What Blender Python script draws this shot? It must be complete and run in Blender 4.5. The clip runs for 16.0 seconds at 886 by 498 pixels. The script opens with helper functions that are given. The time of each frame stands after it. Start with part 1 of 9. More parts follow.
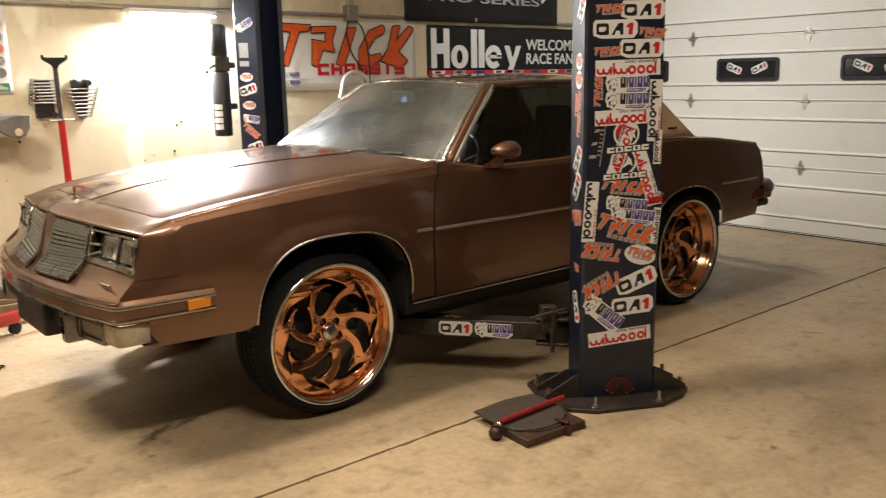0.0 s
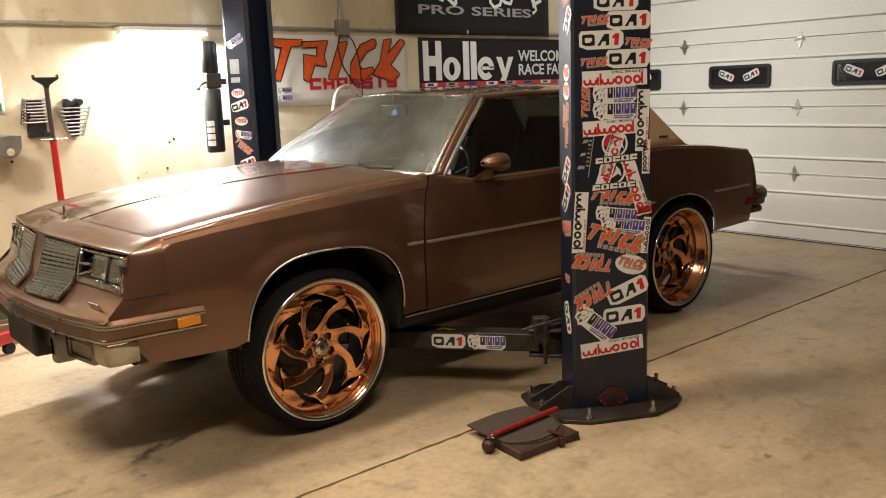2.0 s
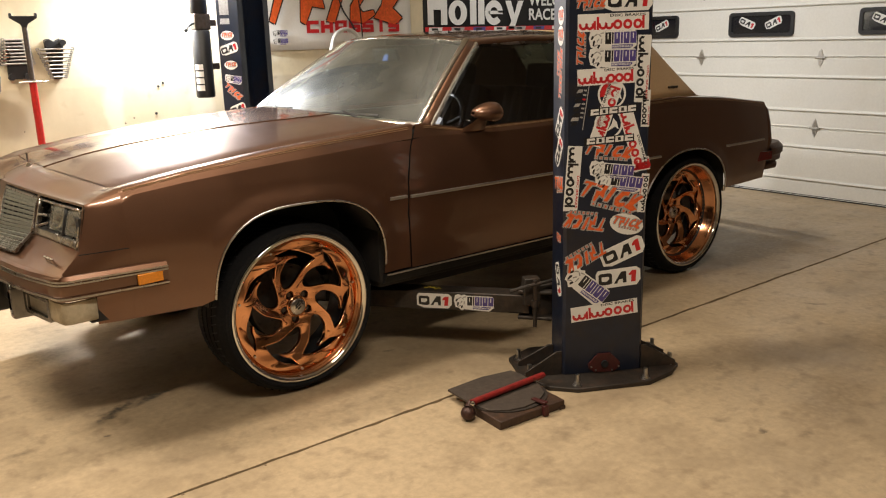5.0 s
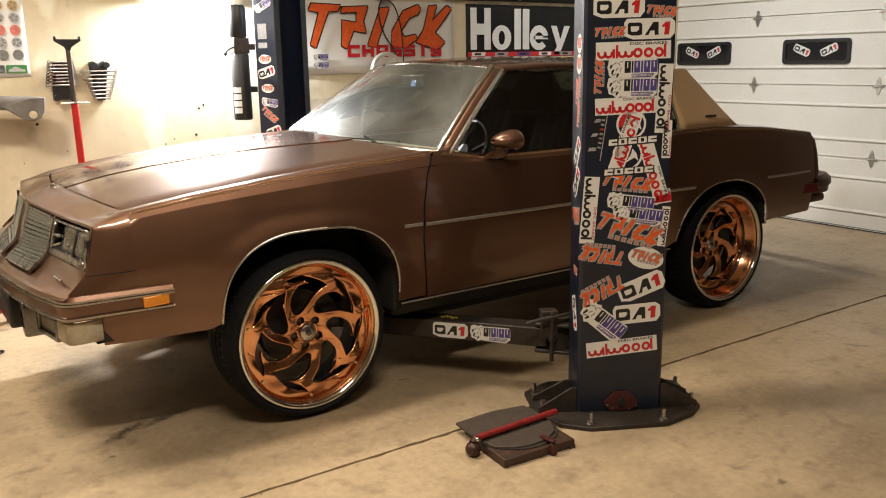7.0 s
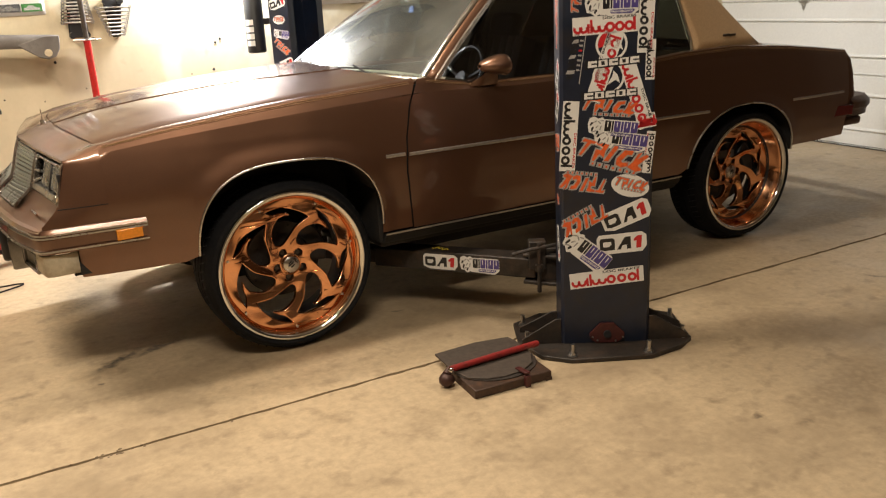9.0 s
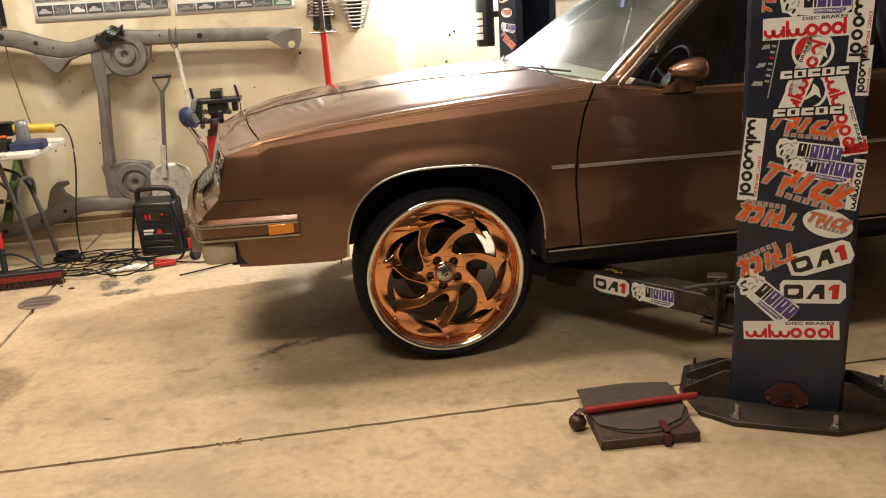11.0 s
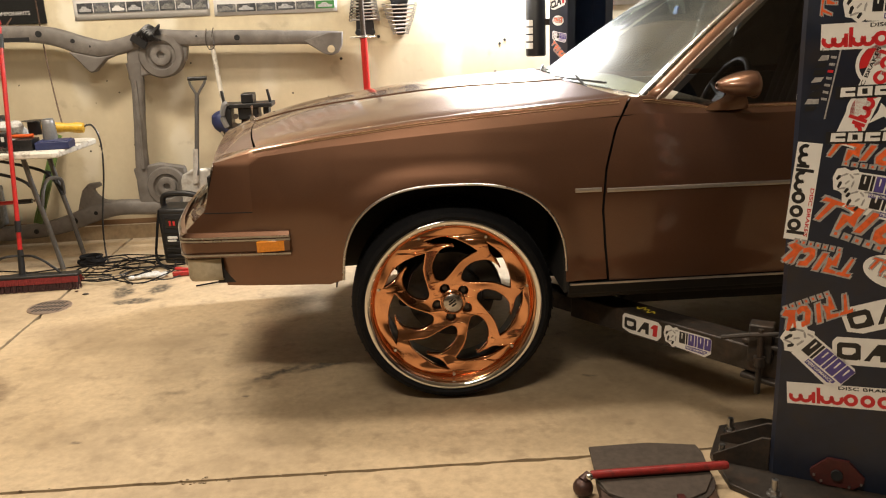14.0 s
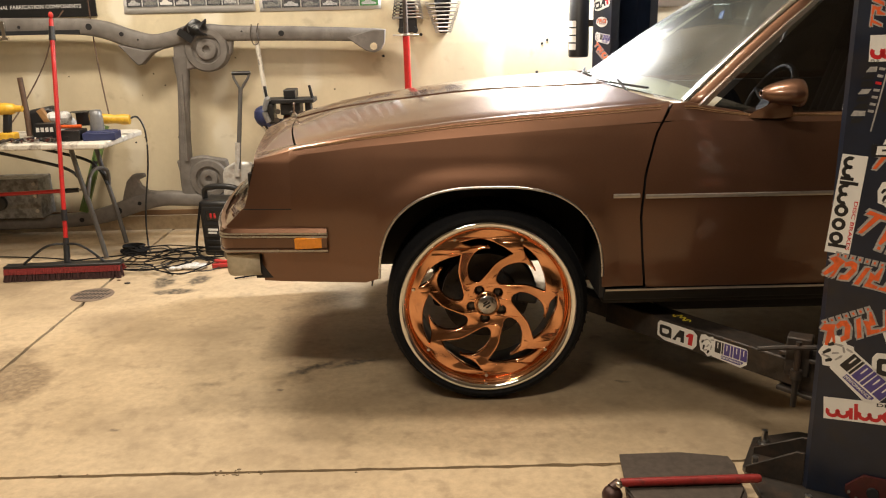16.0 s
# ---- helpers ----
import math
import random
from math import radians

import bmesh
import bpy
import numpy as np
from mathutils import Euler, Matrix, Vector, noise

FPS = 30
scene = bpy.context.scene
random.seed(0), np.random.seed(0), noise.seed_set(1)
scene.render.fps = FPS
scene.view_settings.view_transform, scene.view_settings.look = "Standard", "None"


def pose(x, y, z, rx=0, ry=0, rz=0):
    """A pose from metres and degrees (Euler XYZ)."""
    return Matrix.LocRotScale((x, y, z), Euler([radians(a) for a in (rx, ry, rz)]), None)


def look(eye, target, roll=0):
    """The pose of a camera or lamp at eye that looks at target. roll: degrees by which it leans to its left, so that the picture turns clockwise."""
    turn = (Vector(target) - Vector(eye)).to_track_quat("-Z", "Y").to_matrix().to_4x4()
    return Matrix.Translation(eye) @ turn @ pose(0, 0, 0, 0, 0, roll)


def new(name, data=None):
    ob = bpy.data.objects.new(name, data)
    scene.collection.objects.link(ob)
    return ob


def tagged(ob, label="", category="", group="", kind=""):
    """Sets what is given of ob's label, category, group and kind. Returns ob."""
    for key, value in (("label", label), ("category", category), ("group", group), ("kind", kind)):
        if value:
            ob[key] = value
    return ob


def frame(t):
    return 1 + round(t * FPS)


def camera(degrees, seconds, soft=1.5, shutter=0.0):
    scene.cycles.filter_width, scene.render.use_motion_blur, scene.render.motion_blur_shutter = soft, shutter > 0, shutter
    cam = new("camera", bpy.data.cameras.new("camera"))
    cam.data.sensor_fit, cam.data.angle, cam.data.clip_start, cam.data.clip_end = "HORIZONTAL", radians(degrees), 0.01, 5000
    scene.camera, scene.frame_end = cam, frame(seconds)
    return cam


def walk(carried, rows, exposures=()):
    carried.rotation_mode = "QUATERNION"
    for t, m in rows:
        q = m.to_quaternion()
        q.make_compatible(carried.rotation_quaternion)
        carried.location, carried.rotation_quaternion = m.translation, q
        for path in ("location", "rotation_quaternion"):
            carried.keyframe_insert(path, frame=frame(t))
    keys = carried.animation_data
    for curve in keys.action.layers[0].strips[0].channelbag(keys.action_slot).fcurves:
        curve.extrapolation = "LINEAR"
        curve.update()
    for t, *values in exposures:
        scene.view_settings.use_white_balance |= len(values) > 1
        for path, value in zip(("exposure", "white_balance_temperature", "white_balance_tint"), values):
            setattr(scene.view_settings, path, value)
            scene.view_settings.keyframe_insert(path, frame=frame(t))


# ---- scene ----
cam = camera(55.9, 16.0, soft=1.1, shutter=0.4)
PATH = [
    (0, (0.252, 0.003, 1.476), (1.515, 1.502, 1.078), -1.1),
    (0.5, (0.255, 0.0, 1.487), (1.44, 1.566, 1.11), -2.3),
    (1, (0.239, 0.016, 1.496), (1.423, 1.585, 1.131), -1.0),
    (1.5, (0.261, -0.004, 1.49), (1.468, 1.547, 1.123), -2.7),
    (2, (0.289, -0.023, 1.485), (1.555, 1.48, 1.112), -2.1),
    (2.5, (0.286, -0.016, 1.481), (1.545, 1.488, 1.091), -2.1),
    (3, (0.301, -0.01, 1.488), (1.545, 1.503, 1.086), -2.2),
    (3.5, (0.325, 0.027, 1.473), (1.562, 1.534, 1.027), -1.7),
    (4, (0.407, 0.147, 1.458), (1.662, 1.619, 0.949), -1.2),
    (6.3, (0.665, -0.112, 1.48), (1.783, 1.485, 1.033), -1.0),
    (6.5, (0.683, -0.086, 1.48), (1.796, 1.516, 1.035), -0.7),
    (7, (0.756, -0.025, 1.481), (1.856, 1.588, 1.043), -1.0),
    (7.5, (0.815, -0.056, 1.469), (1.869, 1.585, 1.027), -1.4),
    (8, (0.91, -0.2, 1.477), (1.889, 1.483, 1.021), -0.5),
    (8.5, (1.0, -0.277, 1.453), (1.938, 1.414, 0.94), -1.7),
    (9, (1.111, -0.187, 1.439), (2.036, 1.487, 0.855), -2.9),
    (9.5, (1.293, -0.121, 1.431), (2.064, 1.615, 0.805), -2.9),
    (10, (1.559, -0.112, 1.447), (1.974, 1.751, 0.851), -2.7),
    (10.2, (1.61, -0.112, 1.456), (1.939, 1.772, 0.872), -3.5),
    (12.3, (1.795, -0.138, 1.451), (2.04, 1.76, 0.871), -3.5),
    (12.5, (1.753, -0.115, 1.443), (2.022, 1.78, 0.863), -3.5),
    (13, (1.8, 0.003, 1.443), (2.05, 1.905, 0.877), -3.1),
    (13.5, (1.873, 0.127, 1.422), (2.048, 2.042, 0.871), -3.2),
    (14, (2.024, 0.198, 1.393), (2.11, 2.121, 0.851), -2.3),
    (14.5, (2.057, 0.2, 1.398), (2.113, 2.126, 0.86), -1.4),
    (15, (2.055, 0.207, 1.401), (2.091, 2.13, 0.854), -1.2),
    (15.5, (2.046, 0.201, 1.404), (2.058, 2.123, 0.851), -1.5),
    (16, (2.029, 0.195, 1.414), (2.026, 2.118, 0.865), -1.4),
]
walk(cam, [(t, look(eye, target, roll)) for t, eye, target, roll in PATH], [(0.0, -0.06), (4.0, -0.05), (6.5, 0.0), (8.5, 0.02), (9.0, 0.08), (9.5, 0.2), (10.0, 0.13), (12.5, 0.0), (16.0, 0.0)])

# ---- light: a garage at night, warm ceiling lamps and one very bright strip light on the far wall ----
world = bpy.data.worlds.new("night")
scene.world = world
world.use_nodes = True
world.node_tree.nodes["Background"].inputs[0].default_value = (0.01, 0.011, 0.014, 1)
world.node_tree.nodes["Background"].inputs[1].default_value = 0.3


def area_lamp(name, m, power, size, size_y, colour, spread=180):
    data = bpy.data.lights.new(name, "AREA")
    data.shape, data.size, data.size_y = "RECTANGLE", size, size_y
    data.energy, data.color, data.spread = power, colour, radians(spread)
    ob = new(name, data)
    ob.matrix_world = m
    return ob


WARM = (1.0, 0.875, 0.71)
area_lamp("ceiling_lamp_light", pose(2.4, 3.2, 3.34), 62, 1.2, 0.3, WARM)
area_lamp("ceiling_lamp_light", pose(1.35, 0.7, 3.34), 90, 1.2, 0.3, WARM)
area_lamp("ceiling_lamp_light", pose(0.1, 4.1, 3.34), 120, 1.2, 0.3, WARM)
area_lamp("ceiling_lamp_light", look((4.9, 4.3, 3.27), (7.2, 4.4, 1.35)), 36, 1.2, 0.3, (0.96, 0.97, 0.98), 130)
# strip light on the wall under the conduit: shines down the wall and out over the hood
area_lamp("strip_light_glow", look((2.70, 5.735, 1.945), (2.70, 5.43, 1.30)), 130, 0.60, 0.05, (0.97, 0.98, 1.0))

# ---- small building kit ----
ORIGIN = {}


def thing(name, at=(0, 0, 0), label="", category="", group="", kind=""):
    """An Empty at the base of a thing; its parts are built in world places and moved under it."""
    ob = new(name)
    ob.empty_display_size = 0.1
    ob.location = at
    ORIGIN[ob] = Vector(at)
    return tagged(ob, label, category, group, kind)


def finish(bm, name, materials, smooth=40.0, doubles=True):
    if doubles:
        bmesh.ops.remove_doubles(bm, verts=bm.verts, dist=0.00002)
    bmesh.ops.recalc_face_normals(bm, faces=bm.faces)
    mesh = bpy.data.meshes.new(name)
    bm.to_mesh(mesh)
    bm.free()
    for mat in materials if isinstance(materials, (list, tuple)) else [materials]:
        mesh.materials.append(mat)
    if smooth:
        mesh.polygons.foreach_set("use_smooth", [True] * len(mesh.polygons))
        mesh.set_sharp_from_angle(angle=radians(smooth))
    return mesh


def part(name, bm, material, parent=None, label="", smooth=40.0, solid=0.0, bevel=0.0, offset=-1.0, rim=True):
    """One mesh object, under a thing or a part of it, or at top level."""
    at = ORIGIN[parent] if parent else Vector((0, 0, 0))
    bm.transform(Matrix.Translation(-at))
    ob = new(name, finish(bm, name, material, smooth))
    ob.parent = parent
    ORIGIN[ob] = at
    if solid:
        mod = ob.modifiers.new("thickness", "SOLIDIFY")
        mod.thickness, mod.offset, mod.use_rim = solid, offset, rim
    if bevel:
        mod = ob.modifiers.new("edges", "BEVEL")
        mod.width, mod.segments, mod.limit_method = bevel, 2, "ANGLE"
    return tagged(ob, label)


def piece(name, bm, material, label, category, group="", kind="", **more):
    """A thing that is one mesh."""
    return tagged(part(name, bm, material, None, **more), label, category, group, kind)


def box(bm, centre, size, m=None, index=0):
    made = bmesh.ops.create_cube(bm, size=1)["verts"]
    bmesh.ops.scale(bm, vec=size, verts=made)
    bmesh.ops.transform(bm, matrix=(Matrix.Translation(centre) @ m) if m else Matrix.Translation(centre), verts=made)
    for f in {f for v in made for f in v.link_faces}:
        f.material_index = index
    return made


def span(bm, lo, hi, index=0):
    return box(bm, [(a + b) / 2 for a, b in zip(lo, hi)], [b - a for a, b in zip(lo, hi)], None, index)


def rod(bm, p, q, r, r2=None, seg=14, index=0, caps=True):
    p, q = Vector(p), Vector(q)
    d = q - p
    made = bmesh.ops.create_cone(bm, cap_ends=caps, segments=seg, radius1=r, radius2=r if r2 is None else r2, depth=d.length)["verts"]
    m = Matrix.Translation((p + q) / 2) @ d.to_track_quat("Z", "Y").to_matrix().to_4x4()
    bmesh.ops.transform(bm, matrix=m, verts=made)
    for f in {f for v in made for f in v.link_faces}:
        f.material_index = index
    return made


def ball(bm, centre, r, scale=(1, 1, 1), seg=14, index=0):
    made = bmesh.ops.create_uvsphere(bm, u_segments=seg, v_segments=max(6, seg // 2), radius=r)["verts"]
    bmesh.ops.transform(bm, matrix=Matrix.Translation(centre) @ Matrix.Diagonal((*scale, 1)), verts=made)
    for f in {f for v in made for f in v.link_faces}:
        f.material_index = index
    return made


def smooth_line(points, steps=6, closed=False):
    """Catmull-Rom through points."""
    pts = [Vector(p) for p in points]
    n = len(pts)
    out = []
    for i in range(n if closed else n - 1):
        a, b, c, d = (pts[(i + k) % n] if closed else pts[min(max(i + k, 0), n - 1)] for k in (-1, 0, 1, 2))
        for s in range(steps):
            t = s / steps
            out.append(0.5 * (2 * b + (c - a) * t + (2 * a - 5 * b + 4 * c - d) * t * t + (3 * b - a - 3 * c + d) * t ** 3))
    if not closed:
        out.append(pts[-1])
    return out


def sweep(bm, path, section, closed=False, up=(0, 0, 1), index=0, caps=True):
    """Sweep a closed section [(side, up)] along path. side points to the right of the way."""
    path = [Vector(p) for p in path]
    n = len(path)
    rings = []
    for i, p in enumerate(path):
        a = path[(i - 1) % n] if closed or i else path[i]
        b = path[(i + 1) % n] if closed or i < n - 1 else path[i]
        way = (b - a).normalized()
        side = way.cross(Vector(up))
        side = side.normalized() if side.length > 1e-4 else Vector((1, 0, 0))
        over = side.cross(way).normalized()
        rings.append([bm.verts.new(p + side * s + over * u) for s, u in section])
    k = len(section)
    for i in range(n if closed else n - 1):
        r, q = rings[i], rings[(i + 1) % n]
        for j in range(k):
            bm.faces.new((r[j], r[(j + 1) % k], q[(j + 1) % k], q[j])).material_index = index
    if caps and not closed:
        bm.faces.new(rings[0]).material_index = index
        bm.faces.new(rings[-1][::-1]).material_index = index


def circle(r, seg=10):
    return [(r * math.cos(2 * math.pi * i / seg), r * math.sin(2 * math.pi * i / seg)) for i in range(seg)]


def tube(bm, points, r, seg=8, steps=6, closed=False, index=0):
    sweep(bm, smooth_line(points, steps, closed) if steps else points, circle(r, seg), closed, index=index)


def grid(bm, rows, index=0):
    vs = [[bm.verts.new(p) for p in row] for row in rows]
    for a, b in zip(vs, vs[1:]):
        for i in range(len(a) - 1):
            quad = (a[i], a[i + 1], b[i + 1], b[i])
            bm.faces.new(quad).material_index = index
    return vs


def lathe(bm, centre, axis, profile, seg=48, index=0, closed=False):
    """Turn a profile [(radius, along)] round an axis."""
    axis = Vector(axis).normalized()
    one = axis.orthogonal().normalized()
    two = axis.cross(one)
    rings = []
    for r, a in profile:
        rings.append([bm.verts.new(Vector(centre) + axis * a + (one * math.cos(2 * math.pi * i / seg) + two * math.sin(2 * math.pi * i / seg)) * r) for i in range(seg)])
    pairs = list(zip(rings, rings[1:])) + ([(rings[-1], rings[0])] if closed else [])
    for p, q in pairs:
        for i in range(seg):
            bm.faces.new((p[i], p[(i + 1) % seg], q[(i + 1) % seg], q[i])).material_index = index
    return rings


def plate(bm, outline, m, depth, index=0):
    """A flat outline [(x, y)] in the plane of m, thickened by depth towards its z."""
    a = [bm.verts.new(m @ Vector((x, y, 0))) for x, y in outline]
    b = [bm.verts.new(m @ Vector((x, y, depth))) for x, y in outline]
    fs = [bm.faces.new(b), bm.faces.new(a[::-1])]
    n = len(a)
    fs += [bm.faces.new((a[i], a[(i + 1) % n], b[(i + 1) % n], b[i])) for i in range(n)]
    for f in fs:
        f.material_index = index


def ring_plate(bm, outer, inner, m, depth, index=0):
    """A flat ring between two outlines of as many points."""
    n = len(outer)
    v = [[bm.verts.new(m @ Vector((x, y, z))) for x, y in line] for line in (outer, inner) for z in (0, depth)]
    for i in range(n):
        j = (i + 1) % n
        for a, b in ((0, 1), (1, 3), (3, 2), (2, 0)):
            bm.faces.new((v[a][i], v[a][j], v[b][j], v[b][i])).material_index = index


def words(bm, text, size, m, depth=0.0006, index=0, align="CENTER", squeeze=1.0, bold=0.0, width=0.0):
    """Letters of the built-in font as a mesh in the plane of m."""
    curve = bpy.data.curves.new("letters", "FONT")
    curve.body, curve.size, curve.extrude, curve.align_x, curve.align_y, curve.resolution_u = text, size, depth, align, "CENTER", 3
    curve.offset = bold * size
    ob = bpy.data.objects.new("letters", curve)
    mesh = bpy.data.meshes.new_from_object(ob)
    extra = bmesh.new()
    extra.from_mesh(mesh)
    if width:
        xs = [v.co.x for v in extra.verts]
        squeeze = width / (max(xs) - min(xs))
    extra.transform(m @ Matrix.Diagonal((squeeze, 1, 1, 1)))
    for f in extra.faces:
        f.material_index = index
    keep = bpy.data.meshes.new("letters")
    extra.to_mesh(keep)
    extra.free()
    bm.from_mesh(keep)
    for data in (mesh, keep):
        bpy.data.meshes.remove(data)
    bpy.data.objects.remove(ob)
    bpy.data.curves.remove(curve)


# ---- materials ----
def material(name, colour, rough=0.5, metal=0.0, **more):
    """A surface with variation at two scales.
    grain, grain_size: fine lightness change; stain, stain_size, stain_colour: broad patches; bump, bump_size: relief; rough_var."""
    mat = bpy.data.materials.new(name)
    mat.use_nodes = True
    nt = mat.node_tree
    n, l = nt.nodes, nt.links
    b = n["Principled BSDF"]
    b.inputs["Roughness"].default_value = rough
    b.inputs["Metallic"].default_value = metal
    for key, socket in (("coat", "Coat Weight"), ("coat_rough", "Coat Roughness"), ("specular", "Specular IOR Level"), ("transmission", "Transmission Weight"), ("ior", "IOR"), ("sheen", "Sheen Weight")):
        if key in more:
            b.inputs[socket].default_value = more[key]
    if "emit" in more:
        b.inputs["Emission Color"].default_value = (*more.get("emit_colour", colour), 1)
        b.inputs["Emission Strength"].default_value = more["emit"]
    where = n.new("ShaderNodeTexCoord").outputs["Object"] if more.get("local") else n.new("ShaderNodeNewGeometry").outputs["Position"]

    def noise_of(size, detail=5, roughness=0.6, stretch=None):
        src = where
        if stretch:
            mp = n.new("ShaderNodeMapping")
            mp.inputs["Scale"].default_value = stretch
            l.new(where, mp.inputs["Vector"])
            src = mp.outputs[0]
        t = n.new("ShaderNodeTexNoise")
        t.inputs["Scale"].default_value = 1 / size
        t.inputs["Detail"].default_value = detail
        t.inputs["Roughness"].default_value = roughness
        l.new(src, t.inputs["Vector"])
        return t.outputs["Fac"]

    def ramp(fac, lo, hi, a=0.0, c=1.0):
        r = n.new("ShaderNodeMapRange")
        r.clamp = True
        for i, v in enumerate((lo, hi, a, c)):
            r.inputs[i + 1].default_value = v
        l.new(fac, r.inputs[0])
        return r.outputs[0]

    def mix(fac, a, c, blend="MIX"):
        x = n.new("ShaderNodeMix")
        x.data_type, x.blend_type = "RGBA", blend
        for sock, v in ((x.inputs[0], fac), (x.inputs[6], a), (x.inputs[7], c)):
            if isinstance(v, (int, float)):
                sock.default_value = v
            elif isinstance(v, tuple):
                sock.default_value = (*v, 1)
            else:
                l.new(v, sock)
        return x.outputs[2]

    col = tuple(colour)
    grain = more.get("grain", 0.12)
    if grain:
        f = noise_of(more.get("grain_size", 0.02), 6, 0.65, more.get("stretch"))
        col = mix(ramp(f, 0.3, 0.7), tuple(c * (1 - grain) for c in colour), tuple(min(1, c * (1 + grain)) for c in colour))
    for k in ("", "2"):
        if "stain" + k in more:
            f = noise_of(more.get("stain_size" + k, 0.4), 5, 0.6, more.get("stain_stretch" + k))
            lo, hi = more.get("stain_range" + k, (0.5, 0.72))
            f = ramp(f, lo, hi, 0.0, more["stain" + k])
            col = mix(f, col, tuple(more.get("stain_colour" + k, [c * 0.5 for c in colour])))
    if more.get("random"):
        info = n.new("ShaderNodeObjectInfo")
        f = ramp(info.outputs["Random"], 0, 1, 1 - more["random"], 1 + more["random"])
        hsv = n.new("ShaderNodeHueSaturation")
        l.new(f, hsv.inputs["Value"])
        if isinstance(col, tuple):
            hsv.inputs["Color"].default_value = (*col, 1)
        else:
            l.new(col, hsv.inputs["Color"])
        col = hsv.outputs[0]
    if isinstance(col, tuple):
        b.inputs["Base Color"].default_value = (*col, 1)
    else:
        l.new(col, b.inputs["Base Color"])
    if more.get("rough_var"):
        f = noise_of(more.get("rough_size", 0.15), 5, 0.65)
        l.new(ramp(f, 0.3, 0.7, max(0.02, rough - more["rough_var"]), min(1, rough + more["rough_var"])), b.inputs["Roughness"])
    if more.get("bump"):
        f = noise_of(more.get("bump_size", 0.01), 4, 0.6)
        bp = n.new("ShaderNodeBump")
        bp.inputs["Strength"].default_value = more["bump"]
        bp.inputs["Distance"].default_value = more.get("bump_depth", 0.002)
        l.new(f, bp.inputs["Height"])
        l.new(bp.outputs[0], b.inputs["Normal"])
    return mat


def glass(name, tint, rough=0.0, clear=0.9, dust=0.0, least=0.06, fall=4.5):
    """A thin pane: mirror gloss over a tinted see-through sheet."""
    mat = bpy.data.materials.new(name)
    mat.use_nodes = True
    nt = mat.node_tree
    n, l = nt.nodes, nt.links
    n.remove(n["Principled BSDF"])
    see = n.new("ShaderNodeBsdfTransparent")
    see.inputs[0].default_value = (*[c * clear for c in tint], 1)
    shine = n.new("ShaderNodeBsdfGlossy")
    shine.inputs["Roughness"].default_value = rough
    facing = n.new("ShaderNodeLayerWeight")
    facing.inputs["Blend"].default_value = 0.5
    steep = n.new("ShaderNodeMath")
    steep.operation, steep.inputs[1].default_value = "POWER", fall
    l.new(facing.outputs["Facing"], steep.inputs[0])
    fres = n.new("ShaderNodeMath")
    fres.operation = "MULTIPLY_ADD"
    fres.inputs[1].default_value, fres.inputs[2].default_value = 0.9, least
    l.new(steep.outputs[0], fres.inputs[0])
    mixer = n.new("ShaderNodeMixShader")
    l.new(fres.outputs[0], mixer.inputs[0])
    l.new(see.outputs[0], mixer.inputs[1])
    l.new(shine.outputs[0], mixer.inputs[2])
    last = mixer.outputs[0]
    if dust:
        film = n.new("ShaderNodeBsdfDiffuse")
        film.inputs[0].default_value = (0.58, 0.66, 0.60, 1)
        sheen = n.new("ShaderNodeBsdfGlossy")
        sheen.inputs["Color"].default_value = (0.95, 0.97, 0.95, 1)
        sheen.inputs["Roughness"].default_value = 0.40
        haze = n.new("ShaderNodeMixShader")
        haze.inputs[0].default_value = 0.86
        l.new(film.outputs[0], haze.inputs[1])
        l.new(sheen.outputs[0], haze.inputs[2])
        tex = n.new("ShaderNodeTexNoise")
        tex.inputs["Scale"].default_value, tex.inputs["Detail"].default_value = 3.0, 6
        l.new(n.new("ShaderNodeNewGeometry").outputs["Position"], tex.inputs["Vector"])
        amount = n.new("ShaderNodeMapRange")
        for i, v in enumerate((0.3, 0.75, dust * 0.5, dust * 1.6)):
            amount.inputs[i + 1].default_value = v
        l.new(tex.outputs["Fac"], amount.inputs[0])
        over = n.new("ShaderNodeMixShader")
        l.new(amount.outputs[0], over.inputs[0])
        l.new(last, over.inputs[1])
        l.new(haze.outputs[0], over.inputs[2])
        last = over.outputs[0]
    l.new(last, n["Material Output"].inputs["Surface"])
    return mat


paint = material("copper_brown_paint", (0.174, 0.089, 0.054), 0.44, 0.90, coat=1.0, coat_rough=0.09, grain=0.06, grain_size=0.004, stain=0.35, stain_size=0.5, stain_colour=(0.142, 0.078, 0.050), rough_var=0.05, rough_size=0.3)
pinstripe = material("gold_pinstripe", (0.40, 0.25, 0.13), 0.4, 0.3)
bumper_brown = material("weathered_brown_bumper", (0.095, 0.052, 0.034), 0.5, 0.2, grain=0.2, stain=0.5, stain_size=0.05, stain_colour=(0.03, 0.02, 0.016))
tan_roof = material("tan_vinyl", (0.47, 0.31, 0.165), 0.55, bump=0.4, bump_size=0.003, grain=0.1, grain_size=0.01)
copper = material("polished_copper", (0.77, 0.385, 0.205), 0.13, 1.0, grain=0.05, grain_size=0.05, rough_var=0.05, rough_size=0.06)
chrome = material("chrome", (0.78, 0.77, 0.75), 0.08, 1.0, grain=0.05, rough_var=0.05)
grille_silver = material("silvered_plastic", (0.27, 0.28, 0.25), 0.34, 0.6, grain=0.2, grain_size=0.01)
strip_metal = material("brushed_strip", (0.58, 0.53, 0.48), 0.34, 0.9, grain=0.1)
smoky_lens = material("smoky_lens", (0.26, 0.24, 0.20), 0.3, coat=0.5, grain=0.2, grain_size=0.01)
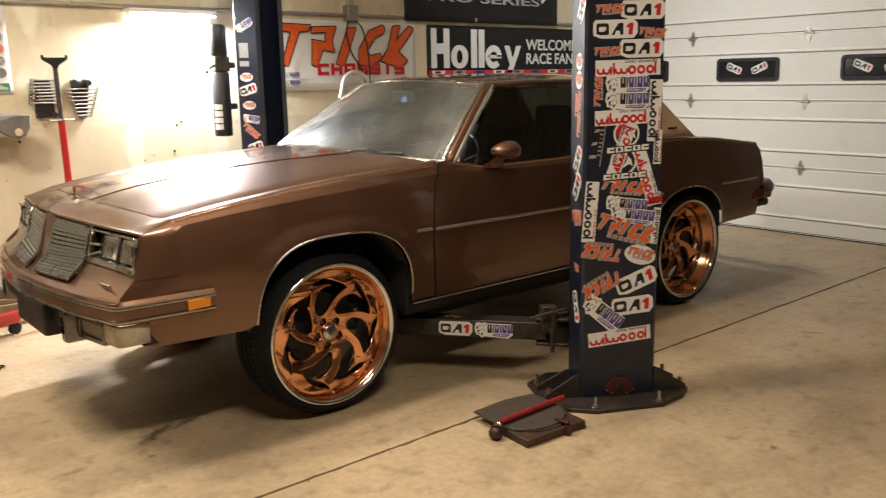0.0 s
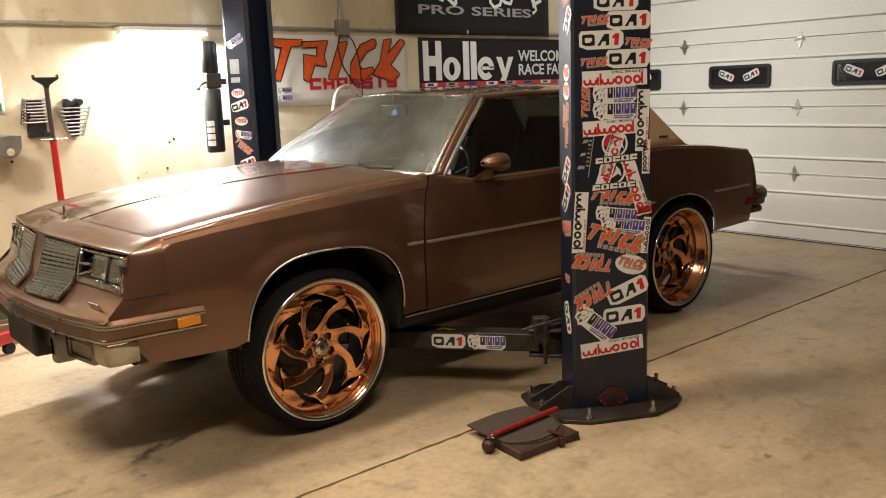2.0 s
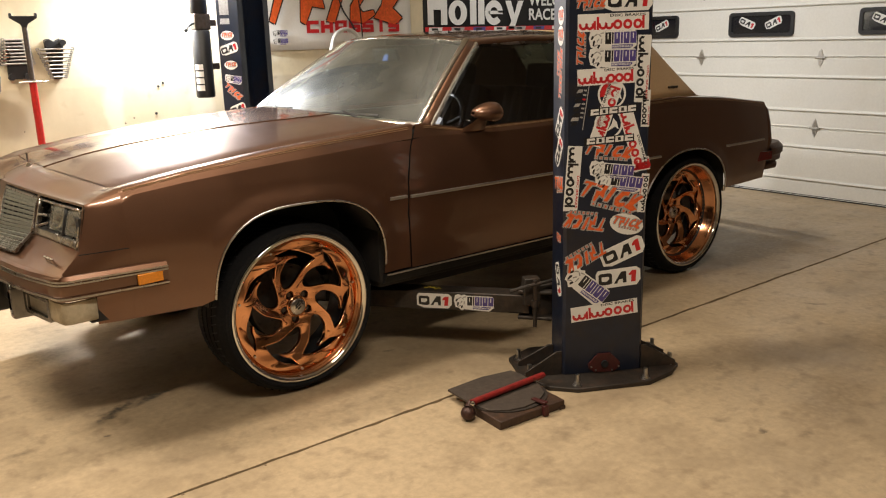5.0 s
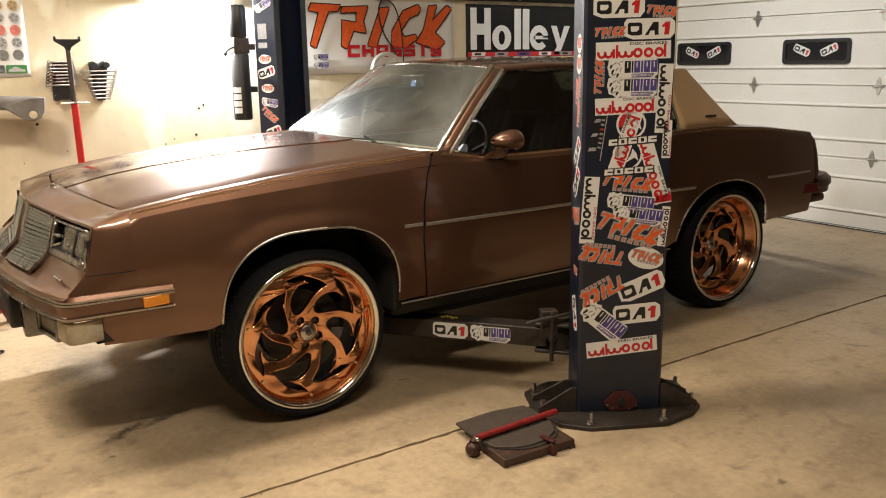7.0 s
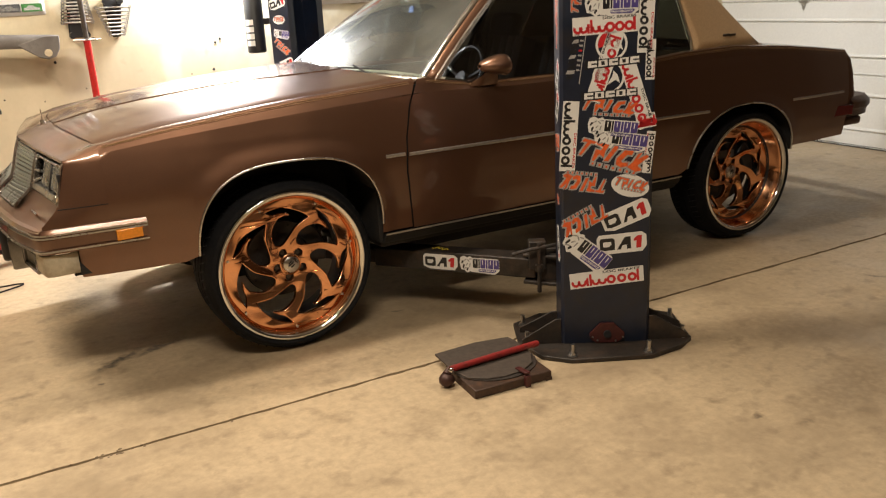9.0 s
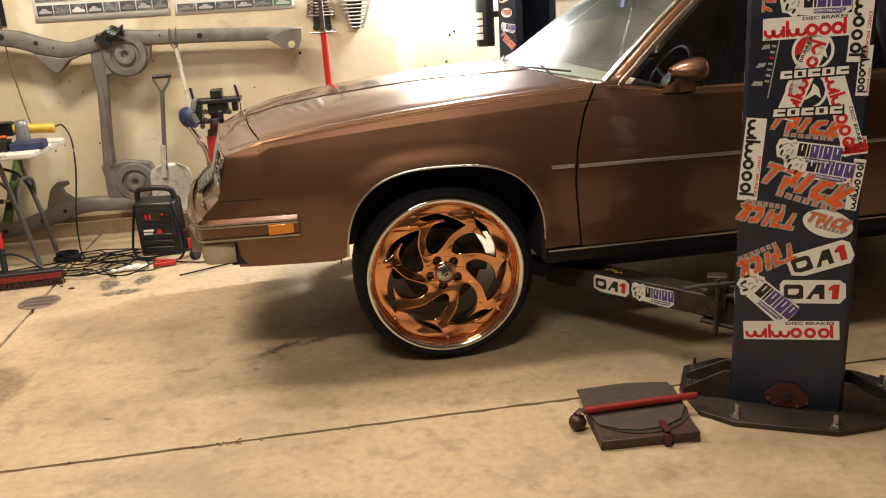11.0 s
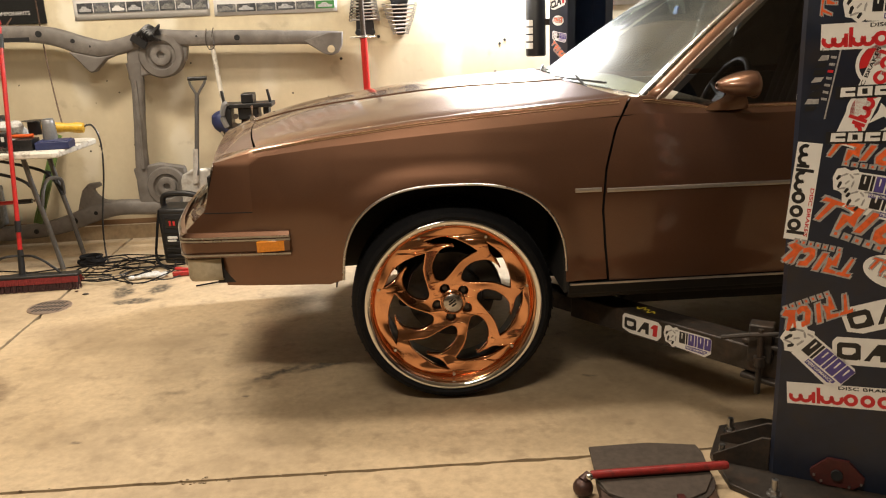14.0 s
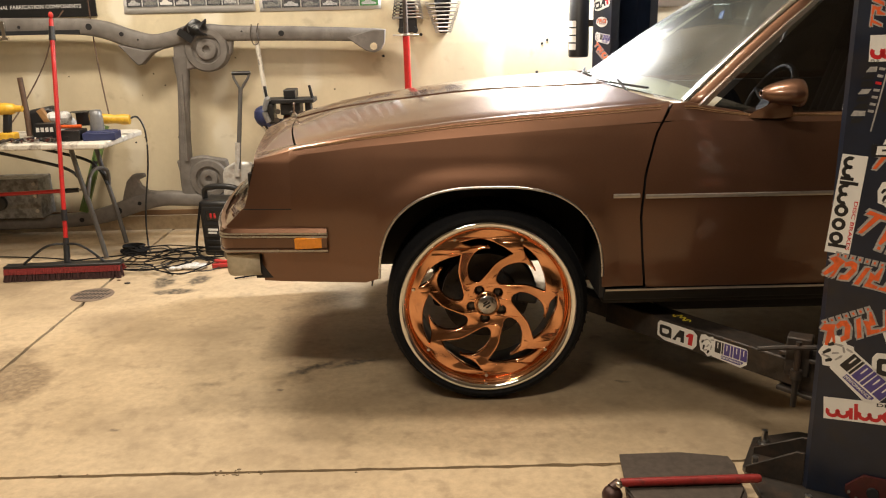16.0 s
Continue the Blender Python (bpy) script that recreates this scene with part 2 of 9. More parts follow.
dull_chrome = material("weathered_chrome", (0.50, 0.48, 0.46), 0.28, 1.0, grain=0.2, grain_size=0.01, rough_var=0.12)
smoked_chrome = material("smoked_chrome", (0.20, 0.195, 0.19), 0.22, 1.0, grain=0.15, rough_var=0.1)
rubber = material("tyre_rubber", (0.007, 0.007, 0.008), 0.75, specular=0.16, grain=0.3, grain_size=0.01, stain=0.4, stain_size=0.08, stain_colour=(0.016, 0.015, 0.014), bump=0.3, bump_size=0.004)
black_plastic = material("black_plastic", (0.012, 0.012, 0.013), 0.42, grain=0.2, rough_var=0.1)
matte_black = material("matte_black", (0.01, 0.01, 0.011), 0.8, grain=0.2)
underbody = material("underbody_black", (0.014, 0.012, 0.011), 0.75, grain=0.3, grain_size=0.03, stain=0.5, stain_size=0.1, stain_colour=(0.03, 0.022, 0.016))
dark_iron = material("dark_cast_iron", (0.035, 0.030, 0.027), 0.45, 0.6, grain=0.25, rough_var=0.1)
iron = material("cast_iron", (0.10, 0.085, 0.075), 0.5, 0.8, grain=0.25, stain=0.5, stain_size=0.03, stain_colour=(0.08, 0.04, 0.02))
steel = material("bare_steel", (0.42, 0.41, 0.40), 0.35, 1.0, grain=0.2, rough_var=0.15)
amber = material("amber_lens", (0.74, 0.25, 0.015), 0.25, grain=0.15, grain_size=0.006, coat=0.6)
red_lens = material("red_lens", (0.11, 0.008, 0.007), 0.25, coat=0.6)
lens = glass("headlamp_glass", (0.86, 0.88, 0.88), 0.03, 0.9, 0.1)
cream_cap = material("yellowed_bumper_cap", (0.46, 0.40, 0.29), 0.5, grain=0.12, stain=0.6, stain_size=0.06, stain_colour=(0.26, 0.21, 0.14))
windscreen_glass = glass("windscreen_glass", (0.74, 0.90, 0.80), 0.06, 0.88, 0.17, 0.07, 2.8)
tinted_glass = glass("tinted_side_glass", (0.10, 0.10, 0.10), 0.0, 0.9)
seat_cloth = material("dark_seat_cloth", (0.045, 0.038, 0.034), 0.9, grain=0.3, grain_size=0.006, bump=0.3, bump_size=0.004, sheen=0.3)
dash_pale = material("pale_dash_vinyl", (0.34, 0.30, 0.23), 0.6, grain=0.15, bump=0.2, bump_size=0.003)
headliner_cloth = material("dark_brown_headliner", (0.055, 0.045, 0.036), 0.9, grain=0.2)
bright_trim = material("stainless_trim", (0.92, 0.91, 0.88), 0.22, 1.0, grain=0.05, rough_var=0.06)

lift_blue = material("dark_blue_lift_paint", (0.006, 0.011, 0.026), 0.38, coat=0.15, coat_rough=0.2, grain=0.2, grain_size=0.05, stain=0.6, stain_size=0.12, stain_colour=(0.022, 0.015, 0.011), rough_var=0.1)
lift_worn = material("worn_black_steel", (0.034, 0.027, 0.022), 0.5, 0.3, grain=0.3, grain_size=0.02, stain=0.6, stain_size=0.06, stain_colour=(0.085, 0.05, 0.032), rough_var=0.15)
red_paint = material("red_enamel", (0.42, 0.016, 0.014), 0.36, coat=0.3, grain=0.12, stain=0.5, stain_size=0.05, stain_colour=(0.10, 0.02, 0.015))
dark_red = material("oily_red_paint", (0.060, 0.011, 0.009), 0.5, grain=0.25, stain=0.6, stain_size=0.03, stain_colour=(0.03, 0.012, 0.01))

vinyl_white = material("white_vinyl", (0.74, 0.73, 0.70), 0.35, grain=0.05, stain=0.3, stain_size=0.04, stain_colour=(0.55, 0.52, 0.47))
vinyl_black = material("black_vinyl", (0.012, 0.012, 0.013), 0.35, grain=0.1)
vinyl_red = material("red_vinyl", (0.52, 0.018, 0.022), 0.35, grain=0.1)
vinyl_orange = material("orange_vinyl", (0.72, 0.12, 0.025), 0.38, grain=0.3, grain_size=0.015, stain=0.5, stain_size=0.03, stain_colour=(0.45, 0.03, 0.02))
vinyl_purple = material("violet_vinyl", (0.075, 0.055, 0.23), 0.35, grain=0.15)
vinyl_grey = material("grey_vinyl", (0.33, 0.32, 0.31), 0.4, grain=0.3, grain_size=0.01)
VINYL = [vinyl_white, vinyl_black, vinyl_red, vinyl_orange, vinyl_purple, vinyl_grey]
WHITE, BLACK, RED, ORANGE, PURPLE, GREY = range(6)

# ---- the room ----
X0, X1, Y0, Y1, TOP = -4.2, 7.69, -7.0, 5.85, 3.42
wall_paint = material("cream_drywall", (0.66, 0.575, 0.40), 0.75, grain=0.05, grain_size=0.05, stain=0.6, stain_size=0.5, stain_colour=(0.47, 0.39, 0.26), stain_stretch=(1.3, 1.3, 0.55), stain_range=(0.45, 0.7),
                      stain2=0.4, stain_size2=0.20, stain_colour2=(0.74, 0.68, 0.54), stain_stretch2=(1.0, 1.0, 0.28), stain_range2=(0.60, 0.70), bump=0.15, bump_size=0.02)


def skim_marks(mat):
    """Feathered compound patches over the screws on the studs, and a taped seam between two sheets."""
    n, l = mat.node_tree.nodes, mat.node_tree.links
    out = n["Principled BSDF"].inputs["Base Color"]
    base = out.links[0].from_socket
    where = n.new("ShaderNodeNewGeometry").outputs["Position"]

    def calc(kind, a, c=0.0):
        node = n.new("ShaderNodeMath")
        node.operation = kind
        for sock, v in zip(node.inputs, (a, c)):
            if isinstance(v, (int, float)):
                sock.default_value = v
            else:
                l.new(v, sock)
        return node.outputs[0]

    def cloud(scale, detail=4):
        t = n.new("ShaderNodeTexNoise")
        t.inputs["Scale"].default_value, t.inputs["Detail"].default_value = scale, detail
        l.new(where, t.inputs["Vector"])
        return t.outputs["Fac"]

    def ease(v, lo, hi, a, c):
        r = n.new("ShaderNodeMapRange")
        r.interpolation_type = "SMOOTHSTEP"
        for i, k in enumerate((lo, hi, a, c)):
            r.inputs[i + 1].default_value = k
        l.new(v, r.inputs[0])
        return r.outputs[0]

    def blend(fac, a, c):
        node = n.new("ShaderNodeMix")
        node.data_type = "RGBA"
        l.new(fac, node.inputs[0])
        l.new(a, node.inputs[6])
        node.inputs[7].default_value = (*c, 1)
        return node.outputs[2]

    split = n.new("ShaderNodeSeparateXYZ")
    l.new(where, split.inputs[0])
    wave = calc("MULTIPLY", calc("SUBTRACT", cloud(5.0), 0.5), 0.16)
    x, z = calc("ADD", split.outputs[0], wave), calc("ADD", split.outputs[2], wave)
    fx = calc("MULTIPLY", calc("SUBTRACT", calc("FRACT", calc("DIVIDE", calc("ADD", x, 0.35), 0.61)), 0.5), 0.61 / 0.080)
    fz = calc("MULTIPLY", calc("SUBTRACT", calc("FRACT", calc("DIVIDE", calc("ADD", z, 0.10), 0.46)), 0.5), 0.46 / 0.19)
    far = calc("SQRT", calc("ADD", calc("MULTIPLY", fx, fx), calc("MULTIPLY", fz, fz)))
    patch = calc("MULTIPLY", ease(far, 0.60, 1.20, 0.9, 0.0), ease(cloud(1.9, 2), 0.40, 0.52, 0.2, 1.0))
    col = blend(patch, base, (0.80, 0.745, 0.60))
    ragged = calc("ADD", split.outputs[2], calc("MULTIPLY", calc("SUBTRACT", cloud(3.0, 6), 0.5), 0.10))
    col = blend(ease(ragged, 1.195, 1.220, 0.38, 0.0), col, (0.42, 0.35, 0.245))
    col = blend(ease(cloud(7.0, 7), 0.60, 0.74, 0.0, 0.6), col, (0.38, 0.31, 0.21))
    l.new(col, out)


skim_marks(wall_paint)
concrete = material("stained_concrete", (0.465, 0.355, 0.225), 0.50, grain=0.15, grain_size=0.035, stain=0.85, stain_size=0.75, stain_colour=(0.25, 0.185, 0.115), stain_range=(0.46, 0.70), stain_stretch=(0.85, 1.1, 1),
                    stain2=0.7, stain_size2=0.11, stain_colour2=(0.20, 0.145, 0.092), stain_range2=(0.54, 0.76), rough_var=0.14, rough_size=0.4, bump=0.12, bump_size=0.012)
crumb_grit = material("dusty_grit", (0.22, 0.165, 0.105), 0.9, grain=0.4, grain_size=0.006)


def floor_marks(mat):
    """Feathered, broken-up stains in the slab: tyre scuffs, damp patches and oil spots, each (x, y, half length, half width, turn, how much, softness, colour)."""
    n, l = mat.node_tree.nodes, mat.node_tree.links
    out = n["Principled BSDF"].inputs["Base Color"]
    where = n.new("ShaderNodeNewGeometry").outputs["Position"]
    wave = n.new("ShaderNodeTexNoise")
    wave.inputs["Scale"].default_value, wave.inputs["Detail"].default_value = 14.0, 4
    l.new(where, wave.inputs["Vector"])
    wide = n.new("ShaderNodeVectorMath")
    wide.operation = "MULTIPLY_ADD"
    l.new(wave.outputs["Color"], wide.inputs[0])
    wide.inputs[1].default_value, wide.inputs[2].default_value = (0.09, 0.09, 0), (-0.045, -0.045, 0)
    bent = n.new("ShaderNodeVectorMath")
    l.new(where, bent.inputs[0])
    l.new(wide.outputs[0], bent.inputs[1])
    grit = n.new("ShaderNodeTexNoise")
    grit.inputs["Scale"].default_value, grit.inputs["Detail"].default_value = 38.0, 6
    l.new(where, grit.inputs["Vector"])
    broken = n.new("ShaderNodeMapRange")
    for i, v in enumerate((0.36, 0.60, 0.50, 1.0)):
        broken.inputs[i + 1].default_value = v
    l.new(grit.outputs["Fac"], broken.inputs[0])
    SCUFF, DAMP, WET, OIL = (0.050, 0.038, 0.028), (0.21, 0.150, 0.092), (0.060, 0.050, 0.038), (0.075, 0.055, 0.037)
    for x, y, a, b, turn, much, soft, colour in ((1.47, 3.395, 0.120, 0.030, 38, 1.0, 0.6, SCUFF), (1.65, 3.44, 0.10, 0.024, 20, 0.95, 0.6, SCUFF), (1.378, 3.204, 0.018, 0.010, 10, 0.8, 0.6, OIL), (1.055, 3.246, 0.040, 0.020, 0, 0.5, 0.7, OIL), (0.845, 2.889, 0.016, 0.010, 30, 0.7, 0.6, OIL),
                                                 (2.709, 3.187, 0.022, 0.012, 0, 0.7, 0.6, OIL), (0.27, 3.33, 0.13, 0.22, 20, 1.0, 0.25, DAMP), (0.12, 3.60, 0.12, 0.10, 0, 0.7, 0.4, DAMP), (1.42, 4.27, 0.17, 0.07, 40, 0.6, 0.8, OIL), (0.96, 2.44, 0.16, 0.05, -8, 0.5, 0.7, DAMP),
                                                 (0.46, 4.62, 0.055, 0.095, 10, 1.0, 0.35, WET), (0.57, 4.44, 0.12, 0.040, 8, 1.0, 0.4, WET), (0.66, 4.64, 0.05, 0.085, -10, 1.0, 0.35, WET), (0.36, 4.05, 0.16, 0.10, 15, 0.4, 0.8, DAMP), (2.3, 2.15, 0.12, 0.05, 25, 0.35, 0.8, DAMP),
                                                 (3.24, 1.71, 0.035, 0.018, -30, 0.45, 0.7, OIL), (3.27, 1.56, 0.026, 0.016, 10, 0.75, 0.5, OIL), (3.38, 1.44, 0.030, 0.018, 0, 0.5, 0.7, OIL), (4.02, 2.00, 0.24, 0.13, -70, 0.6, 0.85, DAMP), (3.70, 1.50, 0.34, 0.11, 15, 0.6, 0.85, DAMP), (4.86, 2.18, 0.05, 0.012, -60, 0.7, 0.6, OIL), (5.9, 3.1, 0.8, 0.26, 20, 0.7, 0.9, DAMP), (4.6, 1.2, 0.5, 0.2, 30, 0.5, 0.9, DAMP)):
        place = n.new("ShaderNodeMapping")
        place.vector_type = "TEXTURE"
        place.inputs["Location"].default_value = (x, y, 0)
        place.inputs["Rotation"].default_value = (0, 0, radians(turn))
        place.inputs["Scale"].default_value = (a, b, 1)
        l.new(bent.outputs[0], place.inputs["Vector"])
        far = n.new("ShaderNodeVectorMath")
        far.operation = "LENGTH"
        l.new(place.outputs[0], far.inputs[0])
        ease = n.new("ShaderNodeMapRange")
        ease.interpolation_type = "SMOOTHSTEP"
        for i, v in enumerate((1.0 - soft, 1.0 + soft, much, 0.0)):
            ease.inputs[i + 1].default_value = v
        l.new(far.outputs["Value"], ease.inputs[0])
        amount = n.new("ShaderNodeMath")
        amount.operation = "MULTIPLY"
        l.new(ease.outputs[0], amount.inputs[0])
        l.new(broken.outputs[0], amount.inputs[1])
        blend = n.new("ShaderNodeMix")
        blend.data_type = "RGBA"
        l.new(amount.outputs[0], blend.inputs[0])
        l.new(out.links[0].from_socket, blend.inputs[6])
        blend.inputs[7].default_value = (*colour, 1)
        l.new(blend.outputs[2], out)


floor_marks(concrete)
joint_dirt = material("joint_dirt", (0.035, 0.026, 0.018), 0.9, grain=0.3)
sill_wood = material("sill_wood", (0.22, 0.125, 0.06), 0.7, grain=0.25, stretch=(2, 30, 30))
ceiling_paint = material("dull_ceiling_paint", (0.48, 0.44, 0.38), 0.8, grain=0.05)
conduit_grey = material("galvanised_conduit", (0.36, 0.34, 0.31), 0.45, 0.6, grain=0.15)

floor = thing("floor", (0, 0, 0), "tan stained concrete garage floor with sawn joints", "floor", kind="structure")
bm = bmesh.new()
span(bm, (X0 - 0.2, Y0 - 0.2, -0.20), (X1 + 0.4, Y1 + 0.2, -0.022))
part("subfloor", bm, joint_dirt, floor)
XS, YS, GAP = (X0 - 0.2, 0.15, X1 + 0.4), (Y0 - 0.2, 2.585, Y1 + 0.2), 0.0065
rng = random.Random(3)
for i in range(2):
    for j in range(2):
        bm = bmesh.new()
        lo, hi = (XS[i] + GAP * (i > 0), YS[j] + GAP * (j > 0)), (XS[i + 1] - GAP * (i < 1), YS[j + 1] - GAP * (j < 1))
        outline = []
        for a, b in ((lo, (hi[0], lo[1])), ((hi[0], lo[1]), hi), (hi, (lo[0], hi[1])), ((lo[0], hi[1]), lo)):
            n = int(max(abs(a[0] - b[0]), abs(a[1] - b[1])) / 0.05)
            for k in range(n):
                t = k / n
                chip = 0.011 * max(0, noise.noise((a[0] * 9 + b[0] * t * 40, a[1] * 7 + b[1] * t * 40 + t * 50, i + j * 3.1)))
                mid = Vector(((lo[0] + hi[0]) / 2, (lo[1] + hi[1]) / 2))
                p = Vector((a[0] + (b[0] - a[0]) * t, a[1] + (b[1] - a[1]) * t))
                outline.append(p + (mid - p).normalized() * chip * 1.5)
        plate(bm, outline, Matrix.Translation((0, 0, -0.03)), 0.03)
        part("slab", bm, concrete, floor, smooth=0)


def wall(name, lo, hi, label, mat=None):
    bm = bmesh.new()
    span(bm, lo, hi)
    return tagged(part(name, bm, mat or wall_paint, smooth=0), label, "wall", kind="structure")


# tones for walls out of view, dark so the car paint reflects less
back_wall_tone = material("brown_unseen_wall", (0.40, 0.34, 0.26), 0.7, grain=0.2, stretch=(1, 1, 8))
dark_reflection_tone = material("dark_reflection_wall", (0.12, 0.085, 0.06), 0.75, grain=0.2, stretch=(1, 1, 8))
wall("wall_north", (X0 - 0.15, Y1, 0), (X1 + 0.15, Y1 + 0.15, TOP), "cream painted drywall with patchy joint compound")
wall("wall_south", (X0 - 0.15, Y0 - 0.15, 0), (X1 + 0.15, Y0, TOP), "plain unseen brown wall that dims reflections", back_wall_tone)
wall("wall_west", (X0 - 0.15, Y0, 0), (X0, Y1, TOP), "plain unseen brown wall that dims reflections", back_wall_tone)
# the east wall is pierced by the wide sectional door
DY0, DY1, DZ = 2.76, 5.845, 2.44
# unseen stretch, added darker still to keep the car side's reflections dark
wall("wall_east_side", (X1, Y0, 0), (X1 + 0.15, DY0, TOP), "unseen dark wall beside the garage door that dims reflections", dark_reflection_tone)
bm = bmesh.new()
span(bm, (X1, DY0, DZ), (X1 + 0.15, DY1, TOP))
tagged(part("wall_east", bm, wall_paint, smooth=0), "cream drywall round a wide garage door", "wall", kind="structure")
bm = bmesh.new()
span(bm, (X0 - 0.15, Y0 - 0.15, TOP), (X1 + 0.15, Y1 + 0.15, TOP + 0.12))
tagged(part("ceiling", bm, ceiling_paint, smooth=0), "dull painted garage ceiling", "ceiling", kind="structure")

# footing and wooden sill along the foot of the north wall
bm = bmesh.new()
span(bm, (X0, Y1 - 0.010, 0.098), (X1 - 0.01, Y1 - 0.0005, 0.132))
tagged(part("baseboard", bm, sill_wood, smooth=0), "bare brown wooden sill board at the wall foot", "baseboard", kind="structure")
bm = bmesh.new()
span(bm, (X0, Y1 - 0.035, 0.0005), (X1 - 0.01, Y1 - 0.0005, 0.0975))
tagged(part("trim", bm, concrete, smooth=0), "pale concrete footing along the wall", "trim", kind="structure")

# sectional door: four rows of ribbed white panels with hinges and small dark windows
door_white = material("white_door_steel", (0.78, 0.76, 0.70), 0.42, grain=0.04, stain=0.25, stain_size=0.5, stain_colour=(0.62, 0.57, 0.47), bump=0.1, bump_size=0.002)
window_dark = material("dark_window_pane", (0.012, 0.013, 0.016), 0.12, grain=0.1)
zinc = material("zinc_hinge", (0.50, 0.48, 0.45), 0.32, 0.9, grain=0.2)
door = thing("door_1", (X1, (DY0 + DY1) / 2, 0), "white ribbed steel sectional garage door, closed, with small dark windows", "garage door", kind="structure")
for k in range(4):
    z0 = 0.02 + 0.61 * k - 0.012
    bm = bmesh.new()
    prof = []
    # two raised fields a section with a deep groove at the joints and a shallower one between
    for z, d in ((0.0, 0.018), (0.003, 0.002), (0.012, 0.006), (0.126, 0.006), (0.136, 0.024), (0.141, 0.024), (0.143, -0.002), (0.148, -0.003), (0.168, 0.006), (0.416, 0.006), (0.426, 0.024), (0.431, 0.024), (0.433, -0.002), (0.438, -0.003), (0.458, 0.006), (0.590, 0.006), (0.598, 0.020), (0.608, 0.020)):
        prof.append((d, z0 + z))
    rows = [[(X1 + d, y, z) for d, z in prof] for y in (DY0 - 0.04, DY1 + 0.04)]
    grid(bm, rows)
    span(bm, (X1 + 0.034, DY0 - 0.04, z0), (X1 + 0.05, DY1 + 0.04, z0 + 0.608))
    section = part("panel", bm, door_white, door, smooth=0)
bm = bmesh.new()
span(bm, (X1 + 0.004, DY0 - 0.04, -0.002), (X1 + 0.045, DY1 + 0.04, 0.022))
part("bottom_seal", bm, matte_black, door, "black rubber bottom seal")


def hinge(y, z):
    bm = bmesh.new()
    plate(bm, [(0, 0.075), (0.012, 0.06), (0.026, 0.012), (0.026, -0.012), (0.012, -0.06), (0, -0.075), (-0.012, -0.06), (-0.026, -0.012), (-0.026, 0.012), (-0.012, 0.06)], Matrix.Translation((X1 + 0.006, y, z)) @ pose(0, 0, 0, 90, 0, -90), 0.007)
    rod(bm, (X1 - 0.006, y - 0.045, z), (X1 - 0.006, y + 0.045, z), 0.009, seg=10)
    for dz in (-0.04, 0.04):
        rod(bm, (X1 + 0.002, y, z + dz), (X1 - 0.008, y, z + dz), 0.006, seg=8)
    part("hinge", bm, zinc, door, "galvanised hinge")


for y in (4.91, 3.725):
    for z in (0.618, 1.22, 1.818):
        hinge(y, z)


def rounded(w, h, r, n=4):
    line = []
    for cx, cy, a0 in ((w / 2 - r, h / 2 - r, 0), (-w / 2 + r, h / 2 - r, 90), (-w / 2 + r, -h / 2 + r, 180), (w / 2 - r, -h / 2 + r, 270)):
        for k in range(n + 1):
            a = radians(a0 + 90 * k / n)
            line.append((cx + r * math.cos(a), cy + r * math.sin(a)))
    return line


door_windows = []
for y in (5.505, 4.305, 3.10):
    at = Matrix.Translation((X1 + 0.008, y, 1.513)) @ pose(0, 0, 0, 90, 0, -90)
    bm = bmesh.new()
    ring_plate(bm, rounded(0.64, 0.215, 0.035), rounded(0.575, 0.15, 0.02), at, 0.022)
    frame_ob = part("window_frame", bm, black_plastic, door, "black plastic window frame", bevel=0.003)
    bm = bmesh.new()
    plate(bm, rounded(0.58, 0.155, 0.02), at, 0.010)
    part("pane", bm, window_dark, frame_ob, "dark window pane")
    door_windows.append((frame_ob, at @ Matrix.Translation((0, 0, 0.0115))))

# conduit with a junction box and drop cables
conduit = thing("conduit", (3.0, Y1, 2.0), "grey galvanised conduit run along the wall", "conduit", kind="structure")
bm = bmesh.new()
rod(bm, (X0, Y1 - 0.02, 2.004), (X1 - 0.4, Y1 - 0.02, 2.0), 0.0125, seg=10)
part("pipe", bm, conduit_grey, conduit)
for x in (0.6, 2.05, 3.4, 5.6):
    bm = bmesh.new()
    span(bm, (x - 0.012, Y1 - 0.036, 1.985), (x + 0.012, Y1, 2.02))
    part("strap", bm, conduit_grey, conduit, bevel=0.004)
box_ob = thing("junction_box", (4.23, Y1, 1.97), "grey steel junction box with dark drop cables", "junction box")
bm = bmesh.new()
span(bm, (4.165, Y1 - 0.085, 1.955), (4.265, Y1 - 0.001, 2.075))
part("housing", bm, conduit_grey, box_ob, bevel=0.006)
bm = bmesh.new()
for dx in (-0.03, 0.0, 0.025):
    tube(bm, [(4.215 + dx, Y1 - 0.04, 2.07), (4.21 + dx * 0.7, Y1 - 0.04, 2.3), (4.2 + dx, Y1 - 0.04, TOP)], 0.007, 6)
part("feed_cable", bm, conduit_grey, box_ob)
bm = bmesh.new()
tube(bm, [(4.19, Y1 - 0.05, 1.96), (4.15, Y1 - 0.07, 1.86), (4.20, Y1 - 0.06, 1.70), (4.30, Y1 - 0.06, 1.55), (4.34, Y1 - 0.05, 1.35)], 0.006, 6)
tube(bm, [(4.24, Y1 - 0.05, 1.96), (4.30, Y1 - 0.07, 1.90), (4.36, Y1 - 0.06, 1.72), (4.38, Y1 - 0.05, 1.4)], 0.005, 6)
part("drop_cable", bm, black_plastic, box_ob, "dark cable")

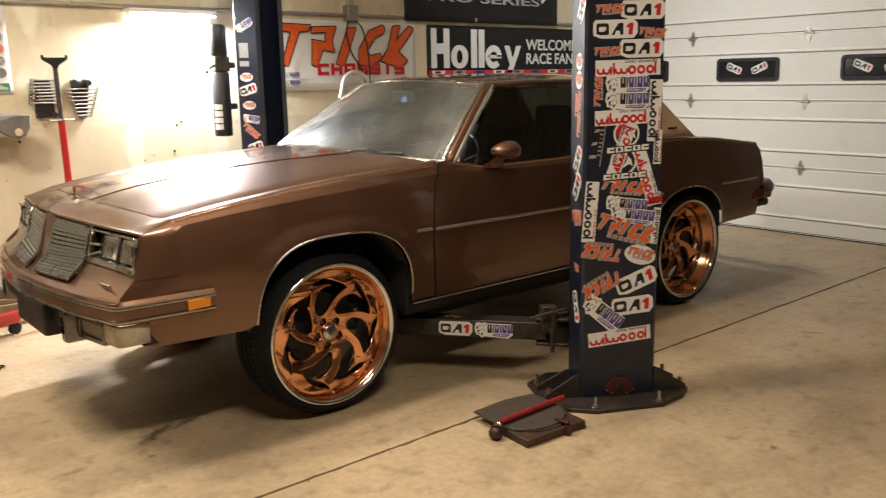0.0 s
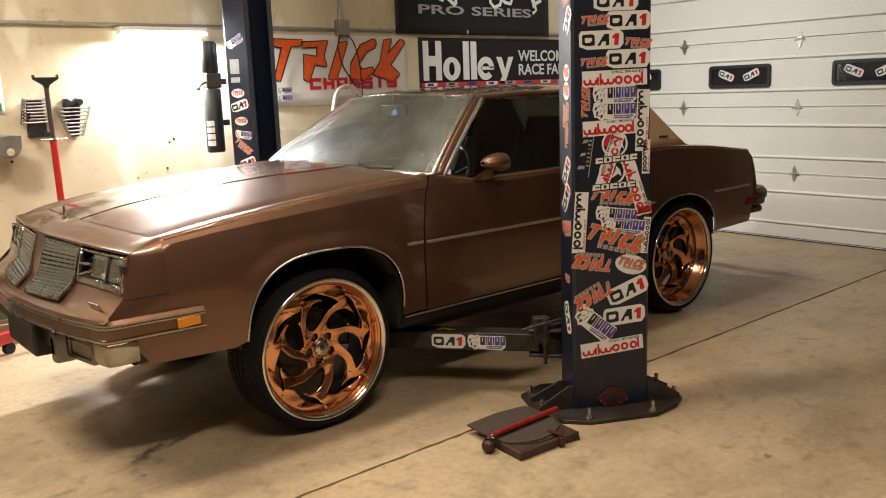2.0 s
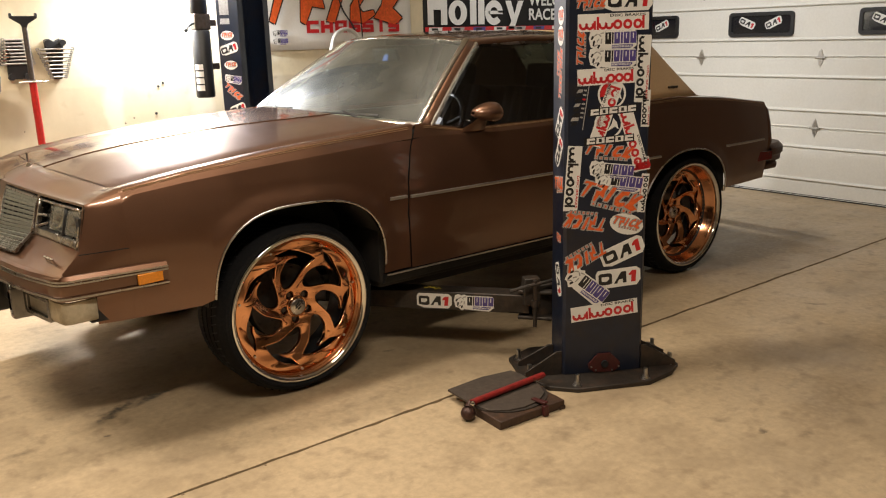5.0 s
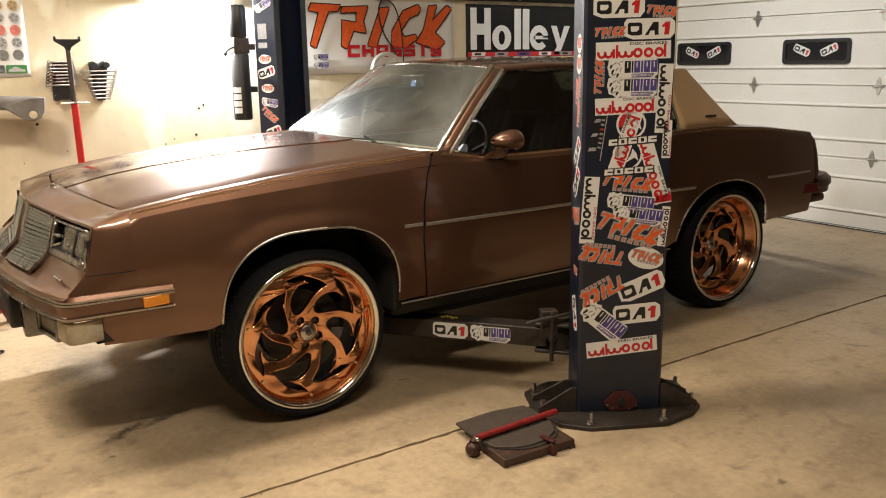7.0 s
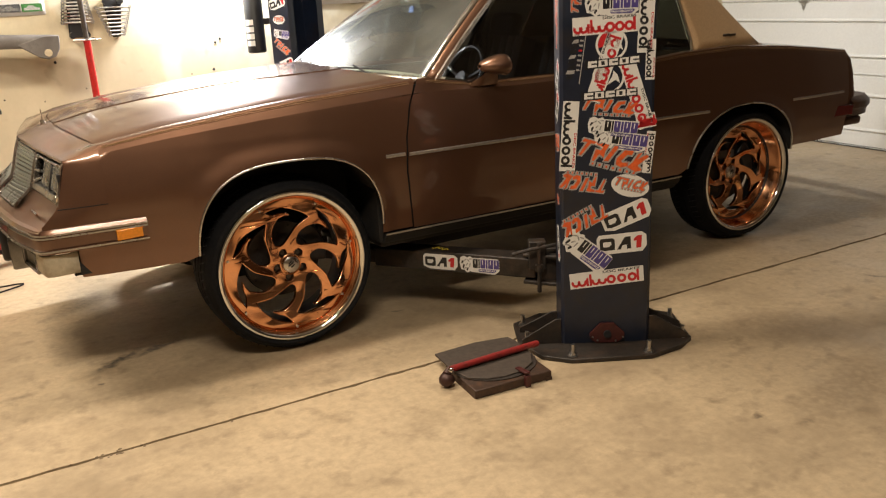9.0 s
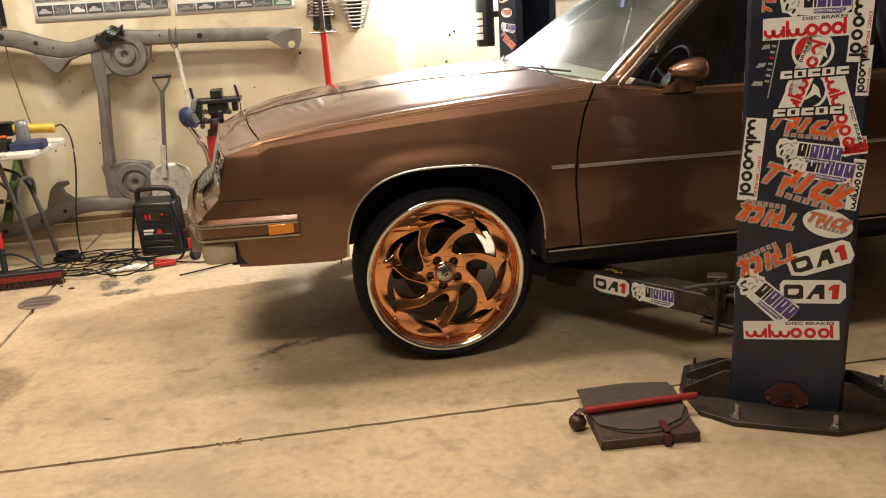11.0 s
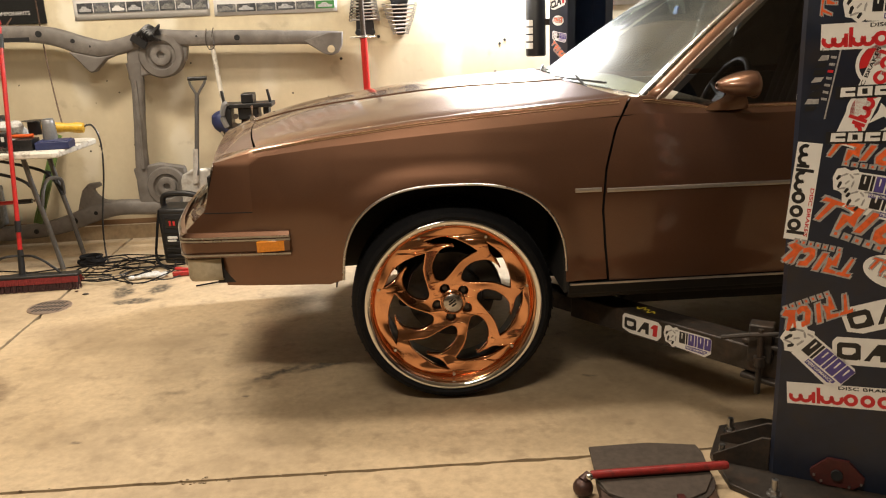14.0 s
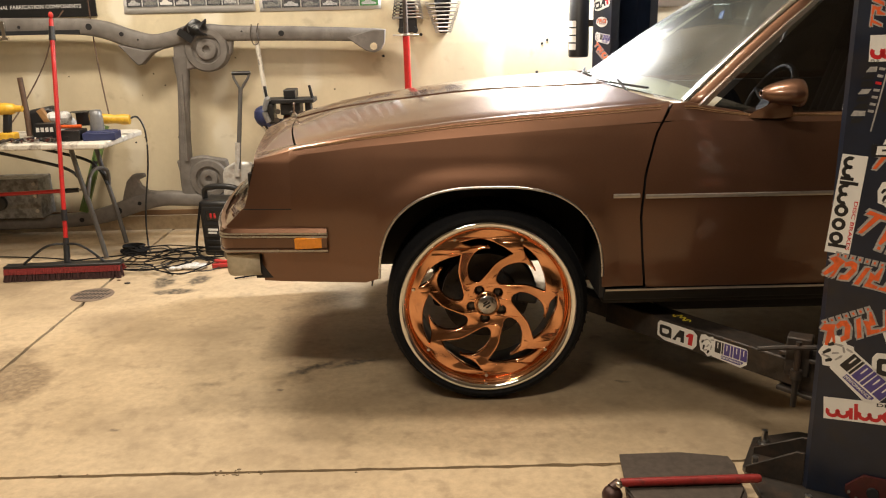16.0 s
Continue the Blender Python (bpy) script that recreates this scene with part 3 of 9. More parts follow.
# ceiling lamp housings
for x, y, z, half in ((2.4, 3.2, TOP, 0.66), (1.35, 0.7, TOP, 0.66), (0.1, 4.1, TOP, 0.66), (4.9, 4.3, TOP, 0.66)):
    bm = bmesh.new()
    span(bm, (x - half, y - 0.18, z - 0.045), (x + half, y + 0.18, z - 0.001))
    piece("ceiling_light", bm, ceiling_paint, "white strip light housing on the ceiling", "ceiling light", "ceiling strip lights", bevel=0.01)

# ---- the car: a copper-brown two-door saloon of the eighties, nose towards -x ----
CY = 3.885
car = thing("car", (3.55, CY, 0), "copper-brown two-door saloon on oversized polished copper wheels", "car")


def interp(x, pts):
    return float(np.interp(x, [p[0] for p in pts], [p[1] for p in pts]))


HALF = [(1.20, 0.775), (1.30, 0.800), (1.40, 0.822), (1.62, 0.853), (1.9, 0.880), (2.3, 0.898), (2.8, 0.902), (5.1, 0.900), (5.4, 0.892), (5.7, 0.868), (5.95, 0.83)]
INSET = [(0.40, 0.054), (0.46, 0.033), (0.55, 0.015), (0.66, 0.004), (0.74, 0.0), (0.80, 0.003), (0.86, 0.011), (0.93, 0.025), (1.0, 0.043), (1.05, 0.060), (1.10, 0.082)]
CREASE = [(1.30, 0.900), (1.372, 0.921), (1.40, 0.929), (1.52, 0.952), (1.75, 0.987), (2.06, 1.022), (2.3, 1.043), (2.5, 1.057), (2.77, 1.077), (2.88, 1.086), (2.97, 1.066), (3.10, 1.046), (3.6, 1.046), (4.1, 1.056), (4.40, 1.078), (4.77, 1.086), (5.2, 1.055), (5.62, 1.006), (5.8, 0.985)]
EDGE = [(1.30, 0.882), (1.372, 0.906), (1.50, 0.940), (1.72, 0.966), (1.91, 0.983), (2.10, 0.997), (2.3, 1.010), (2.5, 1.021), (2.755, 1.033), (2.86, 1.037), (3.1, 1.028), (3.3, 1.022), (4.1, 1.022), (4.45, 1.036), (4.77, 1.040), (5.2, 1.022), (5.62, 0.982), (5.8, 0.963)]
FRONT, REAR = 2.19, 4.80


def half_at(x, z):
    return interp(x, HALF) - interp(z, INSET)


def arch(x, mid, half, top, n=2.4, foot=0.45):
    u = min(1.0, abs(x - mid) / half)
    return foot + (top - foot) * (1 - u ** n) ** (1 / n)


def body_half(x, z):
    """Half width of the body side with a soft flare round each wheel opening."""
    out = 0.0
    for mid, half, top, n in ((FRONT, 0.394, 0.831, 2.8), (REAR, 0.412, 0.788, 2.2)):
        u, v = abs(x - mid) / half, max(0.0, z - 0.45) / (top - 0.45)
        far = max(0.0, (u ** n + v ** n) ** (1 / n) - 1) * half
        t = max(0.0, 1 - far / 0.085)
        out = max(out, 0.010 * t * t * (3 - 2 * t))
    return half_at(x, z) + out


GAPF = [(0.40, 2.742), (0.457, 2.734), (0.58, 2.717), (0.724, 2.704), (0.862, 2.717), (0.995, 2.755), (1.097, 2.816)]


def side_panel(bm, xs, foot, s, lead=None, trail=None):
    """A body side from foot(x) up to the shoulder crease; lead and trail bend its ends along curves of z."""
    rows = []
    a, b = xs[0], xs[-1]
    for x in xs:
        z0, z1 = foot(x), interp(x, EDGE)
        row = []
        for k in range(21):
            z = z0 + (z1 - z0) * k / 20
            px = x
            if trail and x > b - 0.125:
                px += (interp(z, trail) - b) * (x - b + 0.125) / 0.125
            if lead and x < a + 0.125:
                px += (interp(z, lead) - a) * (a + 0.125 - x) / 0.125
            row.append((px, CY + s * body_half(px, z), z))
        rows.append(row)
    grid(bm, rows)


def cosine(a, b, n):
    return [a + (b - a) * (1 - math.cos(math.pi * k / n)) / 2 for k in range(n + 1)]


def line(a, b, n):
    return [a + (b - a) * k / n for k in range(n + 1)]


def front_foot(x):
    return arch(x, FRONT, 0.394, 0.831, 2.8) if 1.796 < x < 2.584 else (0.482 if x < 1.8 else 0.455)


def rear_foot(x):
    return arch(x, REAR, 0.412, 0.788, 2.2) if 4.388 < x < 5.212 else (0.455 if x < 4.4 else 0.50)


HOOD_W = [(1.40, 0.672), (1.6, 0.676), (2.2, 0.702), (2.86, 0.738)]


def panel_half(x):
    """Half width of the raised centre panel of the hood."""
    return interp(x, [(1.4, 0.10), (2.7, 0.34)])


def hood_z(x, h):
    """Height of the hood or fender top at the distance h from the middle."""
    edge, w = interp(x, CREASE), interp(x, HOOD_W)
    v = min(1.0, abs(h) / w)
    crown = interp(x, [(1.38, 0.042), (1.6, 0.058), (2.2, 0.066), (2.7, 0.054)])
    lift = 0.003 * max(0, min(1, (panel_half(x) + 0.0045 - abs(h)) / 0.0045))
    return edge + 0.012 + crown * (1 - v ** 2.0) + lift


def shoulder(x):
    """The rolled fender top from the crease in to the hood gap, as (half width, height)."""
    ze, zp = interp(x, EDGE), interp(x, CREASE) + interp(x, [(1.5, 0.014), (2.3, 0.015), (2.8, 0.010)])
    h0, h1 = half_at(x, ze), interp(x, HOOD_W) + 0.004
    zt = hood_z(x, h1)
    lean = 0.012 + 0.46 * (zp - ze)
    return [(h0, ze), (h0 - lean * 0.55, ze + (zp - ze) * 0.62), (h0 - lean, zp), (h0 - lean - 0.010, zp + 0.0045), (h0 - lean - 0.024, zp + 0.007), (h1 + 0.012, zt + 0.001), (h1 + 0.003, zt - 0.002)]


def top_z(x, h):
    line_ = shoulder(x)[::-1]
    return hood_z(x, h) if h < line_[0][0] else interp(h, line_)


for s in (-1, 1):
    # front fender with its flat top beside the hood
    bm = bmesh.new()
    xs = line(1.4965, 1.795, 6)[:-1] + cosine(1.7965, 2.5835, 40) + line(2.586, 2.712, 6)
    side_panel(bm, xs, front_foot, s, trail=GAPF)
    rows = []
    for x in line(1.4965, 2.80, 26):
        line_ = shoulder(x)
        rows.append([(x + (interp(zz, GAPF) - 2.80) * max(0, (x - 2.675) / 0.125), CY + s * h, zz) for h, zz in line_ + [(line_[-1][0] - 0.003, line_[-1][1] - 0.028)]])
    grid(bm, rows)
    fender = part("front_fender", bm, paint, car, solid=0.004, rim=False, smooth=20)
    # bright lip round the wheel opening
    bm = bmesh.new()
    pts = [(x, CY + s * (body_half(x, front_foot(x)) + 0.002), front_foot(x)) for x in [1.7965] + cosine(1.797, 2.583, 48) + [2.5835]]
    sweep(bm, pts, circle(0.0048, 10), up=(0, s, 0))
    part("arch_trim", bm, dull_chrome, fender, "bright metal wheel arch trim")

    # dark jamb seen through the gap between fender and door
    bm = bmesh.new()
    rows = []
    for z in line(0.47, 1.085, 14):
        x = interp(z, GAPF)
        h = half_at(x, min(z, 1.0)) - 0.018 - 0.55 * max(0.0, z - 1.0)
        rows.append([(x - 0.035, CY + s * h, z - 0.012), (x + 0.045, CY + s * h, z - 0.012)])
    rows.append([(x, CY + s * (h - 0.12), z - 0.006) for x, h, z in ((2.775, h, 1.08), (2.865, h, 1.08))])
    grid(bm, rows)
    part("door_jamb", bm, matte_black, car, solid=0.003)

    # door skin
    bm = bmesh.new()
    lead = [(z, x + 0.009) for z, x in GAPF]
    side_panel(bm, line(2.713, 4.125, 30), lambda x: 0.449, s, lead=lead)
    rows = []
    for x in line(2.83, 4.12, 26):
        z, ze = interp(x, CREASE), interp(x, EDGE)
        h = half_at(x, ze)
        rows.append([(x + (interp(zz, lead) - 2.83) * max(0, (2.955 - x) / 0.125), CY + s * hh, zz) for hh, zz in ((h, ze), (h - 0.012, ze + (z + 0.004 - ze) * 0.6), (h - 0.022, z + 0.004), (h - 0.027, z + 0.009), (h - 0.034, z + 0.010), (h - 0.044, z - 0.01))])
    grid(bm, rows)
    leaf = part("door", bm, paint, car, solid=0.004, rim=False, smooth=20)
    # rub strips
    bm = bmesh.new()
    for a, b in ((2.722, 4.118),):
        sweep(bm, [(x, CY + s * (half_at(x, 0.782) + 0.001), 0.787 - 0.008 * (x - 2.6) / 2.6) for x in line(a, b, 20)], [(-0.001, -0.0075), (0.006 * -s, -0.006), (0.008 * -s, 0.0), (0.006 * -s, 0.006), (-0.001, 0.0075)])
    part("rub_strip", bm, strip_metal, leaf, "dull bright rub strip")
    bm = bmesh.new()
    sweep(bm, [(x, CY + s * (body_half(x, 0.79) + 0.001), 0.790) for x in line(2.612, 2.702, 6)], [(-0.001, -0.0075), (0.006 * -s, -0.006), (0.008 * -s, 0.0), (0.006 * -s, 0.006), (-0.001, 0.0075)])
    part("rub_strip", bm, strip_metal, fender, "dull bright rub strip")

    # quarter panel
    bm = bmesh.new()
    xs = line(4.133, 4.386, 6)[:-1] + cosine(4.389, 5.211, 34) + line(5.214, 5.72, 10)
    side_panel(bm, xs, rear_foot, s)
    rows = []
    for x in line(4.133, 5.72, 30):
        z, ze = interp(x, CREASE), interp(x, EDGE)
        h = half_at(x, ze)
        h1 = 0.66
        zt = z + 0.018
        rows.append([(x, CY + s * hh, zz) for hh, zz in ((h, ze), (h - 0.010, z + 0.002), (h - 0.015, z + 0.009), (h - 0.03, z + 0.014), (h1 + 0.01, zt), (h1, zt - 0.02))])
    grid(bm, rows)
    quarter = part("quarter_panel", bm, paint, car, solid=0.004, rim=False, smooth=35)
    bm = bmesh.new()
    pts = [(x, CY + s * (body_half(x, rear_foot(x)) + 0.002), rear_foot(x)) for x in [4.389] + cosine(4.39, 5.21, 40) + [5.211]]
    sweep(bm, pts, circle(0.0048, 10), up=(0, s, 0))
    part("arch_trim", bm, dull_chrome, quarter, "bright metal wheel arch trim")
    for a, b in ((4.14, 4.515), (5.183, 5.66)):
        bm = bmesh.new()
        sweep(bm, [(x, CY + s * (body_half(x, 0.776) + 0.001), 0.776 - 0.006 * (x - 4.1)) for x in line(a, b, 10)], [(-0.001, -0.0075), (0.006 * -s, -0.006), (0.008 * -s, 0.0), (0.006 * -s, 0.006), (-0.001, 0.0075)])
        part("rub_strip", bm, strip_metal, quarter, "dull bright rub strip")
    bm = bmesh.new()
    box(bm, (5.675, CY + s * (half_at(5.675, 0.655) + 0.004), 0.652), (0.150, 0.016, 0.062), pose(0, 0, 0, 0, 0, s * 6))
    part("side_marker", bm, red_lens, quarter, "dark red side marker", bevel=0.004)

    # rocker and its bright moulding
    bm = bmesh.new()
    sweep(bm, [(x, CY + s * 0.858, 0.425) for x in line(2.60, 4.36, 8)], [(-0.03, -0.035), (-0.008, -0.022), (0.012, 0.018), (-0.02, 0.02)] if s < 0 else [(0.03, -0.035), (0.008, -0.022), (-0.012, 0.018), (0.02, 0.02)])
    part("rocker", bm, matte_black, car)
    bm = bmesh.new()
    sweep(bm, [(x, CY + s * 0.872, 0.442) for x in line(2.60, 4.36, 8)], [(-0.003, -0.0035), (0.003, -0.003), (0.003, 0.003), (-0.003, 0.0035)])
    part("rocker_moulding", bm, strip_metal, car, "bright rocker moulding")

    # pinstripes on the shoulder
    for lane, w in ((0.90, 0.0015), (0.76, 0.0010)):
        for a, b in ((1.51, 2.78), (2.86, 4.11), (4.14, 5.70)):
            bm = bmesh.new()
            pts = []
            for x in line(a, b, 40):
                ze, zp = interp(x, EDGE), interp(x, CREASE) + (interp(x, [(1.5, 0.014), (2.3, 0.015), (2.8, 0.010)]) if b < 2.8 else 0.003)
                lean = 0.012 + 0.46 * (zp - ze) if b < 2.8 else (0.0215 if b < 4.12 else 0.0125)
                pts.append((x, CY + s * (half_at(x, ze) - lean * lane ** 1.25 + 0.0012), ze + (zp - ze) * lane))
            sweep(bm, pts, [(-0.0012, -w), (0.0012, -w), (0.0012, w), (-0.0012, w)])
            part("pinstripe", bm, pinstripe, car, "thin gold pinstripe")

# hood with a raised middle
bm = bmesh.new()
rows = []
for i in range(31):
    row = []
    wide, step = interp(1.46 + 1.3 * i / 30, HOOD_W) - 0.003, panel_half(1.46 + 1.3 * i / 30)
    inner = [step * k / 7 for k in range(8)]
    outer = [step + 0.0005, step + 0.0038] + [step + 0.0045 + (wide - step - 0.0045) * k / 13 for k in range(14)]
    half = inner + outer
    for h in [-h for h in half[:0:-1]] + half:
        v = h / wide
        x0 = 1.5005 - 0.085 * (1 - v * v)
        x1 = 2.80 - 0.155 * (1 - abs(v) ** 2.2)
        x = x0 + (x1 - x0) * i / 30
        z = hood_z(x, min(abs(h), panel_half(x))) if abs(h) <= step else hood_z(x, max(abs(h), panel_half(x) + 0.0046))
        if step < abs(h) < step + 0.004:
            z -= 0.0035
        row.append((x, CY + h, z - (0.006 if abs(v) > 0.999 else 0)))
    rows.append(row)
grid(bm, rows)
hood = part("hood", bm, paint, car, solid=0.006, rim=False, smooth=25)
bm = bmesh.new()
rod(bm, (1.385, CY, 0.985), (1.385, CY, 0.998), 0.014, 0.008)
plate(bm, [(-0.009, 0), (0.009, 0), (0.013, 0.045), (-0.013, 0.045)], Matrix.Translation((1.383, CY, 0.997)) @ pose(0, 0, 0, 90, 0, 90), 0.004)
part("hood_ornament", bm, chrome, hood, "small chrome stand-up ornament")

# nose panel: sloped top, upright face, shelf running out to the bumper
NT = [(0.0, (1.279, 0.938)), (0.10, (1.284, 0.936)), (0.40, (1.317, 0.931)), (0.60, (1.344, 0.928)), (0.80, (1.374, 0.926))]
NB = [(0.0, (1.229, 0.752)), (0.10, (1.233, 0.756)), (0.42, (1.277, 0.774)), (0.60, (1.300, 0.774)), (0.815, (1.330, 0.766))]
NS = [(0.0, (1.122, 0.672)), (0.30, (1.142, 0.674)), (0.55, (1.176, 0.678)), (0.72, (1.212, 0.682)), (0.80, (1.232, 0.684)), (0.826, (1.244, 0.684))]


def nose(h, table):
    return interp(h, [(a, b[0]) for a, b in table]), interp(h, [(a, b[1]) for a, b in table])


GRILLE = (0.066, 0.412)
LAMPS = (0.428, 0.788)
bm = bmesh.new()
rows_top, rows_shelf = [], []
for k in range(-40, 41):
    v = k / 40
    h = 0.793 * abs(v)
    y = CY + math.copysign(h, v)
    xr = 1.497 - 0.085 * (1 - min(1, h / 0.69) ** 2)
    zr = top_z(xr, h)
    xt, zt = nose(h, NT)
    rows_top.append([(xr + (xt - xr) * t, y, zr + (zt - zr) * t + 0.008 * math.sin(math.pi * t) * (1 - (h / 0.793) ** 3)) for t in (0, 0.2, 0.4, 0.6, 0.8, 0.93)] + [(xt - 0.004, y, zt + 0.003), (xt - 0.006, y, zt - 0.006)])
    hb = 0.815 * abs(v)
    yb = CY + math.copysign(hb, v)
    xb, zb = nose(hb, NB)
    hs = 0.826 * abs(v)
    ys = CY + math.copysign(hs, v)
    xs_, zs_ = nose(hs, NS)
    rows_shelf.append([(xb, yb, zb), (xb + (xs_ - xb) * 0.2, yb, zb - (zb - zs_) * 0.34), (xb + (xs_ - xb) * 0.6, (yb + ys) / 2, zb - (zb - zs_) * 0.76), (xs_, ys, zs_)])
grid(bm, rows_top)
grid(bm, rows_shelf)
for a, b in ((0, GRILLE[0]), (GRILLE[1], LAMPS[0]), (LAMPS[1], 0.80)):
    for s in (-1, 1):
        rows = []
        for k in range(5):
            h = a + (b - a) * k / 4
            (xt, zt), (xb, zb) = nose(h, NT), nose(h * 0.815 / 0.80, NB)
            rows.append([(xt - 0.006, CY + s * h, zt - 0.006), (xb, CY + s * h * 0.815 / 0.80, zb)])
        grid(bm, rows)
for s in (-1, 1):
    rows = []
    for k in range(9):
        h = LAMPS[0] + (LAMPS[1] - LAMPS[0]) * k / 8
        xb, zb = nose(h * 0.815 / 0.80, NB)
        rows.append([(xb, CY + s * h * 0.815 / 0.80, zb), (xb + 0.006, CY + s * h * 0.815 / 0.80, zb + 0.014), (xb + 0.030, CY + s * h * 0.815 / 0.80, zb + 0.015)])
    grid(bm, rows)
# cheeks: from the face round to the fender joint
for s in (-1, 1):
    rows = []
    for z in (0.482, 0.56, 0.60, 0.655, 0.70, 0.745, 0.766, 0.80, 0.84, 0.88, 0.912):
        x0 = interp(z, [(0.50, 1.385), (0.60, 1.375), (0.684, 1.244), (0.766, 1.330), (0.915, 1.372)]) if z > 0.62 else 1.372
        h0 = interp(z, [(0.60, 0.832), (0.684, 0.826), (0.766, 0.815), (0.915, 0.798)]) if z > 0.62 else half_at(1.372, z) - 0.004
        row = []
        for t in (0, 0.12, 0.35, 0.6, 0.8, 1.0):
            x = x0 + (1.4982 - x0) * t
            row.append((x, CY + s * (h0 + (half_at(1.494, z) - h0) * (1 - (1 - t) ** 1.6)), z))
        rows.append(row)
    ridge, edge_row = [], []
    zr, (xt, zt) = top_z(1.497, 0.793), nose(0.793, NT)
    for x, y, z in rows[-1]:
        t = max(0.0, min(1.0, (1.4965 - x) / (1.4965 - xt + 0.004)))
        h0 = abs(y - CY)
        ridge.append((x, CY + s * min(h0 - 0.001, half_at(1.494, 0.93) + (0.797 - half_at(1.494, 0.93)) * t), 0.9325 - 0.0105 * t))
        edge_row.append((x, CY + s * 0.793, zr + (zt - zr) * t + 0.0005))
    rows += [ridge, edge_row]
    grid(bm, rows)
part("nose_panel", bm, paint, car, solid=0.004, rim=False, smooth=30)

for s in (-1, 1):
    bm = bmesh.new()
    h1 = half_at(1.494, 0.755)
    pts = [(1.318 + (1.4965 - 1.318) * t, CY + s * (0.8152 + (h1 - 0.8152) * (1 - (1 - t) ** 1.6) + 0.0004), 0.757) for t in (0.04, 0.12, 0.35, 0.6, 0.8, 1.0)]
    sweep(bm, pts, [(-0.0015, -0.0014), (0.0015, -0.0014), (0.0015, 0.0014), (-0.0015, 0.0014)])
    part("panel_seam", bm, matte_black, car, "thin dark panel seam")

# dark boxes behind lamps and grilles
bm = bmesh.new()
for s in (-1, 1):
    for a, b in (GRILLE, LAMPS):
        xa, xb = nose(a, NT)[0] + 0.05, nose(b, NT)[0] + 0.05
        grid(bm, [[(xa, CY + s * (a - 0.005), 0.925), (xa, CY + s * (a - 0.005), 0.70)], [(xb, CY + s * (b + 0.005), 0.925), (xb, CY + s * (b + 0.005), 0.70)]])
part("nose_backing", bm, matte_black, car, solid=0.01)
for s in (-1, 1):
    # waterfall grille: upright bars that bend forward onto the shelf
    def face(h, t):
        (xt, zt), (xb, zb), (xs_, zs_) = nose(h, NT), nose(h, NB), nose(h, NS)
        line_ = [(xt - 0.003, zt - 0.018), (xt - 0.004 + (xb - xt) * 0.35, zt + (zb - zt) * 0.35), (xt - 0.004 + (xb - xt) * 0.70, zt + (zb - zt) * 0.70), (xb - 0.005, zb + 0.006), (xb - 0.016 + (xs_ - xb) * 0.32, zb - (zb - zs_) * 0.36), (xb - 0.012 + (xs_ - xb) * 0.50, zb - (zb - zs_) * 0.57)]
        u = t * (len(line_) - 1)
        i = min(int(u), len(line_) - 2)
        f = u - i
        return line_[i][0] + (line_[i + 1][0] - line_[i][0]) * f, line_[i][1] + (line_[i + 1][1] - line_[i][1]) * f
    bm = bmesh.new()
    a, b = GRILLE
    frame_pts = []
    for h, t in [(a + (b - a) * k / 8, 0.0) for k in range(9)] + [(b, k / 12) for k in range(1, 13)] + [(b - (b - a) * k / 8, 1.0) for k in range(1, 9)] + [(a, 1 - k / 12) for k in range(1, 12)]:
        x, z = face(h, t)
        frame_pts.append((x, CY + s * h, z))
    sweep(bm, frame_pts, [(-0.005, -0.005), (0.005, -0.005), (0.005, 0.005), (-0.005, 0.005)], closed=True, up=(1, 0, 0.1))
    grille = part("grille", bm, dull_chrome, car, "weathered chrome grille with fine horizontal bars")
    for k in range(1, 17):
        bm = bmesh.new()
        t = k / 17
        pts = []
        for i in range(7):
            h = a + (b - a) * i / 6
            x, z = face(h, t)
            pts.append((x + 0.002, CY + s * h, z))
        sweep(bm, pts, [(-s * x, z) for x, z in ((-0.0045, -0.0052), (0.004, -0.0052), (0.004, 0.0052), (-0.0045, 0.0052), (-0.007, 0.0022), (-0.007, -0.0022))])
        part("grille_bar", bm, grille_silver, grille)
    for k in range(1, 6):
        h = a + (b - a) * k / 6
        bm = bmesh.new()
        sweep(bm, [(face(h, t / 14)[0] + 0.003, CY + s * h, face(h, t / 14)[1]) for t in range(15)], [(-0.0012, -0.004), (0.0012, -0.004), (0.0012, 0.004), (-0.0012, 0.004)], up=(0, 1, 0))
        part("grille_rib", bm, grille_silver, grille)
    for k in range(1, 12):
        h = a + (b - a) * k / 12
        bm = bmesh.new()
        sweep(bm, [(face(h, t / 14)[0] - 0.0055, CY + s * h, face(h, t / 14)[1] + 0.001) for t in range(10, 15)], [(-0.0011, -0.002), (0.0011, -0.002), (0.0011, 0.002), (-0.0011, 0.002)], up=(0, 1, 0))
        part("grille_rib", bm, dull_chrome, grille)
    # paired square headlamps, set deep in a weathered bright bezel with a wide lower lip
    a, b = LAMPS

    def lamp_at(u, v, d):
        """u along the bezel from the grille outwards, v from its foot up, d out of the face."""
        h = a + (b - a) * u
        (xt, zt), (xb, zb) = nose(h, NT), nose(h * 0.815 / 0.80, NB)
        z0, z1 = zb + 0.008, zt - 0.018
        return Vector((xb + (xt - xb) * (v * 0.86 + 0.04) - d, CY + s * h * (1.015 - 0.015 * v), z0 + (z1 - z0) * v))

    bm = bmesh.new()
    grid(bm, [[lamp_at(u, v, d) for v, d in ((-0.02, 0.004), (0.03, 0.007), (0.17, 0.003), (0.20, -0.030))] for u in line(0, 1, 6)])
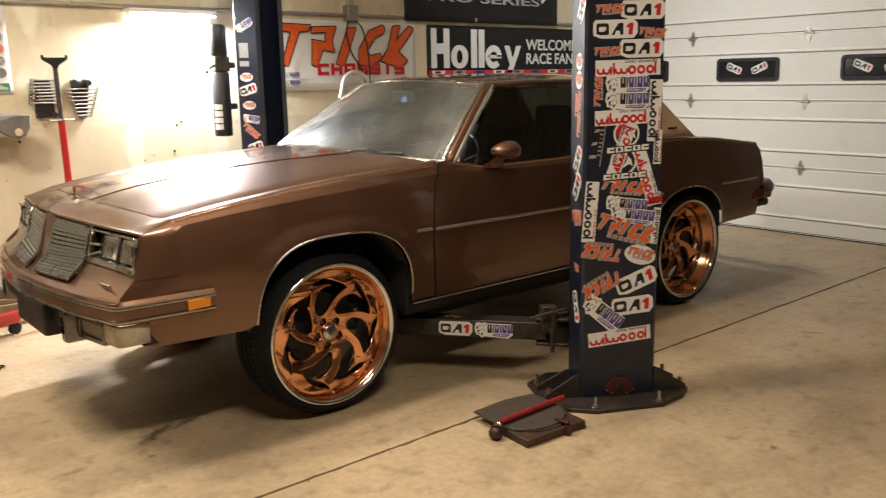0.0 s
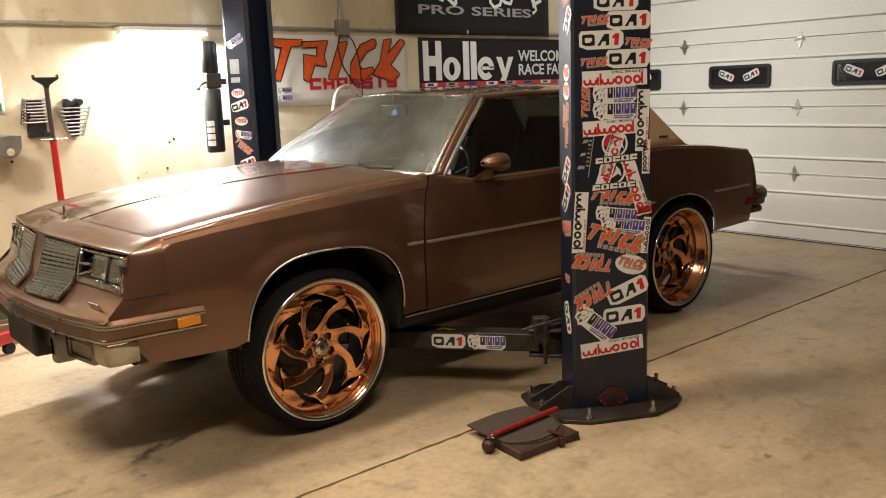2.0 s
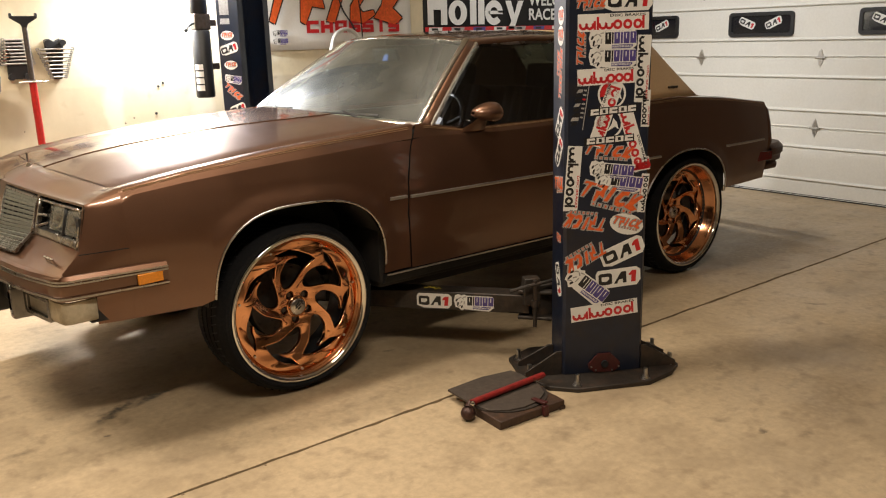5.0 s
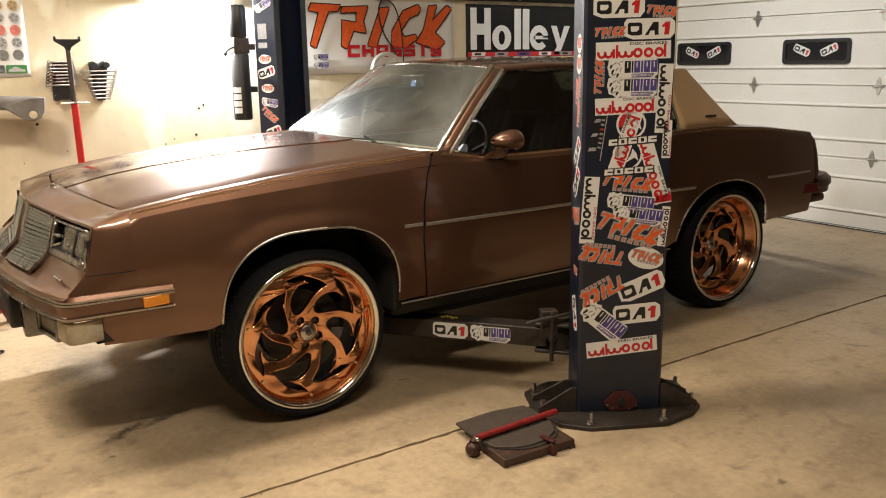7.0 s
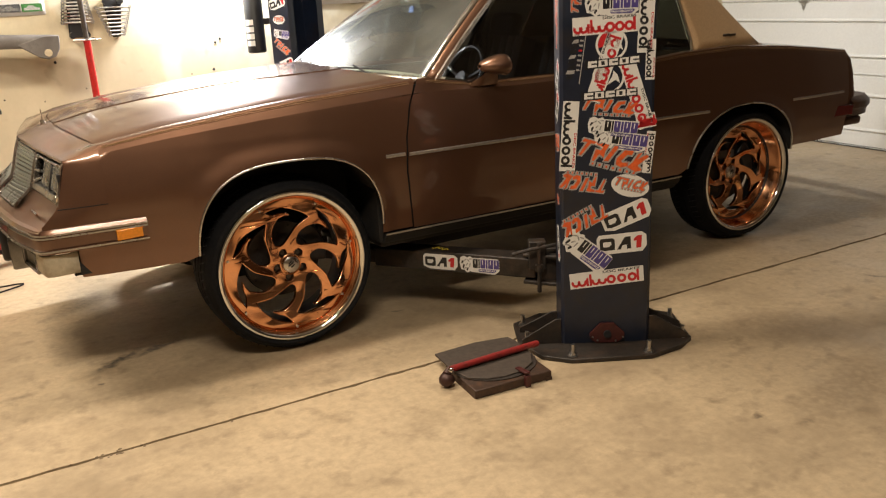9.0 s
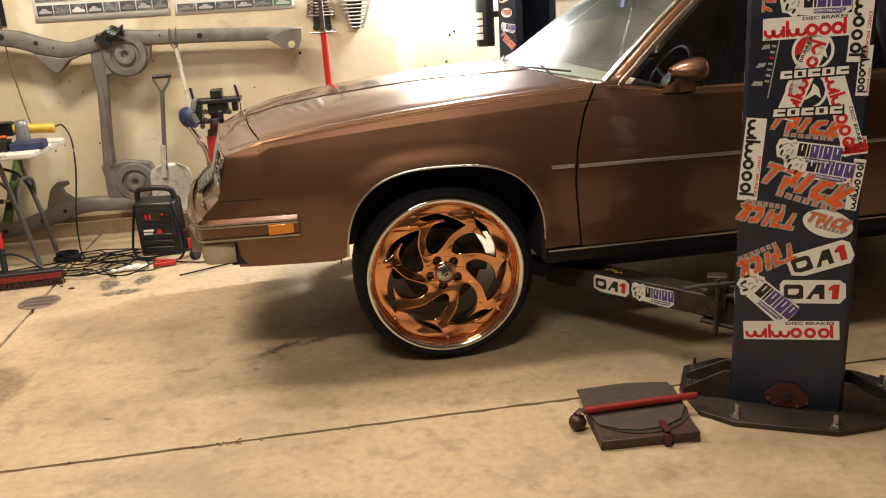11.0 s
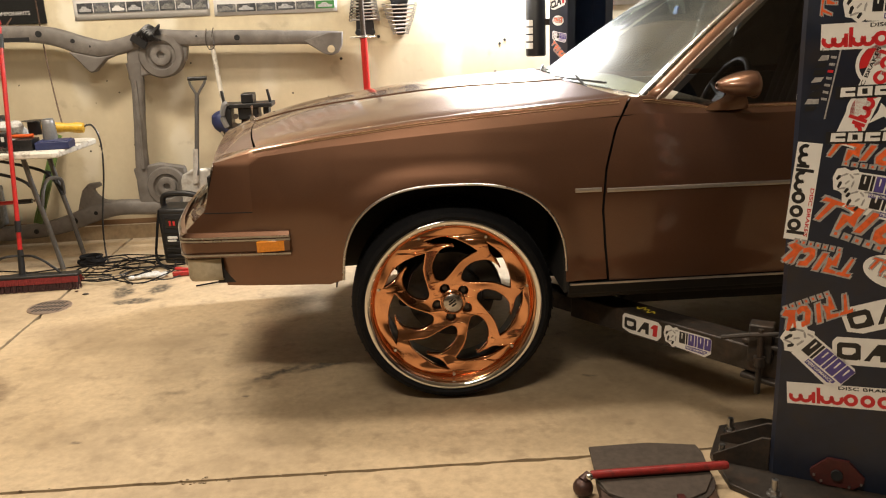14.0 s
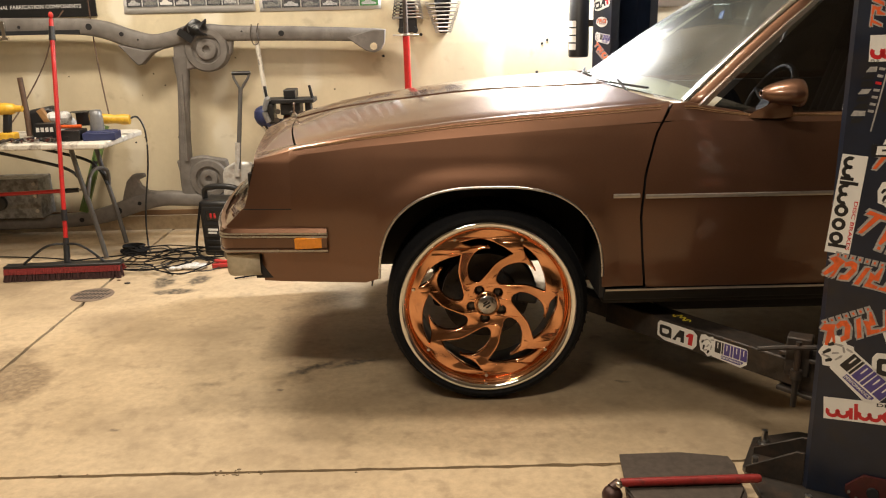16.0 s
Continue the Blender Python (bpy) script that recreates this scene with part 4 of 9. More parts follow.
    grid(bm, [[lamp_at(u, v, d) for v, d in ((1.02, 0.002), (1.0, 0.006), (0.955, 0.005), (0.94, -0.030))] for u in line(0, 1, 6)])
    for u0, u1 in ((0.0, 0.022), (0.975, 1.0)):
        grid(bm, [[lamp_at(u, v, d) for u, d in ((u0, -0.03), (u0, 0.006), (u1, 0.006), (u1, -0.03))] for v in line(0, 1, 4)])
    lampset = part("headlamp_bezel", bm, dull_chrome, car, "weathered chrome headlamp surround", solid=0.003)
    bm = bmesh.new()
    grid(bm, [[lamp_at(u, v, -0.045) for v in line(0, 1, 3)] for u in line(0, 1, 6)])
    part("bezel_backing", bm, smoked_chrome, lampset, solid=0.003)
    # slotted blank beside the grille with a bright cross bar
    bm = bmesh.new()
    grid(bm, [[lamp_at(u, v, -0.028 + 0.016 * (u - 0.03) / 0.22) for v in line(0.21, 0.93, 3)] for u in line(0.03, 0.25, 3)])
    part("lamp_blank", bm, smoked_chrome, lampset, "dark slotted blank", solid=0.003)
    bm = bmesh.new()
    bar = [lamp_at(u, v, 0.002) for u, v in ((0.02, 0.55), (0.27, 0.60))]
    rod(bm, bar[0], bar[1], 0.006, 0.006)
    bar = [lamp_at(u, v, 0.002) for u, v in ((0.02, 0.21), (0.30, 0.42))]
    rod(bm, bar[0], bar[1], 0.005, 0.005)
    part("lamp_trim", bm, dull_chrome, lampset)
    for u0, u1 in ((0.275, 0.595), (0.645, 0.965)):
        bm = bmesh.new()
        rows = []
        for f, d in ((1.0, -0.040), (1.0, -0.010), (0.90, -0.002), (0.5, 0.002), (0.02, 0.003)):
            um, vm, hu, hv = (u0 + u1) / 2, 0.57, (u1 - u0) / 2 * f, 0.36 * f
            ring = [(um + hu * p, vm + hv * r) for p, r in ((-1, -0.86), (-0.86, -1), (0.86, -1), (1, -0.86), (1, 0.86), (0.86, 1), (-0.86, 1), (-1, 0.86), (-1, -0.86))]
            rows.append([lamp_at(u, v, d) for u, v in ring])
        grid(bm, rows)
        part("headlamp", bm, lens, lampset, "clear square headlamp")
        # silvered bowl behind the glass
        bm = bmesh.new()
        rows = []
        for f, d in ((0.97, -0.012), (0.8, -0.024), (0.5, -0.034), (0.15, -0.039)):
            um, vm, hu, hv = (u0 + u1) / 2, 0.57, (u1 - u0) / 2 * f, 0.36 * f
            rows.append([lamp_at(um + hu * p, vm + hv * r, d) for p, r in ((-1, -1), (0, -1), (1, -1), (1, 0), (1, 1), (0, 1), (-1, 1), (-1, 0), (-1, -1))])
        grid(bm, rows)
        part("reflector", bm, chrome, lampset, "silvered reflector")
    bm = bmesh.new()
    grid(bm, [[lamp_at(u, v, 0.000) for v in line(0.2, 0.94, 3)] for u in (0.603, 0.638)])
    part("lamp_divider", bm, black_plastic, lampset, "dark upright divider", solid=0.010)

# bumper strip, body colour with bright lines, wrapped round to the wheel
def nose_path(z, out):
    pts = []
    pts.append((1.616, CY - 0.835, z))
    for x in line(1.618, 1.285, 8):
        pts.append((x, CY - interp(x, [(1.28, 0.826), (1.45, 0.838), (1.62, 0.852)]) - out, z))
    pts += [(1.262 - out * 0.3, CY - 0.822 - out * 0.9, z), (1.250 - out * 0.7, CY - 0.814 - out * 0.5, z), (1.240 - out, CY - 0.795, z), (1.228 - out, CY - 0.745, z)]
    pts += [(nose(h, NS)[0] + 0.004 - out, CY - h, z) for h in (0.66, 0.55, 0.42, 0.3, 0.15)]
    return pts + [(nose(0, NS)[0] + 0.004 - out, CY, z)] + [(x, 2 * CY - y, z) for x, y, z in reversed(pts)]


bm = bmesh.new()
rows = [nose_path(z, o) for z, o in ((0.694, -0.012), (0.690, 0.004), (0.676, 0.012), (0.672, 0.008), (0.660, 0.008), (0.655, 0.012), (0.622, 0.012), (0.616, 0.008), (0.606, 0.010), (0.600, 0.004), (0.596, -0.012))]
grid(bm, rows)
bumper = part("front_bumper", bm, paint, car, "body-coloured bumper strip with bright lines", smooth=30)
for z in (0.673, 0.662, 0.611):
    bm = bmesh.new()
    sweep(bm, nose_path(z, 0.011), [(-0.004, -0.0032), (0.003, -0.0024), (0.003, 0.0024), (-0.004, 0.0032)])
    part("bumper_moulding", bm, dull_chrome, bumper, "bright moulding line")
for s in (-1, 1):
    bm = bmesh.new()
    xm = 1.556
    box(bm, (xm, CY + s * 0.860, 0.639), (0.104, 0.012, 0.039), pose(0, 0, 0, 0, 0, -s * 5))
    part("side_marker", bm, amber, bumper, "amber side marker lamp", bevel=0.003)
    # yellowed corner caps under the strip
    bm = bmesh.new()
    rows = []
    for z, o in ((0.594, 0.0), (0.590, 0.004), (0.524, 0.004), (0.510, -0.003), (0.506, -0.03)):
        rows.append([(1.366, CY + s * (0.812 + o), z), (1.30, CY + s * (0.816 + o), z), (1.268, CY + s * (0.815 + o), z), (1.250 - o * 0.7, CY + s * (0.804 + o * 0.7), z), (1.243 - o, CY + s * 0.78, z), (1.237 - o, CY + s * 0.74, z), (1.233 - o, CY + s * 0.708, z)])
    grid(bm, rows)
    part("corner_cap", bm, cream_cap, bumper, "yellowed plastic corner cap", solid=0.004)
    # chrome lamp pocket and bumper guard
    bm = bmesh.new()
    m = Matrix.Translation((1.230, CY + s * 0.606, 0.547)) @ pose(0, 0, 0, 90, 0, -90 - s * 9)
    ring_plate(bm, rounded(0.215, 0.092, 0.010), rounded(0.175, 0.058, 0.008), m, 0.02)
    part("lamp_pocket", bm, smoked_chrome, bumper, "dull chrome pocket", bevel=0.003)
    bm = bmesh.new()
    plate(bm, rounded(0.18, 0.062, 0.008), m, 0.008)
    part("parking_lamp", bm, smoky_lens, bumper, "smoky lamp lens")
    bm = bmesh.new()
    g = Matrix.Translation((1.190, CY + s * 0.462, 0.545)) @ pose(0, 0, 0, 90, 0, -90)
    rows = []
    for r, zz in ((1.0, -0.06), (1.0, 0.030), (0.93, 0.038), (0.5, 0.040)):
        o = rounded(0.066, 0.142, 0.020, 5)
        rows.append([g @ Vector((x * r, y * r, zz)) for x, y in o + o[:1]])
    grid(bm, rows)
    part("bumper_guard", bm, smoked_chrome, bumper, "rounded chrome bumper guard")
bm = bmesh.new()
span(bm, (1.232, CY - 0.66, 0.50), (1.30, CY + 0.66, 0.596))
part("bumper_core", bm, matte_black, bumper, bevel=0.01)
bm = bmesh.new()
span(bm, (1.165, CY - 0.45, 0.515), (1.215, CY + 0.45, 0.600))
part("bumper_bar", bm, black_plastic, bumper, "black filler bar", bevel=0.012)
bm = bmesh.new()
span(bm, (1.125, CY - 0.28, 0.460), (1.205, CY + 0.13, 0.604))
part("plate_bracket", bm, black_plastic, bumper, "empty black plate bracket", bevel=0.015)
# worn emblem bars on the shelf
bm = bmesh.new()
for k in range(5):
    box(bm, (1.256 + k * 0.0015, 3.222 - k * 0.017, 0.726 + 0.002 * (k % 2)), (0.007, 0.0140, 0.030 if k % 2 == 0 else 0.023), pose(0, 0, 0, 0, -24, 8))
part("emblem", bm, chrome, car, "small chrome nose emblem")

# lower apron of the nose and inner structure
for name, lo, hi in (("floor_pan", (2.60, CY - 0.80, 0.36), (4.40, CY + 0.80, 0.44)), ("engine_bay", (1.62, CY - 0.50, 0.44), (2.78, CY + 0.50, 0.86)), ("boot_floor", (4.30, CY - 0.50, 0.40), (5.70, CY + 0.50, 0.84)), ("radiator_support", (1.42, CY - 0.72, 0.50), (1.60, CY + 0.72, 0.86)), ("crossmember", (1.98, CY - 0.62, 0.30), (2.30, CY + 0.62, 0.42)), ("rear_axle", (4.82, CY - 0.62, 0.32), (4.94, CY + 0.62, 0.42)),
                     ("frame_rail", (2.86, CY - 0.60, 0.255), (4.32, CY - 0.50, 0.362)), ("frame_rail", (2.86, CY + 0.50, 0.255), (4.32, CY + 0.60, 0.362)), ("gearbox", (2.55, CY - 0.16, 0.24), (3.35, CY + 0.16, 0.362))):
    bm = bmesh.new()
    span(bm, lo, hi)
    part(name, bm, underbody, car, bevel=0.02)
for s in (-1, 1):
    bm = bmesh.new()
    span(bm, (1.345, CY + s * 0.775 - 0.02, 0.495), (1.64, CY + s * 0.775 + 0.02, 0.88))
    part("inner_fender", bm, underbody, car)
    bm = bmesh.new()
    span(bm, (2.585, CY + s * 0.56 - 0.27, 0.40), (2.615, CY + s * 0.56 + 0.27, 0.86))
    part("splash_panel", bm, underbody, car)
for s in (-1, 1):
    bm = bmesh.new()
    span(bm, (2.66, CY + s * 0.80 - 0.02, 0.46), (2.88, CY + s * 0.80 + 0.02, 1.02))
    part("hinge_pillar", bm, underbody, car)
for x0, s in ((FRONT, -1), (FRONT, 1), (REAR + 0.03, -1), (REAR + 0.03, 1)):
    bm = bmesh.new()
    rows = []
    for k in range(25):
        a = math.pi * k / 24
        x, z = x0 - 0.425 * math.cos(a), 0.47 + 0.385 * math.sin(a) ** 0.75
        rows.append([(x, CY + s * 0.845, z), (x, CY + s * 0.50, z)])
    grid(bm, rows)
    part("wheel_liner", bm, underbody, car, solid=0.004)

# cowl and windscreen
def screen(u, t):
    """A point of the windscreen: u across -1..1, t from foot to head."""
    fx, fz, fh = 2.865 - 0.19 * (1 - u * u), 1.090 + 0.022 * (1 - u * u), 0.792
    hx, hz, hh = 3.352 - 0.125 * (1 - u * u), 1.452 + 0.026 * (1 - u * u), 0.560
    return (fx + (hx - fx) * t, CY + u * (fh + (hh - fh) * t), fz + (hz - fz) * t + 0.010 * math.sin(math.pi * t))


US = [k / 14 for k in range(-14, 15)]
bm = bmesh.new()
grid(bm, [[screen(u, t / 8) for u in US] for t in range(9)])
pane_ob = part("windscreen", bm, windscreen_glass, car, "clear curved windscreen", smooth=60)
pane_ob.visible_shadow = False
bm = bmesh.new()
loop = [screen(-1.0, t / 8) for t in range(8, 0, -1)] + [screen(u, -0.005) for u in US] + [screen(1.0, t / 8) for t in range(1, 9)]
sweep(bm, loop, [(-0.016, -0.005), (0.016, -0.005), (0.014, 0.002), (0.008, 0.0065), (0.0, 0.008), (-0.008, 0.0065), (-0.014, 0.002)], up=(-0.6, 0, 0.8))
part("windscreen_trim", bm, bright_trim, car, "bright windscreen moulding", smooth=60)
bm = bmesh.new()
sweep(bm, [screen(u, 1.0) for u in US], [(-0.010, -0.004), (0.010, -0.004), (0.007, 0.004), (-0.007, 0.004)], up=(-0.6, 0, 0.8))
part("roof_moulding", bm, dull_chrome, car, "dull narrow moulding at the head of the windscreen")
bm = bmesh.new()
rows = []
for u in US:
    x, y, z = screen(u, -0.01)
    xh = 2.802 - 0.155 * (1 - abs(u) ** 2.2)
    rows.append([(x, y, z + 0.002), ((x * 0.6 + xh * 0.4), y, z - 0.006), (xh + 0.004, CY + u * 0.765, hood_z(2.74, 0.76 * u) - 0.012), (xh - 0.02, CY + u * 0.765, hood_z(2.74, 0.76 * u) - 0.05)])
grid(bm, rows)
part("cowl", bm, paint, car, solid=0.003, rim=False)
for y0, y1 in ((3.30, 3.72), (3.95, 4.38)):
    bm = bmesh.new()
    u0, u1 = (y0 - CY) / 0.79, (y1 - CY) / 0.79
    sweep(bm, [Vector(screen(u0 + (u1 - u0) * k / 8, 0.035 - 0.03 * k / 8)) + Vector((-0.008, 0, 0.010)) for k in range(9)], [(-0.008, -0.003), (0.008, -0.003), (0.005, 0.004), (-0.005, 0.004)])
    tube(bm, [Vector(screen(u0 + 0.1, -0.02)) + Vector((-0.01, 0, 0.01)), Vector(screen((u0 + u1) / 2, 0.035)) + Vector((-0.014, 0, 0.018))], 0.005, 6, 0)
    part("wiper", bm, black_plastic, car, "black wiper")

# roof: brown over the doors, tan vinyl behind
def roof_half(x):
    return interp(x, [(3.25, 0.545), (3.40, 0.572), (3.8, 0.590), (4.3, 0.590), (4.75, 0.575)])


def roof_z(x, u):
    mid = interp(x, [(3.22, 1.478), (3.35, 1.492), (3.7, 1.506), (4.2, 1.500), (4.55, 1.470), (4.74, 1.432)])
    return mid - 0.042 * abs(u) ** 2.6


for x0, x1, mat in ((3.20, 4.16, paint), (4.164, 4.74, tan_roof)):
    bm = bmesh.new()
    rows = []
    for k in range(15):
        row = []
        for u in US:
            xa = x0 if x0 > 4 else 3.352 - 0.125 * (1 - u * u)
            x = xa + (x1 - xa) * k / 14
            row.append((x, CY + u * roof_half(x), roof_z(x, u) + (0.002 if x0 > 4 else 0)))
        s0, s1 = row[0], row[-1]
        row = [(s0[0], s0[1] - 0.014, s0[2] - 0.034), (s0[0], s0[1] - 0.012, s0[2] - 0.012)] + row + [(s1[0], s1[1] + 0.012, s1[2] - 0.012), (s1[0], s1[1] + 0.014, s1[2] - 0.034)]
        rows.append(row)
    grid(bm, rows)
    part("roof" if x0 < 4 else "vinyl_roof", bm, mat, car, "" if x0 < 4 else "tan vinyl half roof", solid=0.006, smooth=50)

for s in (-1, 1):
    def gh(z):
        """Half width of the cabin side at height z."""
        return interp(z, [(1.04, 0.840), (1.09, 0.815), (1.25, 0.715), (1.43, 0.604), (1.47, 0.585)])
    # windscreen pillar: body colour with a bright edge
    bm = bmesh.new()
    rows = []
    for k in range(9):
        t = k / 8
        x, y, z = screen(s, t)
        rows.append([(x + 0.004, y + s * 0.006, z + 0.004), (x + 0.012, y + s * 0.024, z - 0.003), (x + 0.034, y + s * 0.031, z - 0.014), (x + 0.050, y + s * 0.022, z - 0.026)])
    grid(bm, rows)
    part("windscreen_pillar", bm, paint, car, solid=0.012)
    bm = bmesh.new()
    sweep(bm, [(x + 0.045, y + s * 0.029, z - 0.017) for x, y, z in (screen(s, k / 8) for k in range(9))], [(-0.006, -0.010), (0.006, -0.010), (0.006, 0.010), (-0.006, 0.010)])
    part("pillar_trim", bm, bright_trim, car, "bright door frame edge")
    bm = bmesh.new()
    sweep(bm, [(x - 0.002, y + s * 0.004, z + 0.006) for x, y, z in (screen(s, k / 8) for k in range(9))], [(-0.015, -0.004), (0.015, -0.004), (0.013, 0.002), (0.007, 0.006), (0.0, 0.0075), (-0.007, 0.006), (-0.013, 0.002)], up=(-0.55, s * 0.55, 0.6))
    part("pillar_moulding", bm, bright_trim, car, "wide bright windscreen side moulding", smooth=60)
    # side glass
    top_z, low_z = 1.432, 1.052
    for name, a0, a1, b0, b1 in (("door_glass", 2.93, 3.415, 4.075, 4.075), ("quarter_glass", 4.145, 4.145, 4.455, 4.515)):
        bm = bmesh.new()
        rows = []
        for k in range(7):
            t = k / 6
            z = low_z + (top_z - low_z) * t + (0.022 if name == "quarter_glass" else 0) * (1 - t)
            rows.append([(a0 + (a1 - a0) * t + (b0 + (b1 - b0) * t - a0 - (a1 - a0) * t) * i / 6, CY + s * (gh(z) - 0.006), z) for i in range(7)])
        grid(bm, rows)
        ob = part(name, bm, tinted_glass, car, "dark tinted side glass", smooth=60)
        ob.visible_shadow = False
    # black pillar behind the door glass, bright belt and drip mouldings
    bm = bmesh.new()
    grid(bm, [[(x, CY + s * (gh(z) - 0.002), z) for x in (4.07, 4.15)] for z in (1.05, 1.25, 1.445)])
    part("door_pillar", bm, black_plastic, car, solid=0.01)
    bm = bmesh.new()
    sweep(bm, [(x, CY + s * (roof_half(x) + 0.016), roof_z(x, 1) - 0.030) for x in line(3.41, 4.52, 16)], [(-0.004, -0.007), (0.005, -0.007), (0.005, 0.006), (-0.004, 0.006)])
    part("drip_moulding", bm, dull_chrome, car, "bright drip moulding")
    bm = bmesh.new()
    pts = [(4.14, CY + s * gh(1.08), 1.070), (4.42, CY + s * gh(1.08), 1.078), (4.465, CY + s * gh(1.10), 1.092), (4.478, CY + s * gh(1.14), 1.14), (4.520, CY + s * gh(1.43), 1.432)]
    sweep(bm, pts, [(-0.006, -0.006), (0.006, -0.006), (0.006, 0.006), (-0.006, 0.006)])
    part("quarter_glass_trim", bm, chrome, car, "bright quarter window edge")
    # tan roof pillar
    bm = bmesh.new()
    rows = []
    for k in range(9):
        t = k / 8
        z = 1.088 + (1.466 - 1.088) * t
        xa = 4.468 + (4.520 - 4.468) * t
        xb = 5.005 - (5.005 - 4.735) * t ** 0.92
        rows.append([(xa + (xb - xa) * i / 6, CY + s * (gh(z) - 0.030 * (i / 6) ** 2 + 0.002), z if k < 8 else roof_z(min(4.73, xa + (xb - xa) * i / 6), 1) - 0.01) for i in range(7)])
    grid(bm, rows)
    grid(bm, [[r[-1], (r[-1][0] - 0.03, CY + s * 0.55, r[-1][2] + 0.002)] for r in rows])
    cpost = part("roof_pillar", bm, tan_roof, car, "tan vinyl roof pillar", solid=0.006)
    bm = bmesh.new()
    sweep(bm, [(4.464 + (5.012 - 4.464) * i / 8, CY + s * (gh(1.088) - 0.030 * (i / 8) ** 2 + 0.006), 1.086) for i in range(9)], [(-0.004, -0.004), (0.004, -0.004), (0.004, 0.004), (-0.004, 0.004)])
    part("vinyl_moulding", bm, pinstripe, cpost, "thin gold moulding under the vinyl roof")
    bm = bmesh.new()
    for k in range(4):
        box(bm, (4.742 + k * 0.024, CY + s * (gh(1.150) - 0.004), 1.148 + 0.002 * (k % 2)), (0.022, 0.006, 0.018 - 0.002 * k), pose(0, 0, 0, -s * 30))
    part("emblem", bm, iron, cpost, "small dark script emblem")

# back window, boot lid, tail
bm = bmesh.new()
grid(bm, [[(4.97 - 0.27 * t + 0.03 * (1 - u * u), CY + u * (0.60 - 0.06 * t), 1.10 + 0.335 * t) for u in US] for t in (0, 0.25, 0.5, 0.75, 1)])
ob = part("back_window", bm, windscreen_glass, car, "rear window glass", smooth=60)
ob.visible_shadow = False
bm = bmesh.new()
rows = []
for x in line(4.93, 5.74, 14):
    z = interp(x, CREASE) + 0.018
    rows.append([(x, CY + u * 0.664, z + 0.020 * (1 - u * u)) for u in US])
rows.append([(5.762, y, z - 0.02) for x, y, z in rows[-1]])
rows.append([(5.80, y, z - 0.16) for x, y, z in rows[-2]])
grid(bm, rows)
part("boot_lid", bm, paint, car, solid=0.006, rim=False, smooth=40)
bm = bmesh.new()
rows = []
for z in (0.50, 0.58, 0.66, 0.74, 0.86, 0.95, 0.985, 1.0):
    x = interp(z, [(0.50, 5.70), (0.70, 5.80), (0.95, 5.775), (1.0, 5.73)])
    rows.append([(5.715, CY - half_at(5.72, z), z)] + [(x, CY + u * (half_at(5.75, z) - 0.012), z) for u in US] + [(5.715, CY + half_at(5.72, z), z)])
grid(bm, rows)
part("tail_panel", bm, paint, car, solid=0.004)
bm = bmesh.new()
path = [(5.755, CY - 0.862, 0), (5.80, CY - 0.866, 0), (5.90, CY - 0.850, 0), (5.985, CY - 0.81, 0), (6.03, CY - 0.74, 0), (6.06, CY - 0.5, 0), (6.075, CY, 0)]
path = path + [(x, 2 * CY - y, z) for x, y, z in reversed(path[:-1])]
path = smooth_line(path, 5)
rows = []
for z, o in ((0.728, -0.10), (0.722, -0.02), (0.705, 0.0), (0.690, 0.012), (0.655, 0.014), (0.640, 0.0), (0.606, -0.004), (0.596, -0.08)):
    rows.append([(p.x + (o if abs(p.y - CY) < 0.8 else 0), p.y + (o if p.y > CY else -o) * (abs(p.y - CY) > 0.7), z) for p in path])
grid(bm, rows)
part("rear_bumper", bm, bumper_brown, car, "weathered brown rear bumper", smooth=30)
bm = bmesh.new()
span(bm, (5.74, CY - 0.845, 0.545), (5.90, CY + 0.845, 0.600))
part("rear_valance", bm, bumper_brown, car, "brown rear bumper end", bevel=0.02)

# door mirror
for s in (-1, 1):
    bm = bmesh.new()
    rows = []
    mx, my, mz = 3.147, CY + s * 0.915, 1.126
    for k in range(11):
        a = k / 10
        r = math.sin(math.pi * (0.03 + 0.90 * a) * 0.5) ** 0.52 if a < 0.9 else 0.96
        x = mx - 0.066 + 0.128 * a
        ring = []
        for i in range(20):
            b = 2 * math.pi * i / 20
            ring.append((x, my + 0.072 * r * math.cos(b) * (1 if math.cos(b) * s > 0 else 0.9), mz + 0.050 * r * math.sin(b) * (1.0 if math.sin(b) > 0 else 0.85)))
        rows.append(ring + ring[:1])
    grid(bm, rows)
    mirror = part("door_mirror", bm, paint, car, "body-coloured door mirror", smooth=60, solid=0.004)
    bm = bmesh.new()
    rows = []
    for xa, xb, h, z in ((3.070, 3.225, 0.838, 1.038), (3.090, 3.222, 0.848, 1.060), (3.118, 3.205, 0.872, 1.080), (3.126, 3.196, 0.900, 1.100)):
        mid = (xa + xb) / 2
        rows.append([(xa, CY + s * h, z), (xa + 0.03, CY + s * (h + 0.013), z), (mid, CY + s * (h + 0.017), z - 0.002), (xb - 0.02, CY + s * (h + 0.012), z), (xb, CY + s * h, z), (xb - 0.02, CY + s * (h - 0.012), z), (mid, CY + s * (h - 0.014), z), (xa + 0.03, CY + s * (h - 0.012), z), (xa, CY + s * h, z)])
    grid(bm, rows)
    part("mirror_arm", bm, paint, mirror, "brown mirror foot", smooth=60)
    bm = bmesh.new()
    lathe(bm, (mx + 0.060, my, mz), (1, 0, 0), [(0.046, 0), (0.001, 0.002)], 20)
    for v in bm.verts:
        v.co.y = my + (v.co.y - my) * 1.6
    part("mirror_glass", bm, chrome, mirror, "mirror glass")

# cabin: dashboard, wheel, seats
bm = bmesh.new()
rows = []
